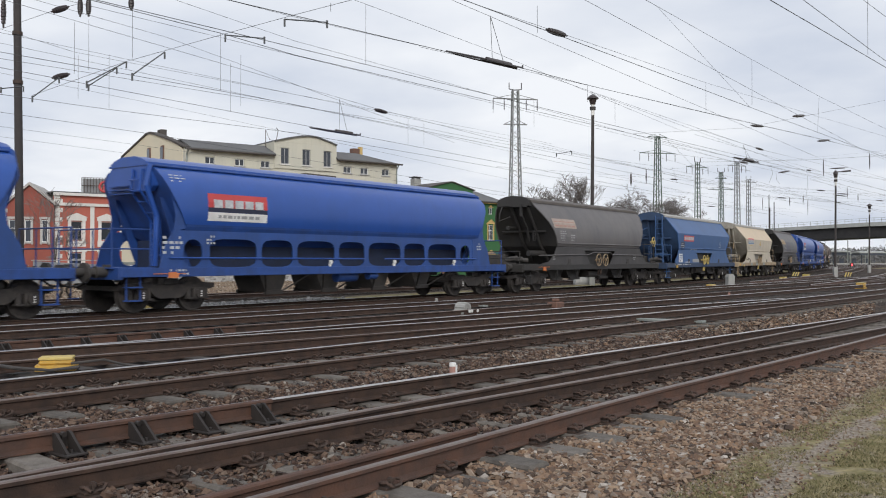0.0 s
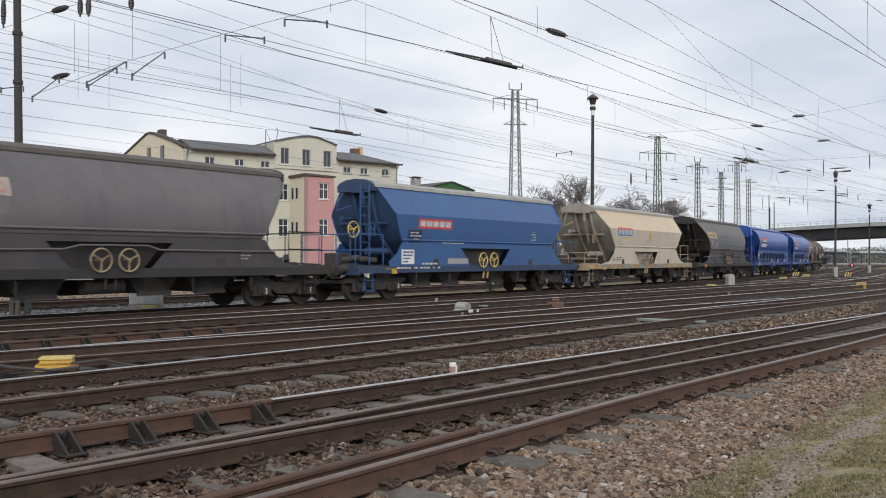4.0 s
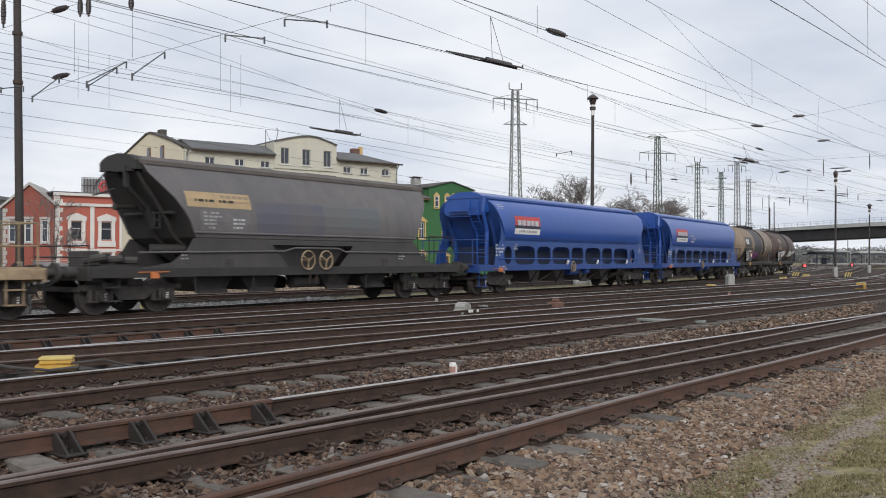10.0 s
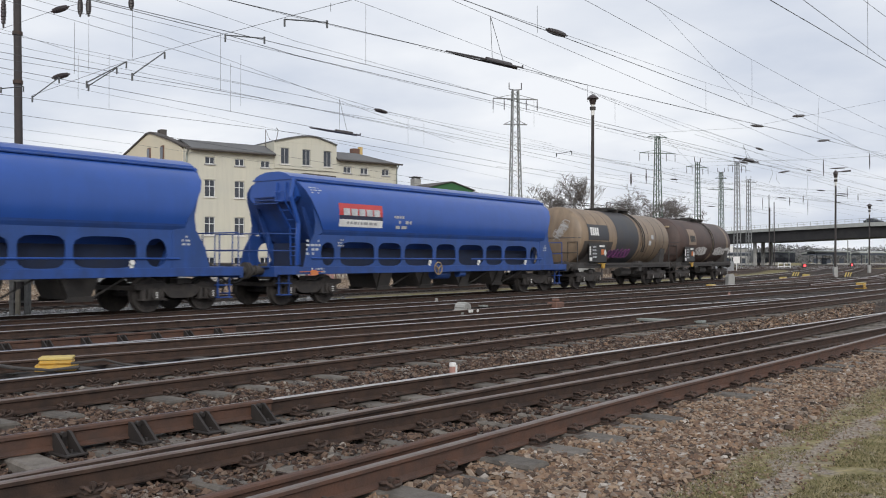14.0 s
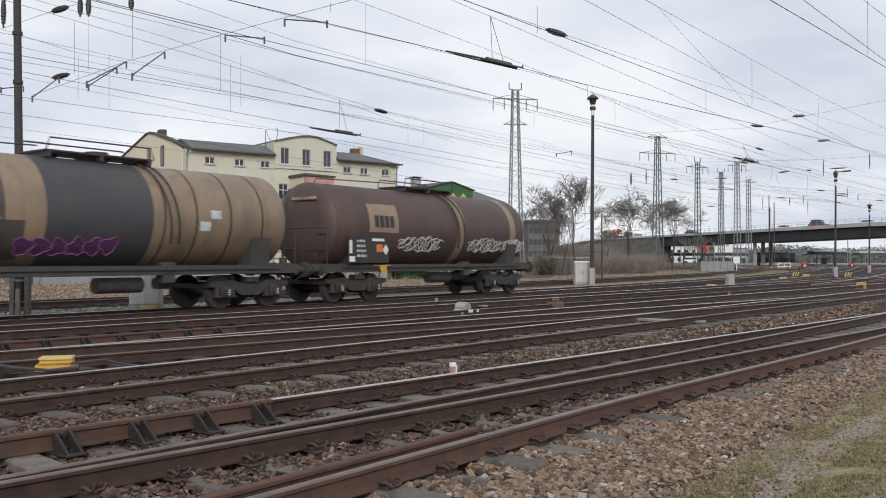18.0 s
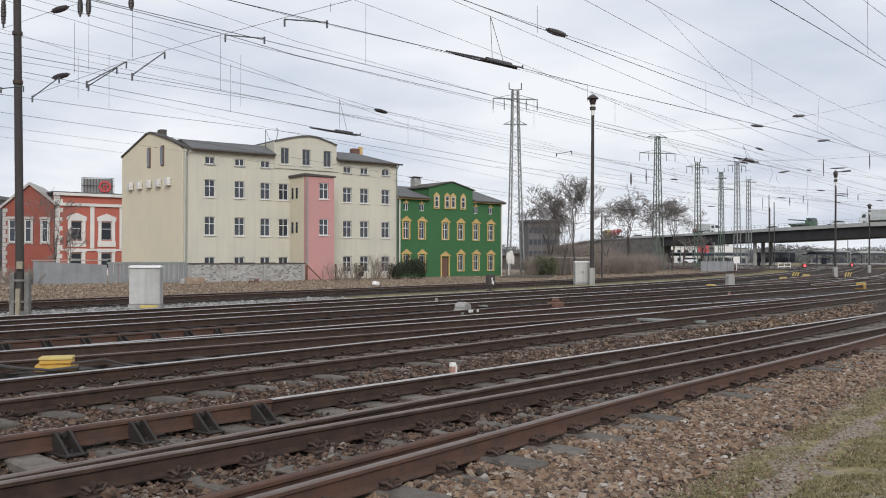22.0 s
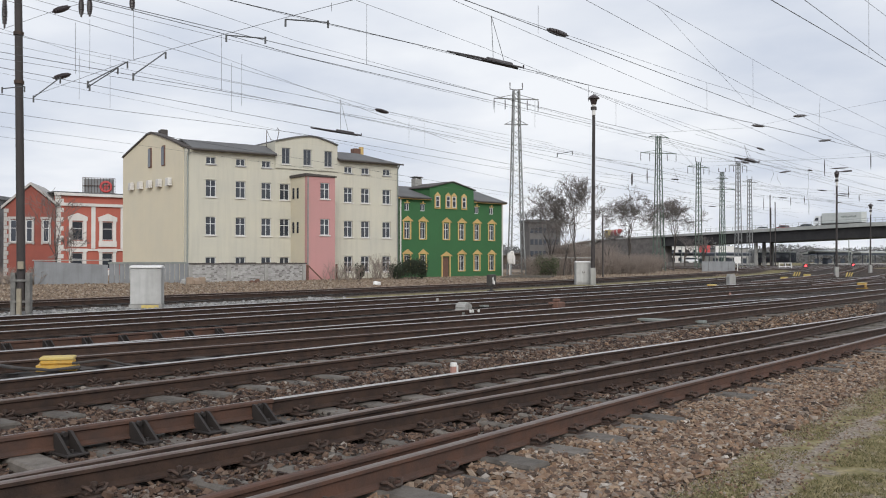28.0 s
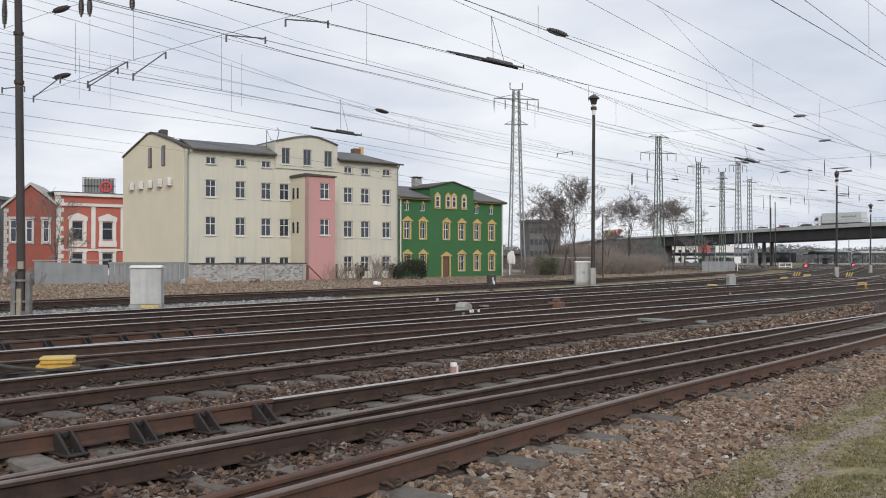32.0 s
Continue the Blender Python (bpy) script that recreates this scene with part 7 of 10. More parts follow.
def lattice_mast(x, y, high, base, top, arms, label, turn=20, step=1.1, green=False, horns=True):
    m = thing("lattice_mast", pose(x, y, GZ, 0, 0, turn), label, "mast", "lattice masts of the yard")
    k = int(high / step)
    mm = M["latticegreen"] if green else M["lattice"]

    def half(z):
        return 0.5 * (base + (top - base) * min(1, (z / high) ** 0.75))
    for sx, sy in ((-1, -1), (1, -1), (1, 1), (-1, 1)):
        bm = bmesh.new()
        path_tube(bm, [(sx * half(high * i / 8), sy * half(high * i / 8), high * i / 8) for i in range(9)], 0.07 + 0.012 * base, 4)
        part("corner_leg", bm, mm, m)
    for f in range(4):
        bm = bmesh.new()
        c = ((-1, -1), (1, -1), (1, 1), (-1, 1), (-1, -1))
        pts = []
        for i in range(k + 1):
            z0 = high * i / k
            p = c[f + i % 2]
            pts.append((p[0] * half(z0), p[1] * half(z0), z0))
        path_tube(bm, pts, 0.035, 4)
        part("bracing", bm, mm, m)
    for z, w, drop in arms:
        bm = bmesh.new()
        for yy in (-top / 2, top / 2):
            bar(bm, (-w, yy * 0.4, z + 0.12), (w, yy * 0.4, z + 0.12), 0.08)
        for sx in (-1, 1):
            bar(bm, (sx * w, 0, z + 0.1), (sx * top * 0.5, 0, z + 0.6), 0.06)
        part("cross_arm", bm, mm, m)
        if drop:
            for xx in (-w, -w * 0.5, w * 0.5, w):
                bm = bmesh.new()
                for j in range(5):
                    tube(bm, (xx, 0, z - 0.1 - j * 0.2), (xx, 0, z - 0.22 - j * 0.2), 0.06, 8)
                tube(bm, (xx, 0, z + 0.1), (xx, 0, z - 1.1), 0.03, 6)
                part("insulator", bm, M["insul"], m)
    for sx in (-1, 1) if horns else ():
        bm = bmesh.new()
        path_tube(bm, [(0, 0, high), (sx * 0.7, 0, high + 0.1), (sx * 0.7, 0, high + 0.8)], 0.06)
        part("top_horn", bm, M["insul"], m)
    return m


M["lattice"] = mat("lattice_galvanised", (0.22, 0.225, 0.225), 0.6, 0.1, (0.16, 0.17, 0.16), 1.5, 0.7)
M["latticegreen"] = mat("lattice_green_grey", (0.075, 0.12, 0.09), 0.6, 0.1, (0.10, 0.12, 0.10), 0.5, 0.9)
lattice_mast(7.95, 98, 20.4, 1.7, 0.6, ((19.3, 2.5, True), (16.5, 1.3, False)), "tall grey steel lattice catenary mast beside the green house", 10, 0.7)
lattice_mast(33.2, 138, 20.9, 1.5, 0.55, ((18.1, 3.0, True), (20.6, 1.6, False)), "green-grey steel lattice mast by the railway", 14, 0.8, True, False)
lattice_mast(44.8, 157, 18.9, 0.95, 0.5, ((17.9, 2.6, True),), "green-grey steel lattice mast by the railway", 30, 0.8, True)
lattice_mast(53.0, 170, 18.4, 1.0, 0.5, ((15.0, 2.6, False), (17.1, 1.2, False)), "green-grey steel lattice mast by the bridge", 10, 0.8, True)
lattice_mast(54.4, 165, 19.8, 1.05, 0.5, ((19.0, 2.1, True),), "grey steel lattice mast by the bridge", 24, 0.8)
lattice_mast(68.5, 200, 19.7, 1.0, 0.55, ((19.0, 2.2, False),), "grey steel lattice mast beyond the bridge", 24, 0.9)


def lamp_mast(x, y, high, r, label, foot=True, arm=0.0, white=True, hood=0.48):
    m = thing("lamp_mast", pose(x, y, GZ if y > 60 else -0.25), label, "lamp mast")
    bm = bmesh.new()
    tube(bm, (0, 0, 0.4), (0.08, 0, high - 1.3), r, 12, r * 0.75)
    part("pole", bm, M["mastdark"], m, "", 40)
    bm = bmesh.new()
    tube(bm, (0.08, 0, high - 1.3), (0.08, 0, high - 0.55), r * 0.9, 10)
    part("collar", bm, M["white"] if white else M["mastdark"], m)
    bm = bmesh.new()
    tube(bm, (0.08, 0, high - 0.95), (0.08, 0, high - 0.75), r * 1.5, 10)
    part("collar_ring", bm, M["mastdark"], m)
    bm = bmesh.new()
    for k in range(4):
        z0, z1 = high - 0.25 + 0.08 * k, high - 0.25 + 0.08 * (k + 1)
        tube(bm, (0.08 + arm * 0, 0, z0), (0.08, 0, z1), hood * math.cos(k * 0.38), 18, hood * math.cos((k + 1) * 0.38))
    tube(bm, (0.08, 0, high - 0.6), (0.08, 0, high - 0.25), r * 1.3, 10, r * 2)
    if arm:
        tube(bm, (0, 0, high - 0.1), (arm, 0, high), 0.05)
        tube(bm, (arm * 0.45, 0, high - 0.05), (arm, 0, high + 0.02), 0.075, 10)
    part("lamp_hood", bm, M["insul"], m, "", 40)
    if foot:
        bm = bmesh.new()
        box(bm, -0.17, 0.17, -0.17, 0.17, -0.1, 1.1, 0.02)
        part("foot_block", bm, M["concrete"], m)


lamp_mast(9.5, 57, 12.15, 0.13, "tall dark lamp mast with a mushroom-shaped lamp hood", hood=0.38)
lamp_mast(34.7, 79, 9.6, 0.1, "dark lamp mast with a lamp on a side arm", True, 1.4, hood=0.22)
lamp_mast(52.5, 110, 8.6, 0.1, "slim dark lamp mast near the station", True, hood=0.34)
for x, y, h_, r_ in ((15.3, 86, 6.1, 0.08), (96, 262, 17, 0.15), (67.6, 185, 15.2, 0.13), (70.5, 190, 14.0, 0.13), (100, 300, 12, 0.15)):
    bm = bmesh.new()
    tube(bm, (0, 0, 0), (0, 0, h_), r_, 8, r_ * 0.75)
    mesh_thing("slim_pole", bm, M["mastdark"], pose(x, y, GZ), "slim dark steel pole by the railway", "pole")


# ---- overhead wires ----
def wire(pts, r=0.009, name="overhead_wire", label="dark overhead line wire above the tracks", sag=0.0):
    """One wire through points (s, q, z), sagging between them."""
    cu = []
    for (a, b) in zip(pts[:-1], pts[1:]):
        for i in range(8 if sag else 2):
            f = i / (8 if sag else 2)
            p = [a[k] + (b[k] - a[k]) * f for k in range(3)]
            x, y = plan(p[0], p[1])
            cu.append(Vector((x, y, p[2] - sag * 4 * f * (1 - f))))
    x, y = plan(pts[-1][0], pts[-1][1])
    cu.append(Vector((x, y, pts[-1][2])))
    bm = bmesh.new()
    path_tube(bm, cu, r, 5)
    return mesh_thing(name, bm, M["wire"], Matrix(), label, "overhead wire", "overhead wires")


def level(q, z, s0, s1, k=0.0, r=0.009, **kw):
    return wire([(s0, q, z), (s1, q, z + k * (s1 - s0))], r, **kw)

def placed(p):
    x, y = plan(p[0], p[1])
    return Vector((x, y, p[2]))


def insulator(a, b, r=0.09):
    """A ribbed rod insulator from a to b."""
    r *= 0.6 if a[0] > 30 else 0.85
    a, b = placed(a), placed(b)
    bm = bmesh.new()
    rr = [0.02, 0.02]
    ff = [0.0, 0.11]
    for i in range(7):
        k = r * (0.7 + 0.3 * math.sin(math.pi * (i + 0.5) / 7))
        ff += [0.12 + i * 0.11, 0.2 + i * 0.11, 0.205 + i * 0.11, 0.225 + i * 0.11]
        rr += [k, k, 0.5 * k, 0.5 * k]
    ff.append(1.0)
    rr.append(0.02)
    d = (b - a).normalized()
    u = d.orthogonal().normalized()
    v = d.cross(u)
    rings = [[bm.verts.new(a.lerp(b, f) + (u * math.cos(0.628 * j) + v * math.sin(0.628 * j)) * k) for j in range(10)] for f, k in zip(ff, rr)]
    for p, q in zip(rings[:-1], rings[1:]):
        for j in range(10):
            bm.faces.new((p[j], p[(j + 1) % 10], q[(j + 1) % 10], q[j]))
    bm.faces.new(rings[0][::-1])
    bm.faces.new(rings[-1])
    mesh_thing("rod_insulator", bm, M["insul"], Matrix(), "dark brown ribbed insulator in the overhead line", "insulator", "insulators")


def steady_arm(a, b, r=0.014):
    bm = bmesh.new()
    a, b = placed(a), placed(b)
    tube(bm, a, b, r, 8)
    tube(bm, b, b + Vector((0, 0, -0.15)), r * 1.5, 8)
    tube(bm, a + Vector((0, 0, 0.04)), a + Vector((0, 0, -0.12)), r * 1.6, 8)
    mesh_thing("steady_arm", bm, M["wire"], Matrix(), "dark steady arm holding a contact wire", "steady arm", "steady arms")


def section_insulator(a, b, hang, size):
    """Two skids with insulated rods between them, hung from the catenary."""
    a, b, hang = placed(a), placed(b), placed(hang)
    d = (b - a).normalized()
    n = d.cross(Vector((0, 0, 1))).normalized()
    t = thing("section_insulator", Matrix(), "dark section insulator with skids hung in the contact wire", "section insulator")
    for k in (-1, 1):
        bm = bmesh.new()
        m0 = a.lerp(b, 0.45)
        path_tube(bm, [a, a.lerp(b, 0.35) + n * k * size * 0.35, b + n * k * size * 0.35, b + n * k * size * 0.35 + Vector((0, 0, size * 0.25))], size * 0.09, 6)
        part("skid", bm, M["insul"], t)
    bm = bmesh.new()
    tube(bm, a.lerp(b, 0.52) + Vector((0, 0, size * 0.12)), a.lerp(b, 0.86) + Vector((0, 0, size * 0.12)), size * 0.24, 10)
    tube(bm, a.lerp(b, 0.45), a.lerp(b, 0.95), size * 0.12, 8)
    part("insulating_rods", bm, M["insul"], t)
    for f in (0.6, 0.76):
        bm = bmesh.new()
        tube(bm, hang, a.lerp(b, f) + Vector((0, 0, size * 0.2)), 0.006, 5)
        part("hanger", bm, M["wire"], t)


wire([(1.01, 17.71, 5.43), (9.01, 17.71, 5.52), (14.50, 17.71, 5.58), (17.02, 17.71, 5.59), (21.33, 17.71, 5.55), (51.33, 17.71, 5.27)], 0.0065)
wire([(2.18, 20.03, 5.84), (10.18, 20.03, 5.71), (16.80, 20.03, 5.60), (19.24, 20.03, 5.56), (64.24, 20.03, 4.82)], 0.0065)
wire([(3.01, 21.66, 5.33), (11.01, 21.66, 5.41), (13.96, 21.66, 5.44), (20.81, 21.66, 5.59), (29.72, 21.66, 5.49), (74.72, 21.66, 4.98)], 0.0065)
wire([(8.08, 25.73, 5.70), (13.08, 25.73, 5.65), (17.77, 25.73, 5.60), (25.98, 25.73, 5.36), (70.98, 25.73, 4.04)], 0.0065)
wire([(9.49, 28.50, 5.72), (14.49, 28.50, 5.65), (18.93, 28.50, 5.59), (34.32, 28.50, 5.32), (74.32, 28.50, 4.62)], 0.0045)
wire([(10.87, 31.22, 5.80), (15.87, 31.22, 5.70), (20.74, 31.22, 5.60)], 0.0045)
wire([(4.42, 19.05, 7.38), (10.42, 19.05, 7.14), (13.86, 19.05, 7.00), (18.30, 19.05, 6.51), (26.30, 19.05, 5.63)], 0.0045)
wire([(2.29, 13.41, 5.65), (8.29, 13.41, 5.65), (11.00, 13.41, 5.65), (12.88, 13.41, 5.59), (15.15, 13.41, 5.62), (55.15, 13.41, 6.15)], 0.0065)
wire([(6.39, 16.70, 7.52), (12.39, 16.70, 7.19), (16.04, 16.70, 6.99), (20.11, 16.70, 6.97), (50.11, 16.70, 6.82)], 0.0045)
wire([(1.40, 10.02, 4.75), (9.40, 10.02, 5.12), (13.50, 10.02, 5.31), (16.27, 10.02, 5.47), (19.59, 10.02, 5.59), (26.96, 10.02, 5.94), (38.46, 10.02, 6.51), (55.33, 10.02, 7.31), (85.33, 10.02, 8.73)], 0.0065)
wire([(10.54, 13.26, 7.16), (14.54, 13.26, 7.09), (19.67, 13.26, 7.00), (23.63, 13.26, 6.82), (33.63, 13.26, 6.37)], 0.0045)
wire([(3.88, 12.67, 5.37), (11.88, 12.67, 5.50), (14.37, 12.67, 5.54), (19.40, 12.67, 5.60), (24.76, 12.67, 5.65), (40.83, 12.67, 5.89), (70.83, 12.67, 6.34)], 0.0065)
wire([(8.13, 17.21, 6.47), (16.13, 17.21, 6.02), (19.69, 17.21, 5.82), (26.02, 17.21, 5.60), (33.62, 17.21, 5.64), (51.20, 17.21, 5.44), (81.20, 17.21, 5.10)], 0.0045)
wire([(8.52, 17.62, 5.36), (16.52, 17.62, 5.53), (20.84, 17.62, 5.62), (26.65, 17.62, 5.59), (40.29, 17.62, 5.71), (90.29, 17.62, 6.15)], 0.0045)
wire([(5.17, 7.92, 5.27), (11.17, 7.92, 5.37), (15.24, 7.92, 5.44), (24.53, 7.92, 5.59), (43.70, 7.92, 5.93), (63.70, 7.92, 6.28)], 0.0065)
wire([(13.65, 10.21, 6.49), (19.65, 10.21, 6.71), (27.72, 10.21, 7.00), (56.37, 10.21, 8.46), (76.37, 10.21, 9.48)], 0.0045)
wire([(12.93, 7.93, 6.96), (17.93, 7.93, 6.96), (25.10, 7.93, 6.96), (32.35, 7.93, 7.00), (43.77, 7.93, 7.23), (63.77, 7.93, 7.63)], 0.0045)
wire([(24.63, 10.54, 8.80), (33.11, 10.54, 7.00)], 0.0045)
wire([(9.13, 3.88, 4.89), (13.13, 3.88, 5.12), (21.39, 3.88, 5.59), (33.39, 3.88, 6.27)], 0.0065)
wire([(13.43, 4.55, 6.13), (17.43, 4.55, 6.25), (25.13, 4.55, 6.49), (37.13, 4.55, 6.86)], 0.0065)
wire([(15.47, 3.72, 6.15), (18.47, 3.72, 6.35), (20.52, 3.72, 6.49), (26.52, 3.72, 6.90)], 0.0045)
wire([(22.96, 13.65, 6.96), (30.96, 13.65, 6.89), (44.42, 13.65, 6.78), (52.36, 13.65, 6.99), (75.33, 13.65, 7.45), (95.33, 13.65, 7.85)], 0.0045)
wire([(15.58, 12.25, 6.11), (23.58, 12.25, 6.51), (33.25, 12.25, 6.99), (53.25, 12.25, 7.98)], 0.0045)
wire([(8.50, 15.06, 6.81), (12.50, 15.06, 6.93), (14.47, 15.06, 6.99), (20.29, 15.06, 7.29)], 0.0045)
wire([(7.40, 22.43, 7.63), (11.40, 22.43, 7.21), (13.41, 22.43, 7.00), (19.30, 22.43, 7.05), (39.30, 22.43, 7.22)], 0.0045)
wire([(2.91, 22.15, 6.91), (12.91, 22.15, 6.76), (18.83, 22.15, 6.67), (30.39, 22.15, 6.50), (42.62, 22.15, 6.18), (82.62, 22.15, 5.13)], 0.0045)
wire([(10.08, 27.69, 7.33), (14.08, 27.69, 7.20), (20.35, 27.69, 7.00), (30.90, 27.69, 6.55), (70.90, 27.69, 4.84)], 0.0045)
wire([(6.22, 16.68, 6.54), (26.22, 16.68, 6.68), (41.48, 16.68, 6.79), (63.43, 16.68, 6.96), (93.43, 16.68, 7.19)], 0.0045)
wire([(6.67, 22.05, 7.04), (36.67, 22.05, 6.90), (59.84, 22.05, 6.79), (87.70, 22.05, 7.08), (127.70, 22.05, 7.50)], 0.0045)
wire([(32.55, 12.43, 6.09), (68.59, 12.43, 6.19), (98.59, 12.43, 6.27)], 0.0045)
for s0, z0, s1, z1, q in (
        (14.44, 6.89, 14.44, 5.59, 12.83),
        (14.55, 7.03, 14.55, 5.59, 17.77),
        (11.14, 6.68, 11.14, 5.60, 16.45),
        (14.38, 7.10, 14.38, 5.59, 22.32),
        (16.78, 6.99, 16.78, 5.60, 20.05),
        (16.33, 7.01, 16.33, 5.60, 19.09),
        (11.20, 6.75, 11.20, 5.59, 18.75),
        (11.19, 6.72, 11.19, 5.60, 18.16),
        (13.08, 6.76, 13.08, 5.59, 21.71),
        (24.63, 6.85, 24.63, 5.60, 7.78),
        (24.98, 6.44, 24.98, 5.60, 9.20),
        (31.41, 6.81, 31.20, 5.59, 7.70),
        (19.94, 6.73, 19.94, 5.59, 3.93),
        (25.91, 6.42, 25.91, 5.60, 12.49),
        (26.05, 6.43, 26.05, 5.60, 20.27),
        (25.45, 6.55, 25.45, 5.60, 20.54),
        (21.42, 5.92, 21.42, 5.60, 14.14),
        (21.39, 6.05, 21.39, 5.59, 11.11),
        (14.40, 6.12, 14.40, 5.60, 8.52),
        (14.86, 7.24, 14.86, 5.59, 28.15),
        (10.99, 5.74, 10.99, 5.59, 10.56),
        (24.48, 6.41, 24.48, 5.59, 14.61)):
    wire([(s0, q, z0), (s1, q, z1)], 0.004, "dropper", "thin dropper wire between catenary and contact wire")
wire([(13.33, 24.50, 6.03), (14.04, 21.00, 6.67), (14.17, 17.20, 6.85), (14.12, 14.70, 6.90), (13.84, 12.40, 6.83)], 0.006, "cross_span_wire", "cross-span wire between the catenary masts")
wire([(12.96, 25.50, 8.01), (13.53, 23.80, 8.37), (13.72, 22.80, 8.45)], 0.006, "cross_span_wire", "cross-span wire between the catenary masts")
wire([(50.65, 16.00, 8.88), (66.23, 12.00, 12.15)], 0.006, "cross_span_wire", "cross-span wire between the catenary masts")
wire([(46.44, 22.00, 8.46), (50.65, 16.00, 8.81)], 0.006, "cross_span_wire", "cross-span wire between the catenary masts")
wire([(128.89, 40.00, 15.24), (198.69, 36.00, 23.49)], 0.006, "cross_span_wire", "cross-span wire between the catenary masts")
wire([(115.37, 48.00, 13.66), (128.89, 40.00, 15.24)], 0.006, "cross_span_wire", "cross-span wire between the catenary masts")
section_insulator((13.91, 10.27, 5.42), (16.60, 10.27, 5.55), (15.45, 10.27, 6.45), 0.22)
section_insulator((20.16, 20.27, 5.56), (22.45, 20.27, 5.57), (21.51, 20.27, 6.66), 0.24)
section_insulator((38.39, 12.90, 5.79), (41.32, 12.90, 5.82), (39.58, 12.90, 6.45), 0.3)
insulator((18.58, 10.75, 6.89), (19.61, 10.75, 6.94))
insulator((25.22, 21.98, 7.00), (26.00, 21.98, 6.97))
insulator((11.27, 19.86, 7.19), (11.72, 19.86, 7.42))
insulator((12.80, 22.50, 6.20), (13.31, 22.50, 6.40))
insulator((45.36, 14.16, 7.00), (46.64, 14.16, 7.01))
insulator((32.97, 8.98, 6.49), (34.61, 8.98, 6.73))
insulator((34.24, 10.86, 6.49), (35.77, 10.86, 6.63))
insulator((54.97, 15.82, 6.59), (57.34, 15.82, 6.89))
insulator((41.32, 10.20, 6.59), (43.52, 10.20, 6.88))
insulator((68.87, 16.22, 7.99), (74.50, 16.22, 8.54))
insulator((82.13, 19.02, 7.00), (87.36, 19.02, 7.15))
insulator((46.80, 15.43, 6.50), (48.18, 15.43, 6.56))
insulator((9.99, 19.56, 7.19), (9.99, 19.56, 6.50), 0.07)
insulator((10.69, 17.68, 7.02), (10.69, 17.68, 6.59), 0.07)
insulator((10.80, 17.54, 7.02), (10.80, 17.54, 6.60), 0.07)
insulator((11.04, 16.35, 6.87), (11.04, 16.35, 6.59), 0.07)
insulator((52.13, 24.04, 6.89), (52.13, 24.04, 6.00), 0.11)
insulator((50.75, 22.41, 6.85), (50.75, 22.41, 6.00), 0.065)
insulator((74.68, 18.01, 9.30), (74.68, 18.01, 8.00), 0.07)
insulator((71.12, 13.94, 9.16), (71.12, 13.94, 8.00), 0.07)
insulator((120.80, 36.82, 9.65), (120.80, 36.82, 8.00), 0.07)
insulator((136.83, 35.19, 10.32), (136.83, 35.19, 7.99), 0.07)
insulator((103.90, 22.62, 9.35), (103.90, 22.62, 7.99), 0.07)
steady_arm((13.92, 15.46, 6.44), (12.79, 15.46, 6.29))
steady_arm((13.91, 13.47, 6.49), (12.67, 13.47, 6.29))
steady_arm((11.37, 16.79, 5.34), (12.19, 16.79, 5.99))
steady_arm((11.28, 18.38, 5.35), (12.29, 18.38, 6.00))
steady_arm((11.77, 19.10, 5.44), (12.51, 19.10, 5.99))
steady_arm((11.60, 21.28, 5.38), (12.30, 21.28, 5.99))
steady_arm((32.45, 18.29, 5.75), (33.76, 18.29, 5.99))
steady_arm((11.77, 23.15, 5.84), (12.37, 23.15, 5.99))

for s_, q_, z_ in ((74.68, 18.01, 9.30), (71.12, 13.94, 9.16), (120.80, 36.82, 9.65), (136.83, 35.19, 10.32), (103.90, 22.62, 9.35)):
    wire([(s_ - 60, q_, z_ + 1.2), (s_, q_, z_ - 0.01), (s_ + 70, q_, z_ + 0.9)], 0.008)


# further spans over the station throat
wire([(36.0, 15.41, 6.6), (46.43, 15.37, 6.6)], 0.006)
wire([(36.2, 15.14, 6.6), (47.98, 18.42, 6.6)], 0.006)
wire([(35.01, 13.13, 6.6), (42.25, 13.14, 6.6)], 0.006)
wire([(48.54, 15.25, 6.6), (58.9, 15.01, 6.6), (67.02, 14.81, 6.6), (80.33, 14.55, 6.6)], 0.006)
wire([(46.55, 17.46, 6.6), (48.92, 12.47, 6.6), (49.17, 8.35, 6.6)], 0.006)
wire([(58.21, 18.57, 6.6), (66.26, 19.11, 6.6), (80.75, 19.66, 6.6), (109.36, 19.82, 6.6)], 0.006)
wire([(50.61, 25.51, 6.6), (58.6, 25.33, 6.6), (68.22, 26.64, 6.6), (75.52, 26.69, 6.6)], 0.006)
wire([(41.62, 20.98, 6.6), (46.59, 20.27, 6.6), (53.54, 20.33, 6.6)], 0.006)
wire([(50.54, 14.97, 6.6), (50.61, 14.87, 6.13), (50.5, 15.02, 5.66)], 0.006, "hanging_cable", "slack cable hanging from the overhead line")
wire([(55.37, 16.07, 6.6), (55.39, 16.04, 6.22), (55.51, 15.88, 5.92)], 0.006, "hanging_cable", "slack cable hanging from the overhead line")
wire([(55.05, 14.19, 6.6), (55.07, 14.16, 5.87), (55.01, 14.24, 5.13)], 0.006, "hanging_cable", "slack cable hanging from the overhead line")
wire([(47.09, 15.82, 6.6), (47.3, 15.54, 6.15), (47.62, 15.1, 6.06)], 0.006, "hanging_cable", "slack cable hanging from the overhead line")
wire([(48.15, 19.7, 6.6), (48.27, 19.55, 6.09), (48.32, 19.47, 5.68)], 0.006, "hanging_cable", "slack cable hanging from the overhead line")
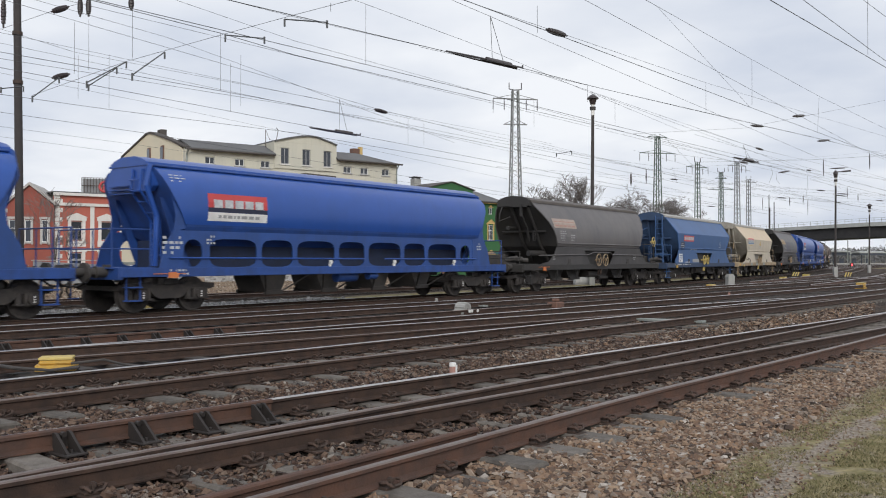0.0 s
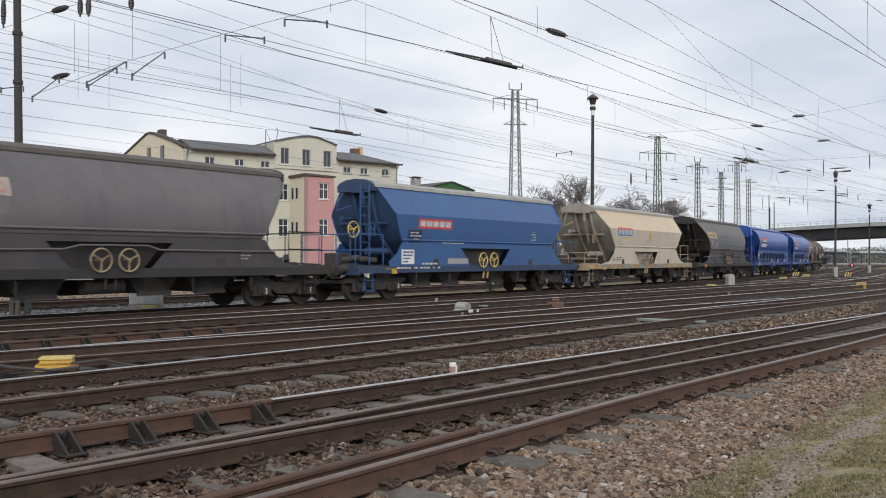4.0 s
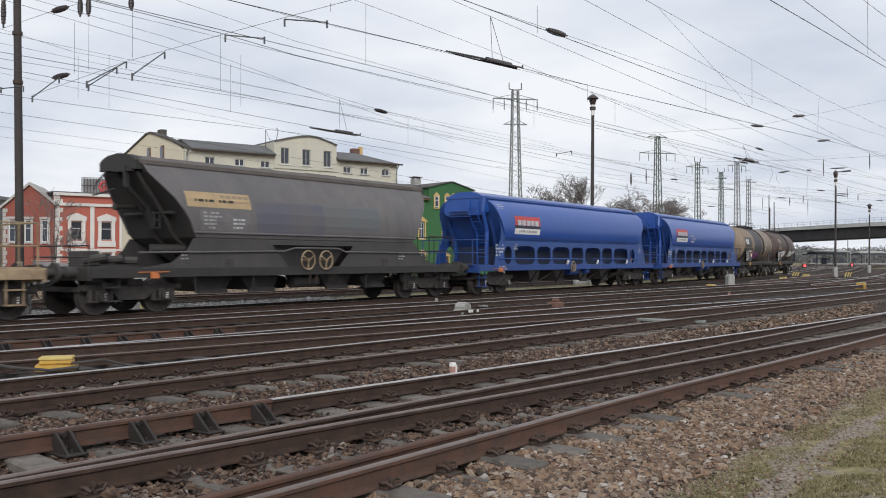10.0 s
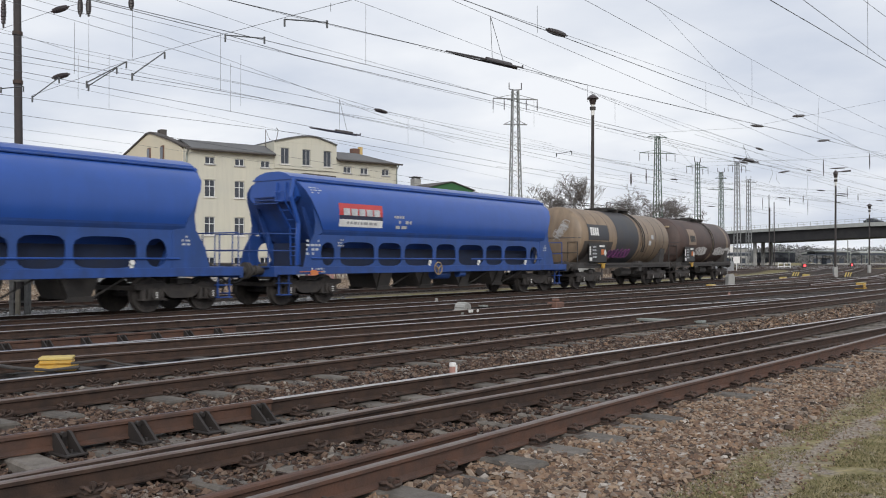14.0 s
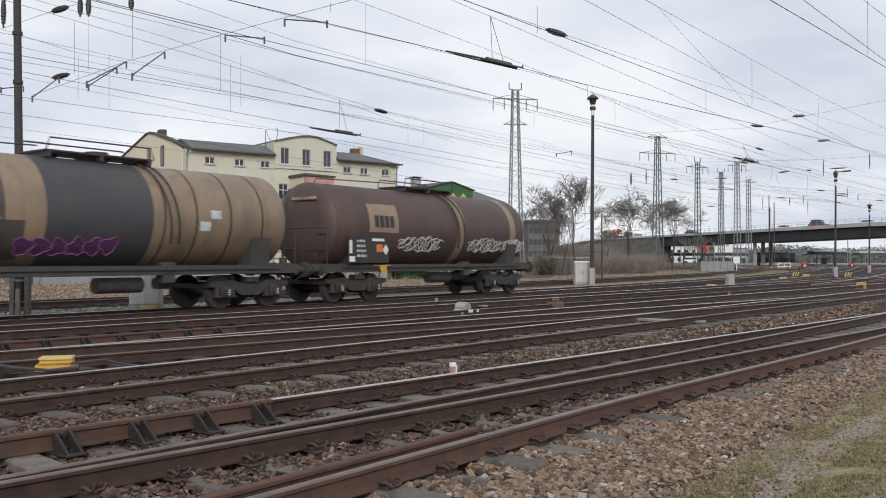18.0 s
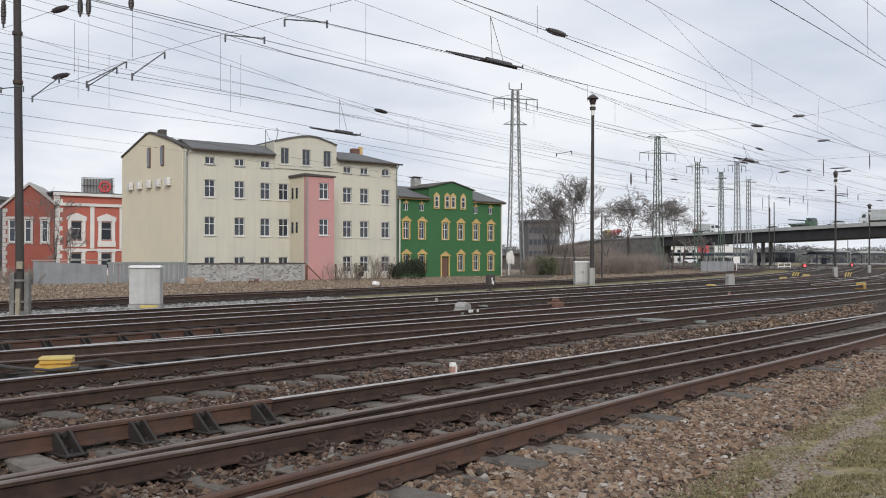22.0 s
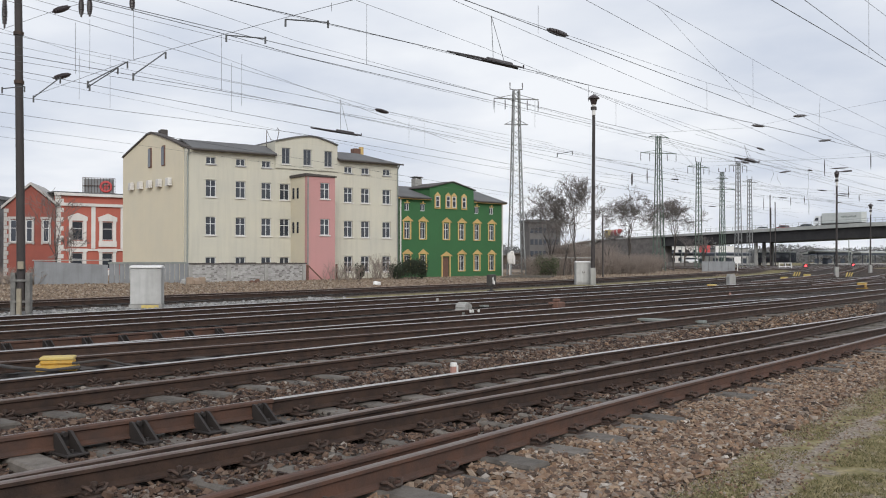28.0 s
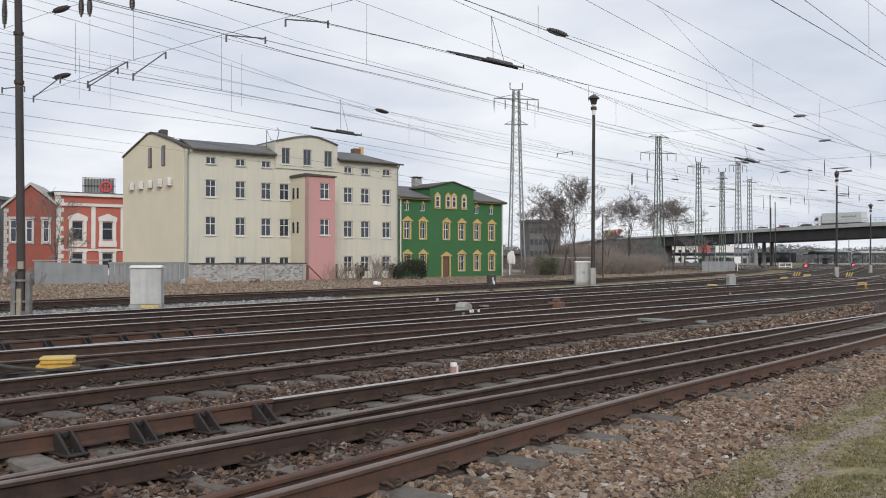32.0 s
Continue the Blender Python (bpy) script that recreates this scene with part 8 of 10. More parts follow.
for a_, b_ in (
        ((54.34, 14.04, 6.6), (54.84, 13.91, 6.6)),
        ((70.71, 17.52, 6.6), (71.68, 17.14, 6.6)),
        ((75.31, 17.11, 6.6), (76.5, 16.53, 6.6)),
        ((77.04, 22.31, 6.6), (78.26, 21.82, 6.6)),
        ((86.22, 19.85, 6.6), (87.42, 19.59, 6.6)),
        ((55.14, 22.71, 6.6), (55.83, 22.46, 6.6)),
        ((76.58, 31.49, 6.6), (77.82, 31.14, 6.6)),
        ((85.16, 31.27, 6.6), (86.53, 30.98, 6.6)),
        ((85.94, 16.34, 6.6), (87.19, 15.94, 6.6))):
    insulator(a_, b_, 0.08)
    run_ = Vector(b_) - Vector(a_)
    run_.normalize()
    wire([tuple(Vector(a_) - run_ * 14), a_, b_, tuple(Vector(b_) + run_ * 18)], 0.005)
for a_, b_ in (
        ((85.83, 23.68, 7.2), (85.83, 23.68, 6.41)),
        ((85.05, 22.27, 7.2), (85.05, 22.27, 6.53)),
        ((85.76, 17.78, 7.2), (85.76, 17.78, 6.55))):
    insulator(a_, b_, 0.07)
    wire([(a_[0] - 16, a_[1], a_[2] + 0.25), a_, (a_[0] + 20, a_[1], a_[2] + 0.3)], 0.005)


# ---- red house with white trim ----
M["wingred"] = mat("wing_brick_red", (0.26, 0.075, 0.055), 0.9, 0, (0.19, 0.06, 0.048), 0.6, 0.7, 0.2, 20)


def red_house():
    m, L = facing(-42.0, 96.3, -31.6, 104.1)
    h = thing("villa", m, "red rendered villa with white quoins and window surrounds", "house")
    top = 8.4
    cols = (2.35, 5.55)
    ops = [(x, 3.55, 1.15, 2.0) for x in cols] + [(x, 0.35, 1.15, 1.75) for x in cols]
    bm = bmesh.new()
    wall_with_openings(bm, 0, L, GZ, top, 0, 0.4, ops)
    front = part("front_wall", bm, M["wallred"], h)
    for x, z, w, hh in ops:
        window_part(front, x, z, w, hh, 0, 0.15, "frame", (0, 1), None)
        bm = bmesh.new()
        for sx in (-1, 1):
            box(bm, x + sx * (w / 2 + 0.17) - 0.17, x + sx * (w / 2 + 0.17) + 0.17, -0.1, -0.004, z - 0.1, z + hh + 0.1)
        box(bm, x - w / 2 - 0.45, x + w / 2 + 0.45, -0.14, -0.004, z + hh + 0.1, z + hh + 0.5)
        box(bm, x - w / 2 - 0.4, x + w / 2 + 0.4, -0.12, -0.004, z - 0.75, z - 0.1)
        if z > 2:
            prism(bm, [(x - w / 2 - 0.55, z + hh + 0.5), (x + w / 2 + 0.55, z + hh + 0.5), (x, z + hh + 0.95)], "y", -0.16, -0.004)
        part("window_surround", bm, M["trimwhite"], front)
    for x, w in ((0.4, 0.4), (4.0, 0.22), (7.2, 0.24)):
        if w > 0.3:
            for k in range(17):
                bm = bmesh.new()
                z = GZ + 0.4 + k * 0.5
                ww = 0.55 if k % 2 else 0.38
                box(bm, 0.0, ww * 1.6, -0.09, -0.004, z, z + 0.46)
                part("quoin", bm, M["trimwhite"], front)
        else:
            bm = bmesh.new()
            box(bm, x - w, x + w, -0.08, -0.004, 2.6, 7.3)
            part("pilaster", bm, M["trimwhite"], front)
    for z, hh, d in ((top - 0.05, 0.3, 0.35), (7.25, 0.32, 0.2), (2.35, 0.2, 0.12)):
        bm = bmesh.new()
        box(bm, -0.1, L, -d, -0.003, z, z + hh)
        part("cornice", bm, M["trimwhite"], front)
    bm = bmesh.new()
    box(bm, -0.2, L, 0.0, 9.0, top + 0.26, top + 0.4)
    part("roof", bm, M["slate"], h)
    # gabled side wing
    w2 = thing("villa_wing", pose(-46.6, 94.5, 0, 0, 0, 14), "red rendered gabled wing with tall white-framed windows", "house")
    bm = bmesh.new()
    W = 5.0
    prism(bm, [(0, GZ), (W, GZ), (W, 7.2), (W * 0.52, 9.3), (0, 6.9)], "y", 0, 8)
    part("wall", bm, M["wingred"], w2)
    bm = bmesh.new()
    for a, b in (((-0.25, 6.75), (W * 0.52, 9.35)), ((W * 0.52, 9.35), (W + 0.3, 7.15))):
        prism(bm, [a, b, (b[0], b[1] + 0.3), (a[0], a[1] + 0.3)], "y", -0.3, 8.2)
    part("gable_trim", bm, M["trimdull"], w2)
    for x in (0.95, 2.5, 4.15):
        win = window_part(w2, x, 3.3, 0.6, 2.3, -0.2, 0.12, "frame", (0, 1), None)
        bm = bmesh.new()
        for sx in (-1, 1):
            box(bm, x + sx * 0.39 - 0.08, x + sx * 0.39 + 0.08, -0.14, -0.004, 3.0, 5.7)
        box(bm, x - 0.55, x + 0.55, -0.16, -0.004, 5.7, 5.95)
        box(bm, x - 0.5, x + 0.5, -0.14, -0.004, 3.1, 3.28)
        part("window_surround", bm, M["trimdull"], w2)
    for k in range(16):
        bm = bmesh.new()
        box(bm, -0.02, 0.45 if k % 2 else 0.3, -0.09, -0.004, GZ + k * 0.45, GZ + k * 0.45 + 0.41)
        part("quoin", bm, M["trimdull"], w2)
    # dark brick block with a painted hoarding on the roof behind
    rb = thing("rooftop_block", pose(-45.4, 112, 8.0, 0, 0, 20), "dark brick rooftop block with a red painted fence", "rooftop structure")
    bm = bmesh.new()
    box(bm, 0, 4.1, 0, 4, -9, 1.7)
    part("block", bm, M["brick"], rb)
    bm = bmesh.new()
    for i in range(12):
        bar(bm, (i * 0.35, -0.05, 1.7), (i * 0.35, -0.05, 3.7), 0.05)
    for z in (1.8, 2.7, 3.7):
        bar(bm, (0, -0.05, z), (3.85, -0.05, z), 0.06)
    part("roof_fence", bm, M["iron"], rb)
    bm = bmesh.new()
    box(bm, 0.1, 3.75, 0.1, 0.16, 1.75, 3.6)
    board = part("board", bm, M["bluegrey"], rb, "grey board behind the fence")
    bm = bmesh.new()
    ring(bm, (2.75, 0.05, 2.6), "y", 0.62, 0.16, 24, 6)
    disc(bm, (2.75, 0.05, 2.55), "y", 0.3, 0.06, 14)
    bar(bm, (2.3, 0.05, 2.1), (3.3, 0.05, 3.1), 0.14)
    part("red_scrawl", bm, M["red"], board, "red sprayed shape")
    bm = bmesh.new()
    box(bm, -60, -50.5, 96, 104, GZ, 8.2)
    prism(bm, [(-60.5, 8.2), (-50.2, 8.2), (-50.2, 8.6), (-60.5, 8.6)], "y", 95.5, 104.5)
    mesh_thing("shed", bm, M["bluegrey"], Matrix(), "grey flat-roofed shed beside the villa", "building")


M["trimdull"] = facade_mat("trim_dull", (0.42, 0.40, 0.38), (0.32, 0.3, 0.28), 0.3)
M["bluegrey"] = mat("weathered_bluegrey", (0.25, 0.26, 0.27), 0.85, 0, (0.18, 0.185, 0.19), 0.8, 0.6, 0.2, 20, 0, 0, 0.4, (0.12, 0.12, 0.12))
M["whitewash"] = mat("wall_whitewash", (0.46, 0.45, 0.44), 0.95, 0, (0.30, 0.29, 0.28), 1.6, 0.8, 0.5, 22, 0.5, 20, 0.4, (0.17, 0.16, 0.15))
red_house()


M["whitebrick"] = island_mat("whitewashed_bricks", [(0.0, (0.2, 0.185, 0.175)), (0.3, (0.36, 0.35, 0.335)), (1.0, (0.56, 0.55, 0.53))])


def yard_walls():
    m, L = facing(-28.2, 61.5, -19.5, 67.8)
    w = thing("yard_wall", m, "grey rendered concrete yard wall with stains", "wall")
    bm = bmesh.new()
    prism(bm, [(0, GZ - 0.1), (4.9, GZ - 0.1), (4.9, 1.0), (0, 1.28)], "y", 0, 0.2)
    part("wall_panel", bm, M["bluegrey"], w)
    bm = bmesh.new()
    box(bm, -0.1, 4.95, -0.08, 0.28, 1.3, 1.36)
    f = thing("sheet_fence", m, "grey corrugated sheet fence along the yard", "fence")
    k = 0
    x = 5.0
    part("coping", bm, M["concrete"], w)
    while x < L:
        bm = bmesh.new()
        box(bm, x, x + 0.17, (k % 2) * 0.05, 0.03 + (k % 2) * 0.05, GZ - 0.1, 1.12)
        part("sheet_strip", bm, M["bluegrey"], f)
        x += 0.185
        k += 1
    bm = bmesh.new()
    box(bm, 4.9, L, -0.03, -0.002, 1.08, 1.2)
    part("top_rail", bm, M["metal"], f)
    m, L = facing(-19.4, 67.9, -11.6, 74.6)
    b = thing("courtyard_wall", m, "whitewashed patchy brick wall with dark coping", "wall")
    bm = bmesh.new()
    box(bm, 0, L, 0, 0.3, GZ - 0.1, 1.0)
    part("wall_panel", bm, M["whitewash"], b)
    rnd = random.Random(31)
    bm = bmesh.new()
    for r in range(10):
        x = 0.3 if r % 2 else 0.17
        while x < L - 0.5:
            if rnd.random() < 0.9:
                d = rnd.uniform(0.006, 0.02)
                box(bm, x, x + 0.235, -d, -0.002, GZ + 0.04 + r * 0.13, GZ + 0.15 + r * 0.13)
            x += 0.255
    o = part("bricks", bm, M["whitebrick"], b)
    o["kind"] = "stuff"
    x = 0.0
    while x < L - 0.3:
        bm = bmesh.new()
        box(bm, x, x + 0.93, -0.07, 0.37, 1.005, 1.12 + 0.03 * math.sin(x * 3), 0.015)
        part("coping_stone", bm, M["roofedge"], b)
        x += 0.95
    for x in (0.1, 3.3, 6.6, L - 0.15):
        bm = bmesh.new()
        box(bm, x - 0.16, x + 0.16, -0.1, -0.003, GZ - 0.1, 1.0)
        part("pier", bm, M["concrete"], b)
    bm = bmesh.new()
    bar(bm, (L + 0.25, 0, GZ), (L + 0.25, 0, 0.95), 0.14)
    bar(bm, (L + 0.35, 0, 0.85), (L + 1.5, -0.4, GZ), 0.1)
    mesh_thing("braced_post", bm, M["brick"], m, "old braced wooden fence post beside the wall", "post")
    bm = bmesh.new()
    bar(bm, (0, 0, GZ), (0, 0, 1.0), 0.16)
    mesh_thing("fence_post", bm, M["brick"], pose(-9.2, 76.5, 0), "old wooden fence post by the pink tower", "post")


yard_walls()


# ---- bare trees, shrubs ----
M["bark"] = mat("bark_grey_brown", (0.075, 0.064, 0.056), 0.95, 0, (0.05, 0.043, 0.038), 3, 0.7)
M["twig"] = mat("twigs_brown", (0.29, 0.24, 0.205), 0.95, 0, (0.15, 0.125, 0.108), 2, 0.7)
M["bush"] = island_mat("bush_leaves", [(0.0, (0.015, 0.022, 0.012)), (0.5, (0.03, 0.042, 0.02)), (1.0, (0.06, 0.07, 0.035))])
M["leafgreen"] = island_mat("shrub_leaves", [(0.0, (0.05, 0.06, 0.03)), (0.5, (0.09, 0.10, 0.05)), (1.0, (0.14, 0.14, 0.08))])


def bare_tree(x, y, high, spread, seed, label, levels=7, trunk=0.26, z=GZ, wide=0.0):
    rnd = random.Random(seed)
    t = thing("bare_tree", pose(x, y, z), label, "tree", "bare trees")
    bt, bc = bmesh.new(), bmesh.new()

    rw = (wide or high * 0.6) / 2
    core = Vector((0, 0, high * 0.63))
    steps = [0.34, 0.2, 0.165, 0.125, 0.095, 0.075, 0.06, 0.05, 0.04]

    def aim():
        while True:
            v = Vector((rnd.uniform(-1, 1), rnd.uniform(-1, 1), rnd.uniform(-1, 1)))
            if v.length < 1:
                return core + Vector((v.x * rw, v.y * rw, v.z * high * 0.36))

    def grow(p, d, r, lv):
        length = high * steps[lv] * rnd.uniform(0.75, 1.2)
        bend = Vector((rnd.uniform(-1, 1), rnd.uniform(-1, 1), rnd.uniform(-0.3, 0.5))) * (0.12 if lv == 0 else 0.26)
        mid = p + d * length * 0.5
        d2 = (d + bend).normalized()
        end = mid + d2 * length * 0.5
        tgt = bt if lv < 2 else bc
        n = 8 if lv == 0 else (5 if lv < 3 else 3)
        tube(tgt, p, mid, r, n, r * 0.86, False)
        tube(tgt, mid, end, r * 0.86, n, r * 0.68, False)
        if lv >= levels:
            return
        for i in range(rnd.choice((2, 3, 3)) if lv else 4):
            a = rnd.uniform(0, 6.28)
            side = Vector((math.cos(a), math.sin(a), rnd.uniform(-0.3, 0.5)))
            start = end if i < 2 else mid.lerp(end, rnd.uniform(0.1, 0.9))
            pull = (aim() - start).normalized() * (0.85 if lv < 3 else 0.3)
            nd = (d2 * 0.85 + pull + side * 0.45 * spread).normalized()
            grow(start, nd, max(0.014, r * rnd.uniform(0.46, 0.62)), lv + 1)
    grow(Vector((0, 0, -0.1)), Vector((rnd.uniform(-0.08, 0.08), 0, 1)).normalized(), trunk, 0)
    part("trunk", bt, M["bark"], t)
    part("crown", bc, M["crowntwig"], t, "leafless crown of fine twigs")


bare_tree(12.4, 103, 9.9, 0.9, 4, "bare leafless tree with a broad rounded crown", 8, 0.17, wide=6.6)
bare_tree(14.6, 99, 11.5, 0.6, 9, "tall bare leafless tree with upright limbs", 7, 0.12, wide=2.6)
bare_tree(13.0, 97, 7.2, 0.6, 15, "slender leaning bare tree", 6, 0.09, wide=2.4)
bare_tree(26.9, 129, 11.3, 0.85, 21, "bare leafless tree beside the bridge ramp", 8, 0.17, wide=4.6)
bare_tree(36.2, 141, 11.6, 0.9, 27, "bare leafless tree beside the bridge ramp", 8, 0.17, wide=4.8)
bare_tree(20.5, 112, 6.0, 0.9, 29, "low bare tree in the thicket", 6, 0.1, wide=4.0)
bare_tree(43.5, 150, 6.5, 0.9, 33, "small bare tree near the road", 5)
bare_tree(62.0, 230, 9, 0.9, 35, "small bare tree near the road", 5)
bare_tree(-28.6, 66.0, 7.8, 0.6, 41, "thin bare sapling in front of the villa", 5, 0.07)
bare_tree(-27.0, 65.2, 4.4, 0.6, 43, "thin bare sapling in front of the villa", 5, 0.05)


def thicket(x0, y0, x1, y1, n, high, seed, label, name="thicket", material="twig", wide=0.5):
    """Leafless shrubs: many thin rods that fork."""
    rnd = random.Random(seed)
    bm = bmesh.new()
    for i in range(n):
        f = rnd.random()
        p = Vector((x0 + (x1 - x0) * f + rnd.gauss(0, 0.5), y0 + (y1 - y0) * f + rnd.gauss(0, 1.2), GZ))
        for k in range(3):
            d = Vector((rnd.gauss(0, wide * 0.6), rnd.gauss(0, wide * 0.6), 1)).normalized()
            h = high * rnd.uniform(0.4, 1.0)
            a = p + d * h * 0.55
            tube(bm, p, a, 0.02, 3, 0.014, False)
            for j in range(3):
                e = (d + Vector((rnd.gauss(0, wide), rnd.gauss(0, wide), 0.1))).normalized()
                tube(bm, a, a + e * h * 0.45, 0.012, 3, 0.006, False)
    return mesh_thing(name, bm, M[material], Matrix(), label, "shrubs", kind="stuff")


thicket(9.5, 96, 27, 117, 1500, 2.6, 3, "brown leafless thicket along the bank")
thicket(20, 125, 33, 137, 800, 3.0, 5, "brown leafless thicket before the ramp wall")
thicket(14, 108, 24, 130, 900, 4.4, 6, "brown leafless thicket before the ramp wall")
thicket(-9.6, 75.6, -7.2, 76.6, 26, 2.0, 7, "bare twigs before the pink tower")
thicket(-6.4, 79.6, -4.6, 80.6, 26, 2.6, 8, "bare twigs before the cream house")
thicket(-32, 62.5, -28, 62.0, 60, 1.6, 9, "dry brown weeds beside the wall", wide=0.8)


def leafy(x, y, rx, ry, rz, n, seed, label, material="bush", leaf=0.09):
    """A bush of many small leaves round a few stems."""
    rnd = random.Random(seed)
    verts, faces = [], []
    lumps = [(rnd.uniform(-0.7, 0.7) * rx, rnd.uniform(-0.5, 0.5) * ry, rnd.uniform(0.25, 0.75) * rz, rnd.uniform(0.35, 0.6)) for _ in range(11)]
    for i in range(n):
        lx, ly, lz, lr = lumps[i % len(lumps)]
        d = Vector((rnd.gauss(0, 1), rnd.gauss(0, 1), rnd.gauss(0, 1))).normalized() * rnd.uniform(0.6, 1.1) * lr
        c = Vector((x + lx + d.x * rx * 0.8, y + ly + d.y * ry, GZ + max(0.03, lz + d.z * rz * 0.75)))
        u = Vector((rnd.gauss(0, 1), rnd.gauss(0, 1), rnd.gauss(0, 1))).normalized()
        v = u.orthogonal().normalized()
        k = len(verts)
        verts += [c + u * leaf, c + v * leaf * 0.6, c - u * leaf, c - v * leaf * 0.6]
        faces.append((k, k + 1, k + 2, k + 3))
    me = bpy.data.meshes.new("crown")
    me.from_pydata([tuple(v) for v in verts], [], faces)
    me.materials.append(M[material])
    t = thing("bush", Matrix(), label, "bush")
    o = new("crown", me)
    o.parent = t
    bm = bmesh.new()
    for lx, ly, lz, lr in lumps:
        tube(bm, (x + lx * 0.2, y, GZ - 0.05), (x + lx, y + ly, GZ + lz), 0.03, 5, 0.015, False)
    part("stems", bm, M["bark"], t)


leafy(-2.9, 80.5, 1.5, 0.9, 2.0, 2600, 2, "dense dark evergreen bush before the green house")
leafy(-4.3, 79.6, 0.9, 0.7, 1.3, 1100, 3, "low dark evergreen bush before the cream house")
leafy(-7.4, 78.6, 0.45, 0.4, 1.3, 500, 4, "small dark bush by a ground floor window")
leafy(11.0, 95, 1.5, 1.0, 2.1, 1500, 5, "dull green shrub behind the lattice mast", "leafgreen")


# ---- clutter on the bank ----
rnd_ = random.Random(5)
for (x, y, a, b_, c, mt, lb) in ((-17.2, 62, 0.9, 0.5, 0.5, "tankpanel", "heap of tan sand bags by the wall"), (-18.4, 63, 0.5, 0.4, 0.35, "concrete", "pale stone block by the wall"),
                                 (-4.6, 60.5, 0.7, 0.35, 0.25, "white", "crumpled white plastic sheet on the bank"), (-14.2, 67, 0.5, 0.3, 0.3, "brick", "brown rubble by the wall")):
    bm = bmesh.new()
    for k in range(6):
        dx, dy = rnd_.uniform(-a, a) * 0.5, rnd_.uniform(-b_, b_) * 0.4
        box(bm, dx - a * 0.28, dx + a * 0.28, dy - b_ * 0.3, dy + b_ * 0.3, -0.05, c * rnd_.uniform(0.4, 1.0), 0.06)
    mesh_thing("rubble", bm, M[mt], pose(x, y, GZ + 0.05, 0, 0, rnd_.uniform(0, 90)), lb, "rubble")
bm = bmesh.new()
for k in range(4):
    bar(bm, (k * 0.3, k * 0.1, 0.1 + 0.05 * k), (4.6 + k * 0.2, -1.2 + k * 0.25, 0.1 + 0.04 * k), 0.14, 0.08)
mesh_thing("plank_pile", bm, M["sleeper"], pose(5.3, 84, GZ), "pile of weathered planks on the bank", "planks")
bm = bmesh.new()
box(bm, 0, 8.0, 0, 0.12, 1.9, 2.02)
for x in (0.1, 2.6, 5.2, 7.8):
    bar(bm, (x, 0.06, 0), (x, 0.06, 1.9), 0.1)
mesh_thing("low_shelter", bm, M["concrete"], pose(9.6, 97.5, GZ, 0, 0, 25), "low grey shelter roof behind the lattice mast", "shelter")
ht = thing("white_tarpaulin", pose(6.9, 93.5, GZ), "white tarpaulin bundle hanging beside the mast", "tarpaulin")
bm = bmesh.new()
for k in range(7):
    r_ = random.Random(k)
    box(bm, r_.uniform(-0.4, 0.3), r_.uniform(0.0, 0.6), -0.2 + 0.021 * k, 0.2 + 0.017 * k, 1.2 + r_.uniform(0, 0.6), 2.2 + r_.uniform(0, 0.5), 0.1)
box(bm, -0.2, 0.45, -0.1, 0.15, 1.3, 2.4, 0.1)
bar(bm, (0, 0, 0), (0, 0, 1.5), 0.1)
part("sheet", bm, M["trimwhite"], ht)


# ---- road bridge ----
M["earth"] = mat("earth_brown", (0.16, 0.125, 0.098), 0.95, 0, (0.10, 0.08, 0.062), 0.6, 0.8, 0.5, 4)


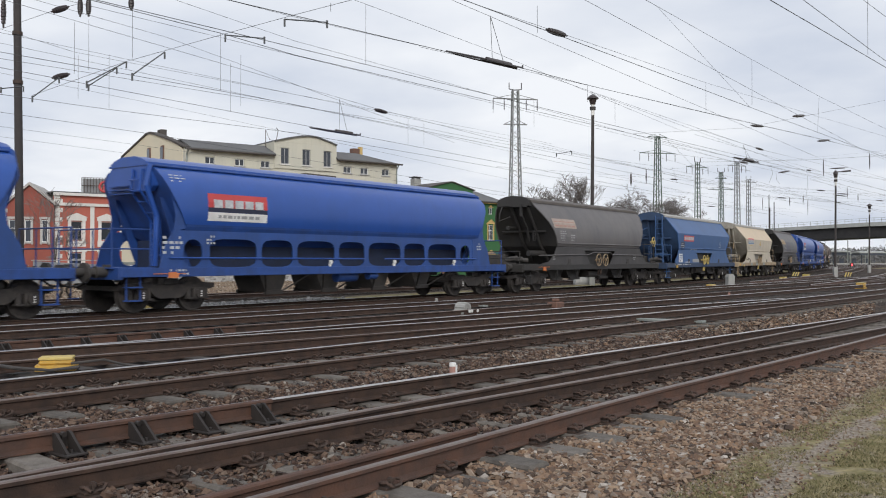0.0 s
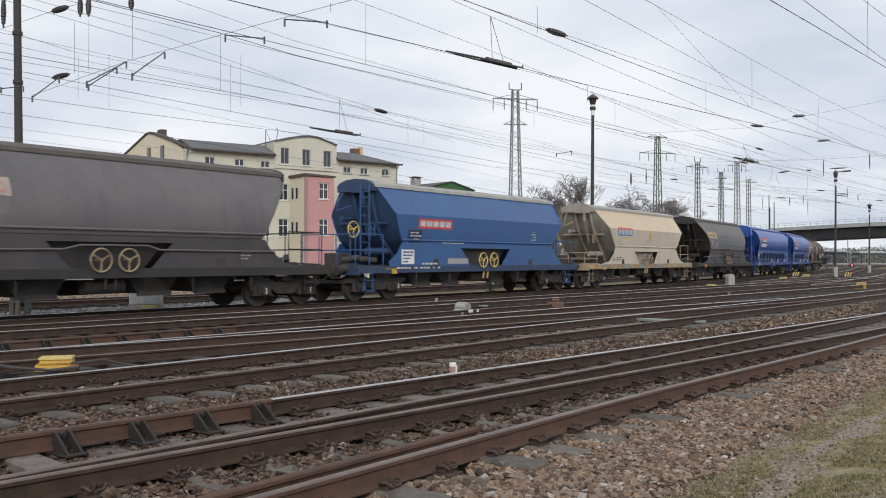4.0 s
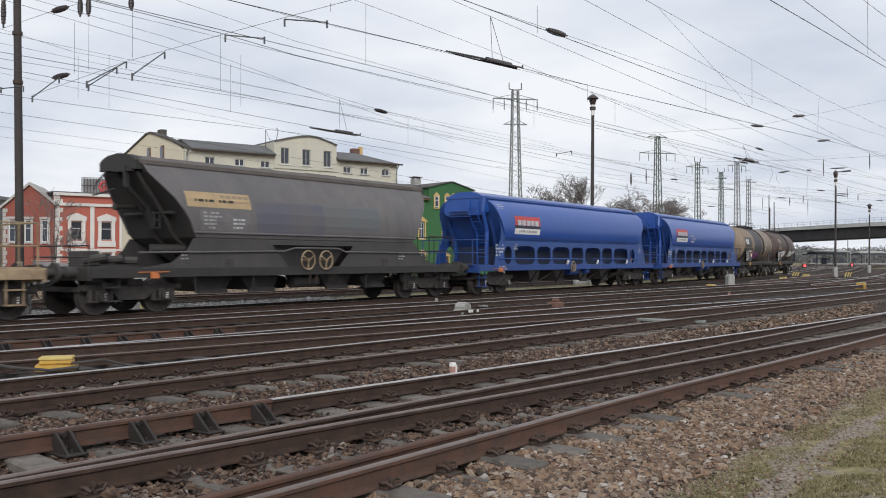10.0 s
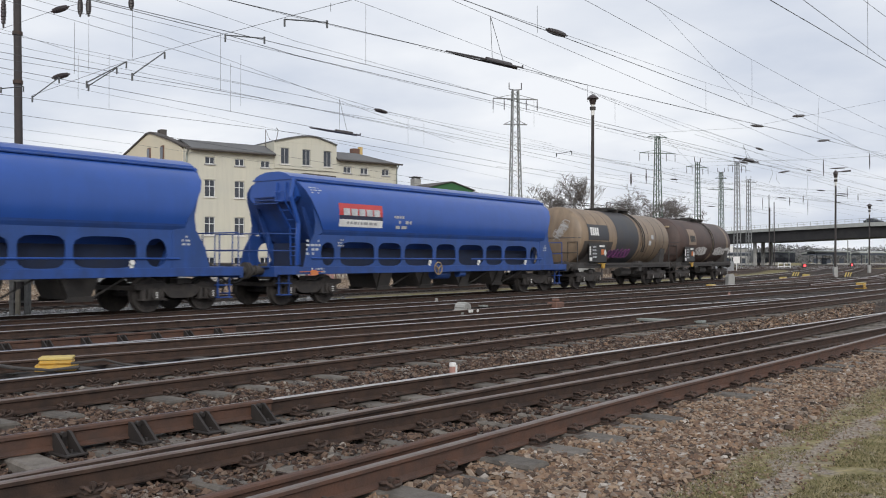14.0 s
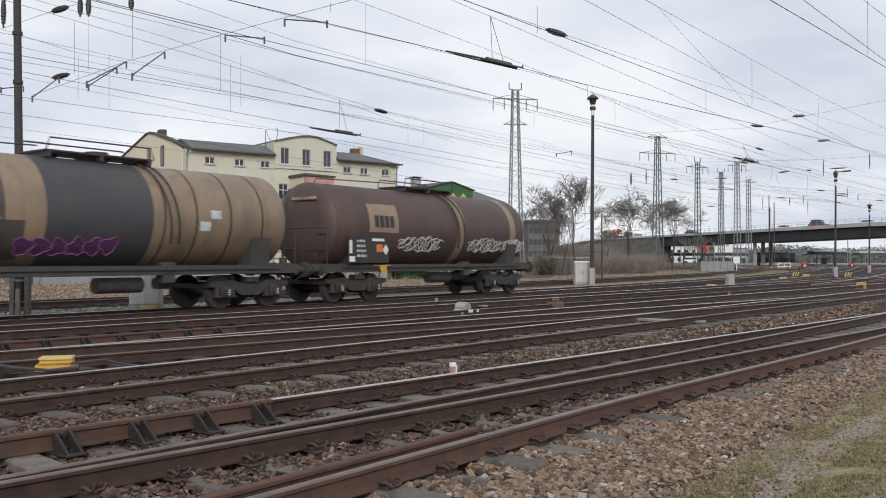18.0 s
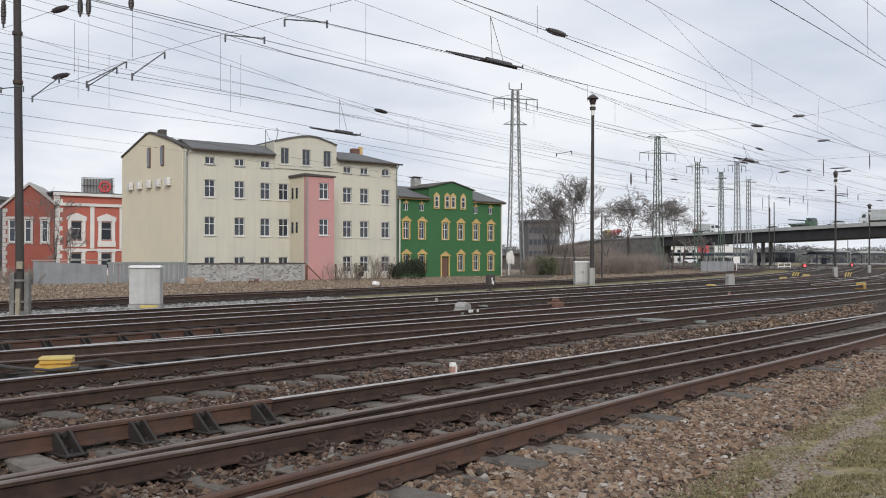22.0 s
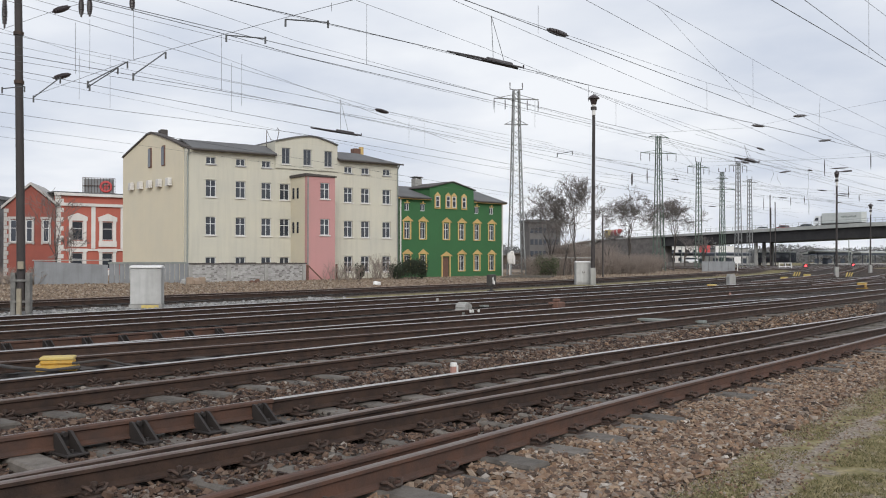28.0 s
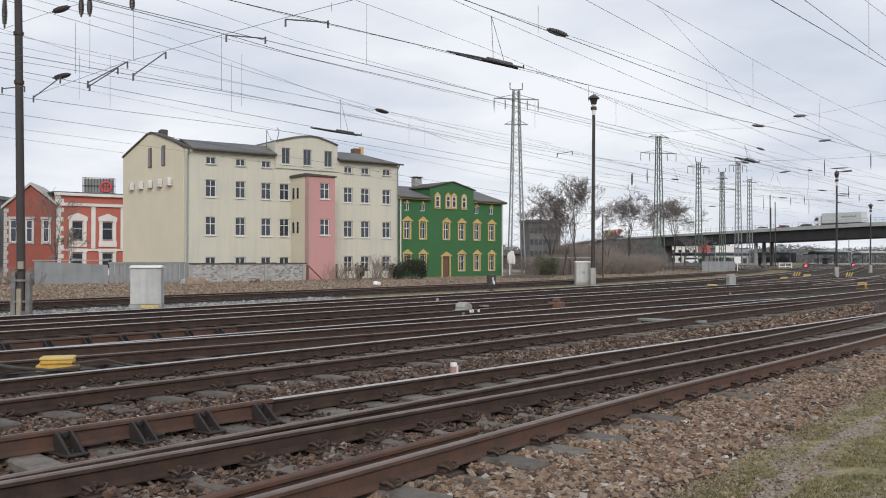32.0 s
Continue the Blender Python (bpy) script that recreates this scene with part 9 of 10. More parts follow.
def bridge():
    p0, p1 = (54.4, 311.0), (123.0, 209.6)
    m, L = facing(*p0, *p1)
    b = thing("road_bridge", m, "long concrete road bridge with a dark girder over the tracks", "bridge")

    def top(x):
        if x < 0:
            return max(0.2, 8.6 + 0.1 * x)
        return min(11.0, 8.6 + 0.024 * x)
    segs = [(-162 + i * 9.0) for i in range(41)]
    for a, c in zip(segs[:-1], segs[1:]):
        bm = bmesh.new()
        za, zc = top(a), top(c)
        dk = 0.5 + 0.6 * min(1.0, max(0.0, a / 110))
        va = [(-0.6, za - dk), (-0.6, za), (0.0, za), (0.0, za - 0.2), (12.6, za - 0.2), (12.6, za), (13.2, za), (13.2, za - dk)]
        vc = [(y, z + zc - za) for y, z in va]
        r0 = [bm.verts.new((a, y, z)) for y, z in va]
        r1 = [bm.verts.new((c - 0.05, y, z)) for y, z in vc]
        n = len(va)
        for i in range(n):
            bm.faces.new((r0[i], r0[(i + 1) % n], r1[(i + 1) % n], r1[i]))
        bm.faces.new(r0[::-1])
        bm.faces.new(r1)
        part("deck_segment", bm, M["bridgepale"] if a >= 0 else M["earth"], b)
        if a > 25:
            bm = bmesh.new()
            g = 3.8 if a > 55 else 3.5
            prism(bm, [(a, za - dk - 0.01), (c, zc - dk - 0.01), (c, zc - g), (a, za - g)], "y", 0.2, 12.4)
            part("girder", bm, M["girder"], b)
    # railing
    x = 0.0
    bm = bmesh.new()
    while x < 200:
        bar(bm, (x, -0.4, top(x)), (x, -0.4, top(x) + 1.1), 0.07)
        x += 2.0
    o = part("railing_posts", bm, M["metal"], b)
    o["kind"] = "stuff"
    bm = bmesh.new()
    for dz in (0.55, 1.1):
        for xa, xb in ((0, 100), (100, 200)):
            bar(bm, (xa, -0.4, top(xa) + dz), (xb, -0.4, top(xb) + dz), 0.06)
        bar(bm, (-14, -1.7, 2.4 + dz), (0, -0.4, top(0) + dz), 0.08)
    part("handrail", bm, M["metal"], b)
    for x in (62, 126, 158, 190):
        for y in (2.5, 6.3, 10):
            bm = bmesh.new()
            tube(bm, (x, y, GZ - 0.5), (x, y, top(x) - 3.4), 0.55, 12)
            part("pier", bm, M["concrete"], b)
    bm = bmesh.new()
    prism(bm, [(-13, GZ - 1), (28, GZ - 1), (28, top(28) - 0.52), (0, top(0) - 0.52), (-13, 2.0)], "y", -0.3, 5.0)
    part("abutment_wall", bm, M["ramp"], b, "grey stone ramp wall")
    for k in range(36):
        bm = bmesh.new()
        x, z = -14 + k * 0.39, 2.0 + k * (top(0) - 2.0) / 36
        box(bm, x, x + 0.42, -1.8, -0.32, z - 0.35, z + 0.17)
        part("stair_step", bm, M["bridgepale"], b)
    bm = bmesh.new()
    prism(bm, [(-88, GZ - 1), (0, GZ - 1), (0, top(0) - 0.54), (-88, GZ - 0.5)], "y", 0.2, 12.4)
    part("embankment", bm, M["earth"], b, "brown earth embankment")
    return m, top


M["bridgepale"] = mat("bridge_concrete_pale", (0.42, 0.43, 0.41), 0.9, 0, (0.3, 0.31, 0.3), 0.3, 0.6, 0.2, 5, 0, 0, 0.4, (0.2, 0.2, 0.19))
M["girder"] = mat("girder_dark", (0.022, 0.022, 0.024), 0.85, 0, (0.045, 0.042, 0.042), 0.4, 0.7, 0.3, 3)
M["ramp"] = mat("ramp_stone", (0.17, 0.155, 0.145), 0.95, 0, (0.085, 0.078, 0.074), 0.6, 0.8, 0.5, 3, 0.4, 3)
BRIDGE, BRIDGE_TOP = bridge()


def car(name, label, paint, length=4.4, high=1.45):
    c = thing(name, Matrix(), label, "car")
    bm = bmesh.new()
    h = length / 2
    prism(bm, [(-h, 0.35), (h, 0.35), (h, 0.8), (h * 0.72, 0.92), (-h, 0.95)], "y", -0.85, 0.85)
    part("body", bm, paint, c)
    bm = bmesh.new()
    prism(bm, [(-h * 0.9, 0.93), (h * 0.55, 0.93), (h * 0.2, high), (-h * 0.6, high)], "y", -0.75, 0.75)
    part("cabin_glass", bm, M["glass"], c)
    bm = bmesh.new()
    prism(bm, [(-h * 0.62, high - 0.04), (h * 0.22, high - 0.04), (h * 0.2, high + 0.03), (-h * 0.6, high + 0.03)], "y", -0.76, 0.76)
    part("roof", bm, paint, c)
    for x in (-h * 0.6, h * 0.6):
        for y in (-0.82, 0.82):
            bm = bmesh.new()
            disc(bm, (x, y, 0.31), "y", 0.31, 0.2, 14)
            part("wheel", bm, M["black"], c)
    return c


def lorry(label, cab_mat, box_mat, length=11.0, high=3.9):
    c = thing("lorry", Matrix(), label, "lorry")
    h = length / 2
    bm = bmesh.new()
    box(bm, -h + 2.6, h, -1.25, 1.25, 1.1, high, 0.03)
    part("box_body", bm, box_mat, c)
    bm = bmesh.new()
    prism(bm, [(-h, 0.5), (-h + 2.2, 0.5), (-h + 2.2, 3.3), (-h + 0.6, 3.3), (-h, 2.0)], "y", -1.2, 1.2)
    cab = part("cab", bm, cab_mat, c)
    bm = bmesh.new()
    prism(bm, [(-h + 0.02, 1.9), (-h + 0.05, 2.0), (-h + 0.5, 2.95), (-h + 0.45, 2.9), (-h - 0.02, 2.0)], "y", -1.1, 1.1)
    prism(bm, [(-h + 0.35, 1.9), (-h + 1.6, 1.9), (-h + 1.6, 2.8), (-h + 0.75, 2.8)], "y", -1.22, -1.201)
    part("cab_glass", bm, M["glass"], cab)
    bm = bmesh.new()
    box(bm, -h + 0.3, h, -0.9, 0.9, 0.7, 1.08)
    part("chassis", bm, M["black"], c)
    for x in (-h + 1.1, h - 3.4, h - 2.1):
        for y in (-1.05, 1.05):
            bm = bmesh.new()
            disc(bm, (x, y, 0.5), "y", 0.5, 0.3, 14)
            part("wheel", bm, M["black"], c)
    return c


# ---- beyond the bridge ----
M["dullbrown"] = mat("dull_brown_wall", (0.13, 0.125, 0.12), 0.9, 0, (0.085, 0.08, 0.078), 0.5, 0.7)


def far_things():
    M["roofblue"] = mat("canopy_dark", (0.035, 0.045, 0.065), 0.6, 0, (0.06, 0.065, 0.075), 0.4, 0.6)
    for x, y, L, w_, z, lb in ((112.2, 260, 11, 5, 3.9, "dark platform canopy with a pale roof edge"), (133.6, 280, 9, 5, 3.8, "dark platform canopy with a pale roof edge"), (92, 300, 40, 5, 3.6, "long dark platform canopy beneath the bridge"), (148, 330, 30, 6, 3.9, "dark platform canopy with a pale roof edge")):
        c = thing("platform_canopy", pose(x, y, GZ, 0, 0, 6), lb, "canopy", "station canopies")
        bm = bmesh.new()
        prism(bm, [(-w_ / 2, z), (w_ / 2, z), (w_ / 2, z + 0.3), (0, z + 0.6), (-w_ / 2, z + 0.3)], "x", -L / 2, L / 2)
        part("canopy_roof", bm, M["bridgepale"] if "pale" in lb else M["roofblue"], c)
        bm = bmesh.new()
        box(bm, -L / 2 + 0.2, L / 2 - 0.2, -w_ / 2 + 0.2, w_ / 2 - 0.2, z - 0.55, z - 0.004)
        part("canopy_beam", bm, M["roofblue"], c)
        for i in range(int(L / 5)):
            bm = bmesh.new()
            tube(bm, (-L / 2 + 2 + i * 5, 0, 0), (-L / 2 + 2 + i * 5, 0, z), 0.14, 8)
            part("canopy_post", bm, M["roofblue"], c)
        bm = bmesh.new()
        box(bm, -L / 2, L / 2, -w_ / 2, w_ / 2, 0, 0.5)
        part("platform", bm, M["concrete"], c)
        bm = bmesh.new()
        for i in range(int(L / 5) - 1):
            box(bm, -L / 2 + 3.4 + i * 5, -L / 2 + 5.0 + i * 5, -0.1, 0.1, 0.5, 2.2)
        part("waiting_shelter", bm, M["roofblue"], c)
    rnd = random.Random(2)
    for i, (x, y, w_, d, h_, mt, lb) in enumerate(((89, 345, 22, 10, 8.4, "trimwhite", "white flat-roofed building beyond the bridge"), (114, 352, 14, 10, 6.0, "concrete", "pale warehouse beyond the bridge"),
                                                   (17.0, 150, 5.9, 3, 8.0, "dullbrown", "dark brown building behind the trees"))):
        b = thing("distant_building", pose(x, y, GZ, 0, 0, 12 + 5 * i), lb, "building")
        bm = bmesh.new()
        box(bm, -w_ / 2, w_ / 2, 0, d, 0, h_)
        part("wall", bm, M[mt], b)
        bm = bmesh.new()
        box(bm, -w_ / 2 - 0.3, w_ / 2 + 0.3, -0.3, d + 0.3, h_ + 0.004, h_ + 0.4)
        part("roof", bm, M["slate"], b)
        for fl in range(3 if w_ < 6 else int(h_ / 3.2)):
            for k in range(int(w_ / 3) if w_ > 6 else 0):
                bm = bmesh.new()
                xx = -w_ / 2 + 1.5 + k * 3
                box(bm, xx - 0.8, xx + 0.8, -0.06, -0.004, 1.1 + fl * 3.0, 2.6 + fl * 3.0)
                part("window", bm, M["glass"], b)
            for k in range(7 if w_ < 6 else 0):
                bm = bmesh.new()
                xx = -w_ / 2 + 0.45 + k * 0.8
                box(bm, xx - 0.28, xx + 0.28, -0.06, -0.004, 2.3 + fl * 1.95, 3.2 + fl * 1.95)
                part("window", bm, M["glass"], b)
    s = thing("shop_sign", pose(96.6, 331, GZ), "tall red advertising board by the road", "sign")
    bm = bmesh.new()
    box(bm, -2.1, 2.1, 0, 0.4, 3.2, 7.6, 0.05)
    part("board", bm, M["red"], s)
    bm = bmesh.new()
    for x in (-1.2, 1.2):
        bar(bm, (x, 0.2, 0), (x, 0.2, 3.2), 0.2)
    part("sign_posts", bm, M["metal"], s)
    wb = thing("white_hoarding", pose(104, 331, GZ), "white hoarding beside the red board", "sign")
    bm = bmesh.new()
    box(bm, -3.5, 3.5, 0, 0.3, 3.0, 6.8)
    part("board", bm, M["white"], wb)
    bm = bmesh.new()
    for x in (-3, 3):
        bar(bm, (x, 0.15, 0), (x, 0.15, 3.0), 0.2)
    part("sign_posts", bm, M["metal"], wb)
    # sheet-metal screen and brown mound by the masts
    c = thing("site_screen", pose(40.6, 132, GZ, 0, 0, 8), "blue-grey sheet metal screen by the track", "fence")
    for k in range(10):
        bm = bmesh.new()
        box(bm, -2.6 + k * 0.52, -2.1 + k * 0.52, (k % 2) * 0.04, 0.05 + (k % 2) * 0.04, 0, 1.5)
        part("sheet_panel", bm, M["bluegrey"], c)
    bm = bmesh.new()
    box(bm, -0.5, 0.5, 0, 0.1, 1.2, 2.2)
    bar(bm, (0, 0.1, 0), (0, 0.1, 1.3), 0.08)
    mesh_thing("track_sign", bm, M["white"], pose(44.4, 135, GZ), "white square track sign on a post", "sign")
    f = thing("white_barrier", pose(60.0, 157, GZ, 0, 0, 12), "low white tubular barrier by the tracks", "barrier")
    bm = bmesh.new()
    for x in (-1.2, 0, 1.2):
        bar(bm, (x, 0, 0), (x, 0, 1.15), 0.12)
    part("barrier_posts", bm, M["white"], f)
    bm = bmesh.new()
    for z in (0.55, 1.15):
        bar(bm, (-1.25, 0, z), (1.25, 0, z), 0.12)
    part("barrier_rails", bm, M["white"], f)
    for x, y in ((60.7, 150), (82.4, 180)):
        g = thing("shunting_signal", pose(x, y, -0.2), "low shunting signal showing red light", "signal")
        bm = bmesh.new()
        box(bm, -0.36, 0.36, -0.15, 0.2, 0.15, 0.9, 0.03)
        part("signal_head", bm, M["black"], g)
        bm = bmesh.new()
        disc(bm, (0.0, -0.19, 0.55), "y", 0.19, 0.06, 16)
        part("red_lamp", bm, M["redlight"], g, "glowing red lamp")
    for x, y in ((33.8, 85.6), (37.6, 82.9)):
        t = thing("striped_buffer_board", pose(x, y, -0.2, 0, 0, 30), "yellow and black striped board by the rails", "rail marker")
        for k in range(5):
            bm = bmesh.new()
            prism(bm, [(-0.5 + k * 0.17, 0.0), (-0.34 + k * 0.17, 0.0), (-0.1 + k * 0.17, 0.4), (-0.26 + k * 0.17, 0.4)], "y", 0, 0.05)
            part("stripe", bm, M["yellowpale" if k % 2 == 0 else "black"], t)
    # far wood
    g = np.random.default_rng(9)
    n, k = 2000, 120
    a, R = g.uniform(-0.62, 0.72, n), g.uniform(480, 760, n)
    high = g.uniform(8, 13, n) * (0.82 + 0.18 * np.sin(a * 40) * np.sin(a * 17))
    c = np.stack([R * np.sin(a), R * np.cos(a), np.full(n, GZ)], 1)[:, None, :] + np.stack([g.normal(0, 3.2, (n, k)), g.normal(0, 3.2, (n, k)), high[:, None] * g.uniform(0.0, 1.0, (n, k))], 2)
    v = (c[:, :, None, :] + g.uniform(-1, 1, (n, k, 3, 3)) * 0.8).reshape(-1, 3)
    me = bpy.data.meshes.new("distant_woods")
    me.from_pydata(v.tolist(), [], np.arange(len(v)).reshape(-1, 3).tolist())
    me.materials.append(M["farwood"])
    tagged(new("distant_woods", me), "hazy grey-brown woods along the horizon", "woods", kind="stuff")


M["redlight"] = mat("red_signal_light", (1.0, 0.05, 0.06), 0.4, emit=3.0)
# distance haze is mixed into these pale greys
M["farwood"] = island_mat("far_wood_hazed", [(0.0, (0.15, 0.15, 0.155)), (0.5, (0.2, 0.2, 0.2)), (1.0, (0.27, 0.265, 0.26))])
far_things()


# ---- traffic on the bridge ----
M["lorrygrey"] = mat("lorry_box_grey", (0.50, 0.52, 0.50), 0.5, 0, (0.40, 0.41, 0.40), 0.6, 0.6, 0.05, 8, 0, 0, 0.3, (0.3, 0.3, 0.28))
M["carred"] = mat("car_red", (0.22, 0.03, 0.03), 0.3, 0.1, (0.17, 0.025, 0.025), 3, 0.4)
M["cardark"] = mat("car_dark", (0.03, 0.035, 0.045), 0.3, 0.1, (0.02, 0.022, 0.03), 3, 0.4)
M["carwhite"] = mat("car_white", (0.7, 0.71, 0.72), 0.3, 0.0, (0.6, 0.61, 0.62), 3, 0.4)
M["truckgreen"] = mat("truck_green", (0.05, 0.12, 0.07), 0.5, 0.1, (0.035, 0.08, 0.05), 2, 0.5)
M["craneline"] = mat("mixer_red", (0.33, 0.05, 0.05), 0.5, 0, (0.25, 0.04, 0.04), 1.5, 0.5)


def on_bridge(u, lane, turn=0):
    return BRIDGE @ pose(u, lane, BRIDGE_TOP(u) - 0.195, 0, 0, turn)


def chassis_truck(name, label, cab_mat, length):
    """Lorry cab and bare chassis, running towards +x."""
    c = thing(name, Matrix(), label, "lorry")
    h = length / 2
    bm = bmesh.new()
    prism(bm, [(h, 0.6), (h, 1.9), (h - 0.35, 2.75), (h - 2.0, 2.75), (h - 2.0, 0.6)], "y", -1.15, 1.15)
    cab = part("cab", bm, cab_mat, c)
    bm = bmesh.new()
    prism(bm, [(h + 0.012, 1.75), (h + 0.012, 1.9), (h - 0.29, 2.62), (h - 0.32, 2.6), (h - 0.02, 1.8)], "y", -1.05, 1.05)
    part("windscreen", bm, M["glass"], cab)
    bm = bmesh.new()
    prism(bm, [(h - 0.25, 1.75), (h - 0.5, 2.5), (h - 1.4, 2.5), (h - 1.4, 1.75)], "y", -1.17, -1.152)
    part("side_window", bm, M["glass"], cab)
    bm = bmesh.new()
    box(bm, -h, h - 0.3, -0.5, 0.5, 0.75, 1.0)
    part("chassis", bm, M["black"], c)
    for x in (h - 1.1, -h + 2.4, -h + 1.2):
        for y in (-1.0, 1.0):
            bm = bmesh.new()
            disc(bm, (x, y, 0.5), "y", 0.5, 0.3, 14)
            part("wheel", bm, M["black"], c)
    return c


def green_truck():
    c = chassis_truck("flatbed_truck", "green flatbed truck with a folded boom on its bed", M["truckgreen"], 7.6)
    bm = bmesh.new()
    box(bm, -3.8, 1.6, -1.2, 1.2, 1.01, 1.15)
    part("flatbed", bm, M["truckgreen"], c)
    for s in (-1, 1):
        bm = bmesh.new()
        box(bm, -3.8, 1.6, s * 1.2 - 0.03, s * 1.2 + 0.03, 1.15, 1.35)
        part("side_board", bm, M["truckgreen"], c)
    bm = bmesh.new()
    bar(bm, (1.0, 0, 1.15), (1.0, 0, 2.1), 0.35)
    bar(bm, (1.0, 0, 2.1), (-4.6, 0, 2.6), 0.3)
    part("boom", bm, M["truckgreen"], c)
    return c


def crane_truck():
    c = chassis_truck("box_truck", "white box truck with a small red crane at its tail", M["carwhite"], 9.5)
    bm = bmesh.new()
    box(bm, -2.4, 2.6, -1.22, 1.22, 1.01, 3.1, 0.03)
    part("box_body", bm, M["lorrygrey"], c)
    bm = bmesh.new()
    box(bm, -4.3, -2.6, -0.9, 0.9, 1.01, 1.8, 0.05)
    bar(bm, (-3.4, 0, 1.8), (-3.4, 0, 2.9), 0.3)
    bar(bm, (-3.4, 0, 2.9), (-2.5, 0, 3.5), 0.25)
    part("crane", bm, M["craneline"], c, "red loading crane")
    return c


def mixer_truck(m):
    c = thing("mixer_truck", m, "yellow concrete mixer truck with a red drum", "lorry")
    bm = bmesh.new()
    prism(bm, [(-3.6, 0.6), (-1.4, 0.6), (-1.4, 3.1), (-3.2, 3.1), (-3.6, 2.2)], "y", -1.2, 1.2)
    cab = part("cab", bm, M["yellowpale"], c)
    bm = bmesh.new()
    prism(bm, [(-3.3, 1.9), (-1.9, 1.9), (-1.9, 2.75), (-3.0, 2.75)], "y", -1.22, -1.201)
    part("cab_glass", bm, M["glass"], cab)
    bm = bmesh.new()
    prof = [(-1.2, 1.7, 0.7), (-0.3, 1.95, 1.15), (1.3, 2.2, 1.15), (2.9, 2.7, 0.7), (3.5, 2.9, 0.4)]
    for (x0, z0, r0), (x1, z1, r1) in zip(prof[:-1], prof[1:]):
        tube(bm, (x0, 0, z0), (x1, 0, z1), r0, 18, r1)
    part("drum", bm, M["craneline"], c, "red mixing drum with pale bands", 40)
    bm = bmesh.new()
    for x, z, r in ((0.4, 2.06, 1.17), (1.9, 2.4, 1.02)):
        tube(bm, (x, 0, z), (x + 0.3, 0, z + 0.05), r, 18)
    part("drum_band", bm, M["white"], c)
    bm = bmesh.new()
    box(bm, -3.4, 3.4, -0.9, 0.9, 0.7, 1.05)
    part("chassis", bm, M["black"], c)
    for x in (-2.6, 1.3, 2.6):
        for y in (-1.0, 1.0):
            bm = bmesh.new()
            disc(bm, (x, y, 0.5), "y", 0.5, 0.3, 14)
            part("wheel", bm, M["black"], c)


mixer_truck(on_bridge(5.2, 1.75))
RIGHT, LEFT = 5.2, 9.6
big = lorry("long white lorry with a pale grey box body", M["carwhite"], M["lorrygrey"], 14.4, 3.9)
bm = bmesh.new()
for k in range(9):
    r_ = random.Random(k)
    box(bm, 1.2 + k * 0.5, 1.6 + k * 0.5, -1.262, -1.252, 2.5 + r_.uniform(-0.1, 0.1), 2.75 + r_.uniform(0, 0.3))
part("side_lettering", bm, M["metal"], big.children[0])["kind"] = "stuff"
# (vehicle, lane, turn, places along the bridge)
TRAFFIC = [
    (car("estate_car", "dark estate car driving over the bridge", M["cardark"], 4.6), RIGHT, 0, [(0, -100), (8.5, -60), (10, 20), (12, 59.2), (12.5, 68.8), (13, 78), (13.5, 86.9), (14, 96.6), (15, 116), (17, 150), (20, 195)]),
    (car("van", "dark red van driving over the bridge", M["carred"], 5.6, 2.1), RIGHT, 0, [(0, -108), (11, -85), (14, -17), (16.5, 43.2), (17, 55.2), (17.5, 68.5), (18, 80.8), (18.5, 91.8), (20, 124), (22, 160), (25, 188)]),
    (car("estate_car", "dark estate car driving over the bridge", M["cardark"], 4.6), RIGHT, 0, [(0, -116), (12, -100), (16, -10), (18.5, 47.8), (19, 59.6), (19.5, 71.2), (20, 81.8), (20.5, 92.7), (22, 124), (24, 158), (27, 181)]),
    (car("small_car", "small white car driving over the bridge", M["carwhite"], 4.1), RIGHT, 0, [(0, -124), (13, -108), (17, -10), (19.5, 42.1), (20.5, 60.8), (21.5, 78.7), (22, 87.2), (22.5, 95.1), (24, 118), (28, 173)]),
    (green_truck(), RIGHT, 0, [(0, -133), (13, -118), (17, -16), (20, 39), (20.5, 48), (21, 57.2), (21.5, 66.4), (22, 75.9), (22.5, 84.4), (23, 91.9), (23.5, 98.8), (25, 118), (29, 163)]),
    (crane_truck(), RIGHT, 0, [(0, -145), (15, -120), (19, -10), (21.5, 34), (22, 41.7), (22.5, 50.3), (23, 60.4), (23.5, 70.3), (24, 78.6), (24.5, 87.4), (25, 94.9), (26.5, 115), (30, 151)]),
    (big, LEFT, 0, [(0, 160), (15, 150), (19, 119), (21.5, 100.8), (22, 98.2), (22.5, 93.6), (23, 91.2), (23.5, 88.6), (24, 87.3), (24.5, 85.6), (25, 84.0), (26.5, 83.9)]),
    (car("estate_car", "dark estate car waiting on the bridge", M["cardark"], 4.4), LEFT, 180, [(0, 149), (13, 138), (19, 107), (21.5, 86), (23.5, 77.5), (25, 74), (26.5, 73.4)]),
    (car("small_car", "dark red car waiting on the bridge", M["carred"], 4.2), LEFT, 180, [(0, 143), (13, 130), (18.5, 101), (21, 78), (23.5, 67.5), (25, 66)]),
    (car("small_car", "small white car waiting on the bridge", M["carwhite"], 4.0), LEFT, 180, [(0, 136), (13, 122), (18, 92), (20.5, 70), (23, 60), (25, 58.7)]),
    (car("small_car", "small white car driving over the bridge", M["carwhite"], 4.1), LEFT, 180, [(0, 128), (13.5, 104), (16.5, 81.4), (17, 77.1), (17.5, 71.9), (18, 66.5), (19, 54.7), (20, 40.7), (23, -10), (27, -90), (32, -120)]),
]

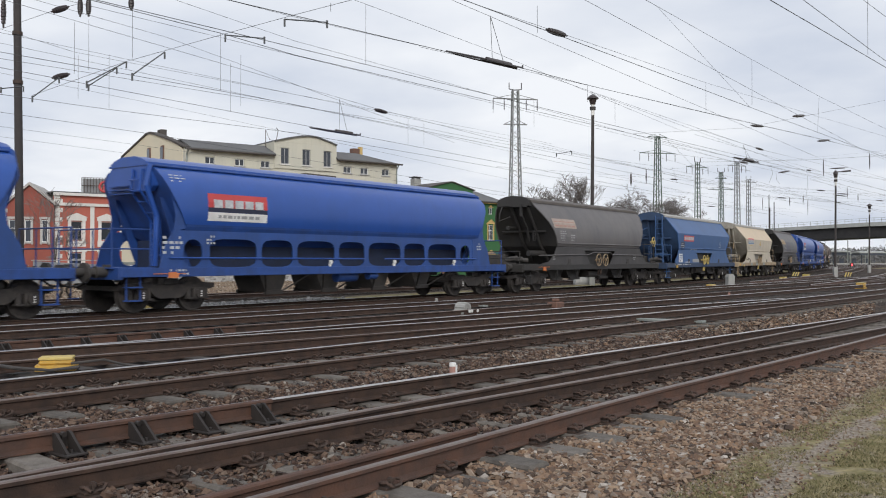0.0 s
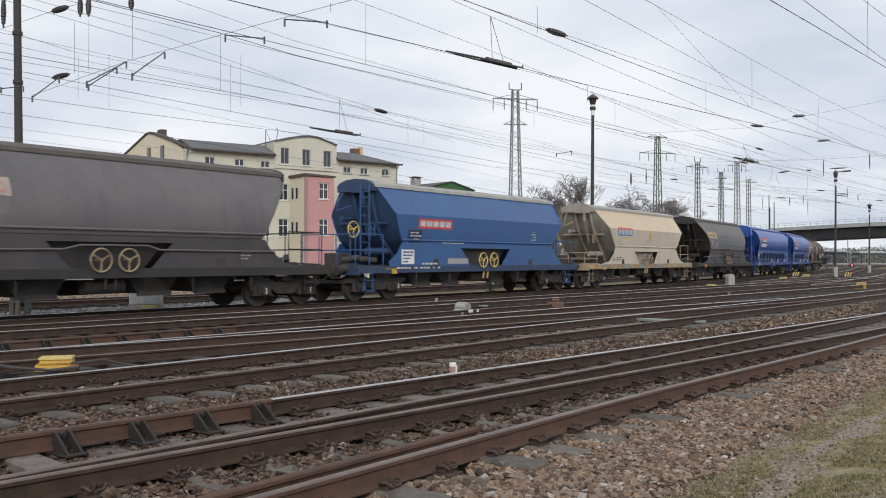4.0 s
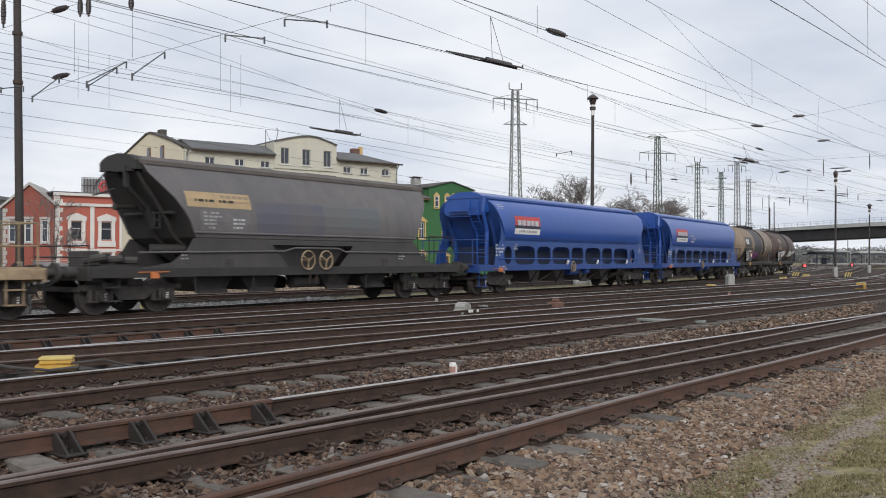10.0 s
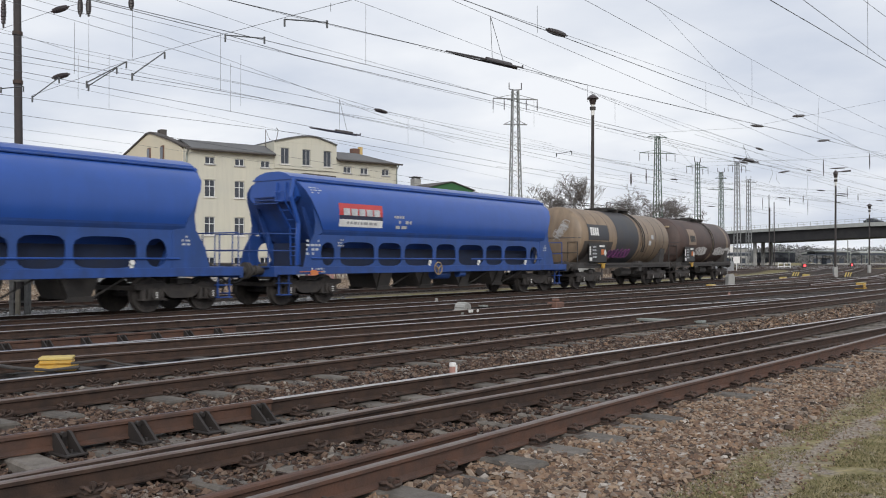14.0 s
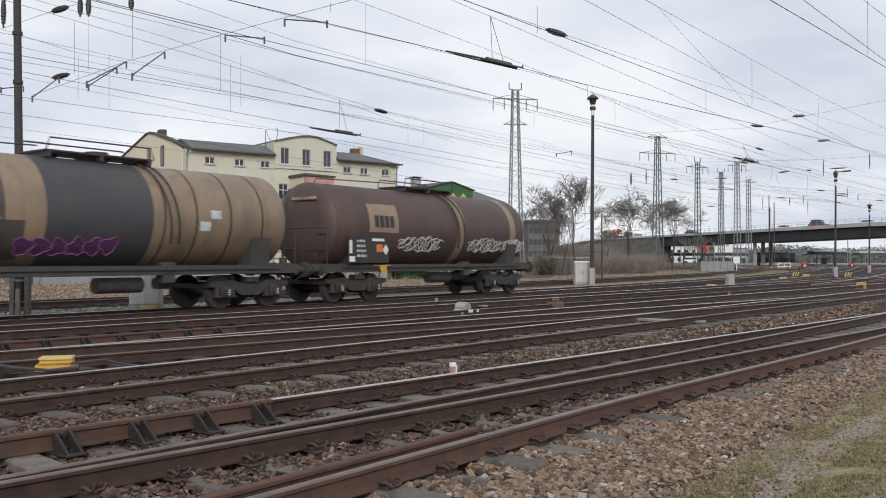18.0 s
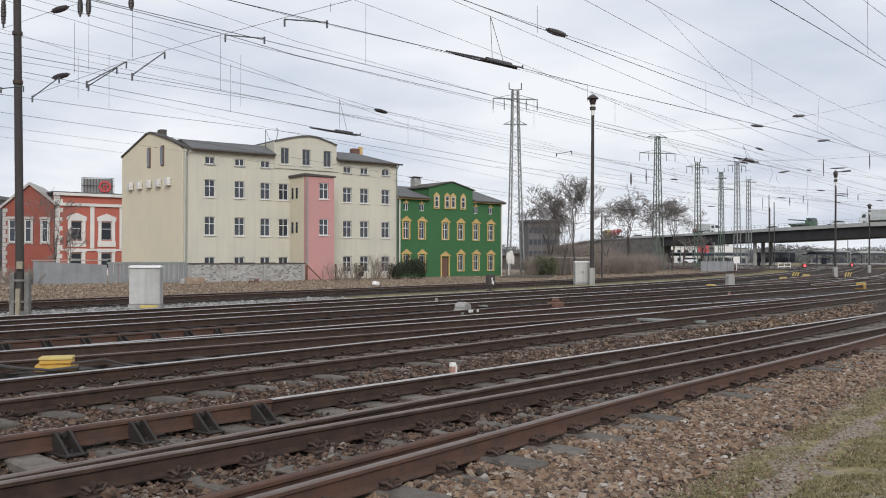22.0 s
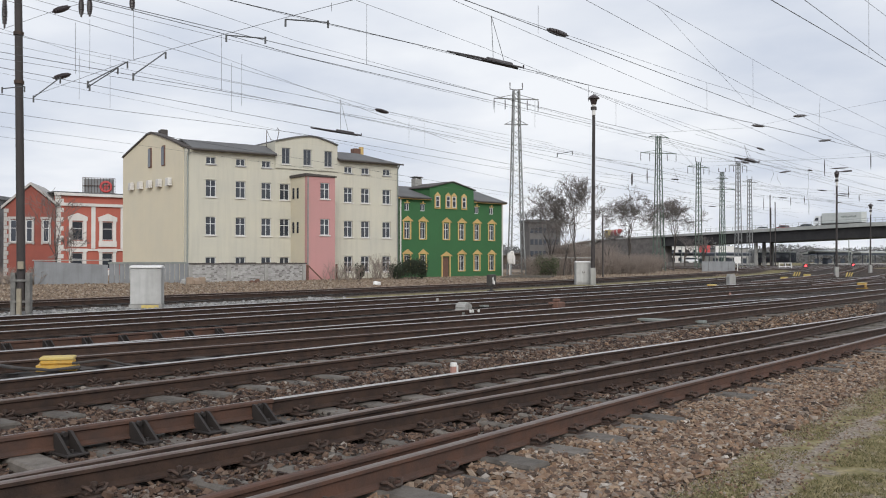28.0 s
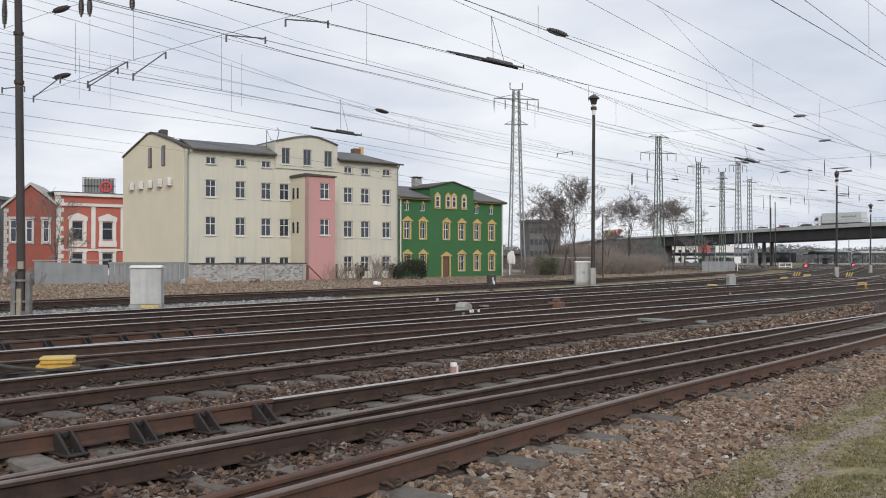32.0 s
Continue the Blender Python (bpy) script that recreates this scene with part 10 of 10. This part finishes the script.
# road at the foot of the ramp, with parked cars
bm = bmesh.new()
prism(bm, [(-14, -1.2), (14, -1.2), (14, 0.5), (-14, 0.5)], "y", -4, 4)
mesh_thing("road", bm, M["ramp"], pose(69, 258, 0, 0, 0, -4), "raised grey side road beneath the bridge", "road", kind="structure")
for x, y, mt, lb, hh in ((70.9, 256.5, "carwhite", "small white car parked beneath the bridge", 1.5), (60.6, 256.8, "cardark", "dark car parked beneath the bridge", 1.45)):
    pc = car("parked_car", lb, M[mt], 4.4, hh)
    pc.matrix_world = pose(x, y, 0.503, 0, 0, 176)

# graffiti-covered carriage in the station
cr = thing("passenger_carriage", pose(101, 272, GZ), "dark railway carriage covered with violet graffiti", "railway carriage")
bm = bmesh.new()
box(bm, -6.4, 6.4, 0, 2.8, 1.0, 3.9, 0.15)
part("body", bm, M["cardark"], cr)
bm = bmesh.new()
box(bm, -6.3, 6.3, 0.1, 2.7, 3.902, 4.2, 0.1)
part("roof", bm, M["metal"], cr)
for k in range(8):
    bm = bmesh.new()
    box(bm, -5.9 + k * 1.5, -4.9 + k * 1.5, -0.02, -0.003, 2.4, 3.3)
    part("window", bm, M["glass"], cr)
bm = bmesh.new()
for k in range(12):
    r_ = random.Random(k + 40)
    x = -5.4 + k * 0.95
    bar(bm, (x, -0.03, 1.3), (x + r_.uniform(-0.4, 0.6), -0.03, r_.uniform(2.0, 2.4)), 0.25, 0.03)
part("graffiti", bm, M["purple"], cr, "violet and white spray-painted graffiti")["kind"] = "stuff"
for x in (-4.6, -3.2, 3.2, 4.6):
    bm = bmesh.new()
    disc(bm, (x, 0.6, 0.5), "y", 0.46, 0.12, 14)
    part("wheel", bm, M["black"], cr)


# sidings and poles towards the station
for q_ in (36.0, 41.0, 46.5, 52.0, 57.5):
    track("dark rusty siding towards the station", line(q_, 0.0), line(q_ - 1.5, 0.0), 135, 420, 20)
rp_ = random.Random(77)
for i in range(16):
    y = rp_.uniform(215, 330)
    x = y * rp_.uniform(0.257, 0.491)
    hh = rp_.uniform(5.0, 7.0)
    bm = bmesh.new()
    tube(bm, (0, 0, -0.1), (0, 0, hh), 0.12, 6, 0.09)
    bar(bm, (-rp_.uniform(0.5, 1.5), 0, hh - 0.3), (0.6, 0, hh - 0.2), 0.08)
    mesh_thing("station_pole", bm, M["metal"], pose(x, y, GZ, 0, 0, rp_.uniform(0, 60)), "thin grey pole with a short arm near the station", "pole", "station poles")


# ---- what moves ----
def gone(t):
    """Metres that the train has run towards the left at t seconds."""
    return 6.4688 * t + 0.03114 * t * t + 0.0000874 * t ** 3


def motions():
    for w, u in TRAIN:
        walk(w, [(t, on_line(u - gone(t))) for t in [i * 0.5 for i in range(65)]])
    for v, lane, turn, places in TRAFFIC:
        rows = [(t, on_bridge(u, lane, turn)) for t, u in places]
        if rows[-1][0] < 32.0:
            rows.append((32.0, rows[-1][1]))
        walk(v, rows)
    centre = {w: u for w, u in TRAIN}
    for ws, w, ax in WHEELSETS:
        # turning is keyed until the wagon has left the picture for good
        last = 1.0
        while last < 31.0 and centre[w] - gone(last) > 2.0:
            last += 1.0
        rows = []
        n = int(last * 15)
        for i in range(n + 1):
            t = i / 15
            rows.append((t, pose(ax, 0, 0.46, 0, -math.degrees(gone(t) / 0.46) % 360, 0)))
        rows.append((32.0, rows[-1][1]))
        walk(ws, rows)


motions()
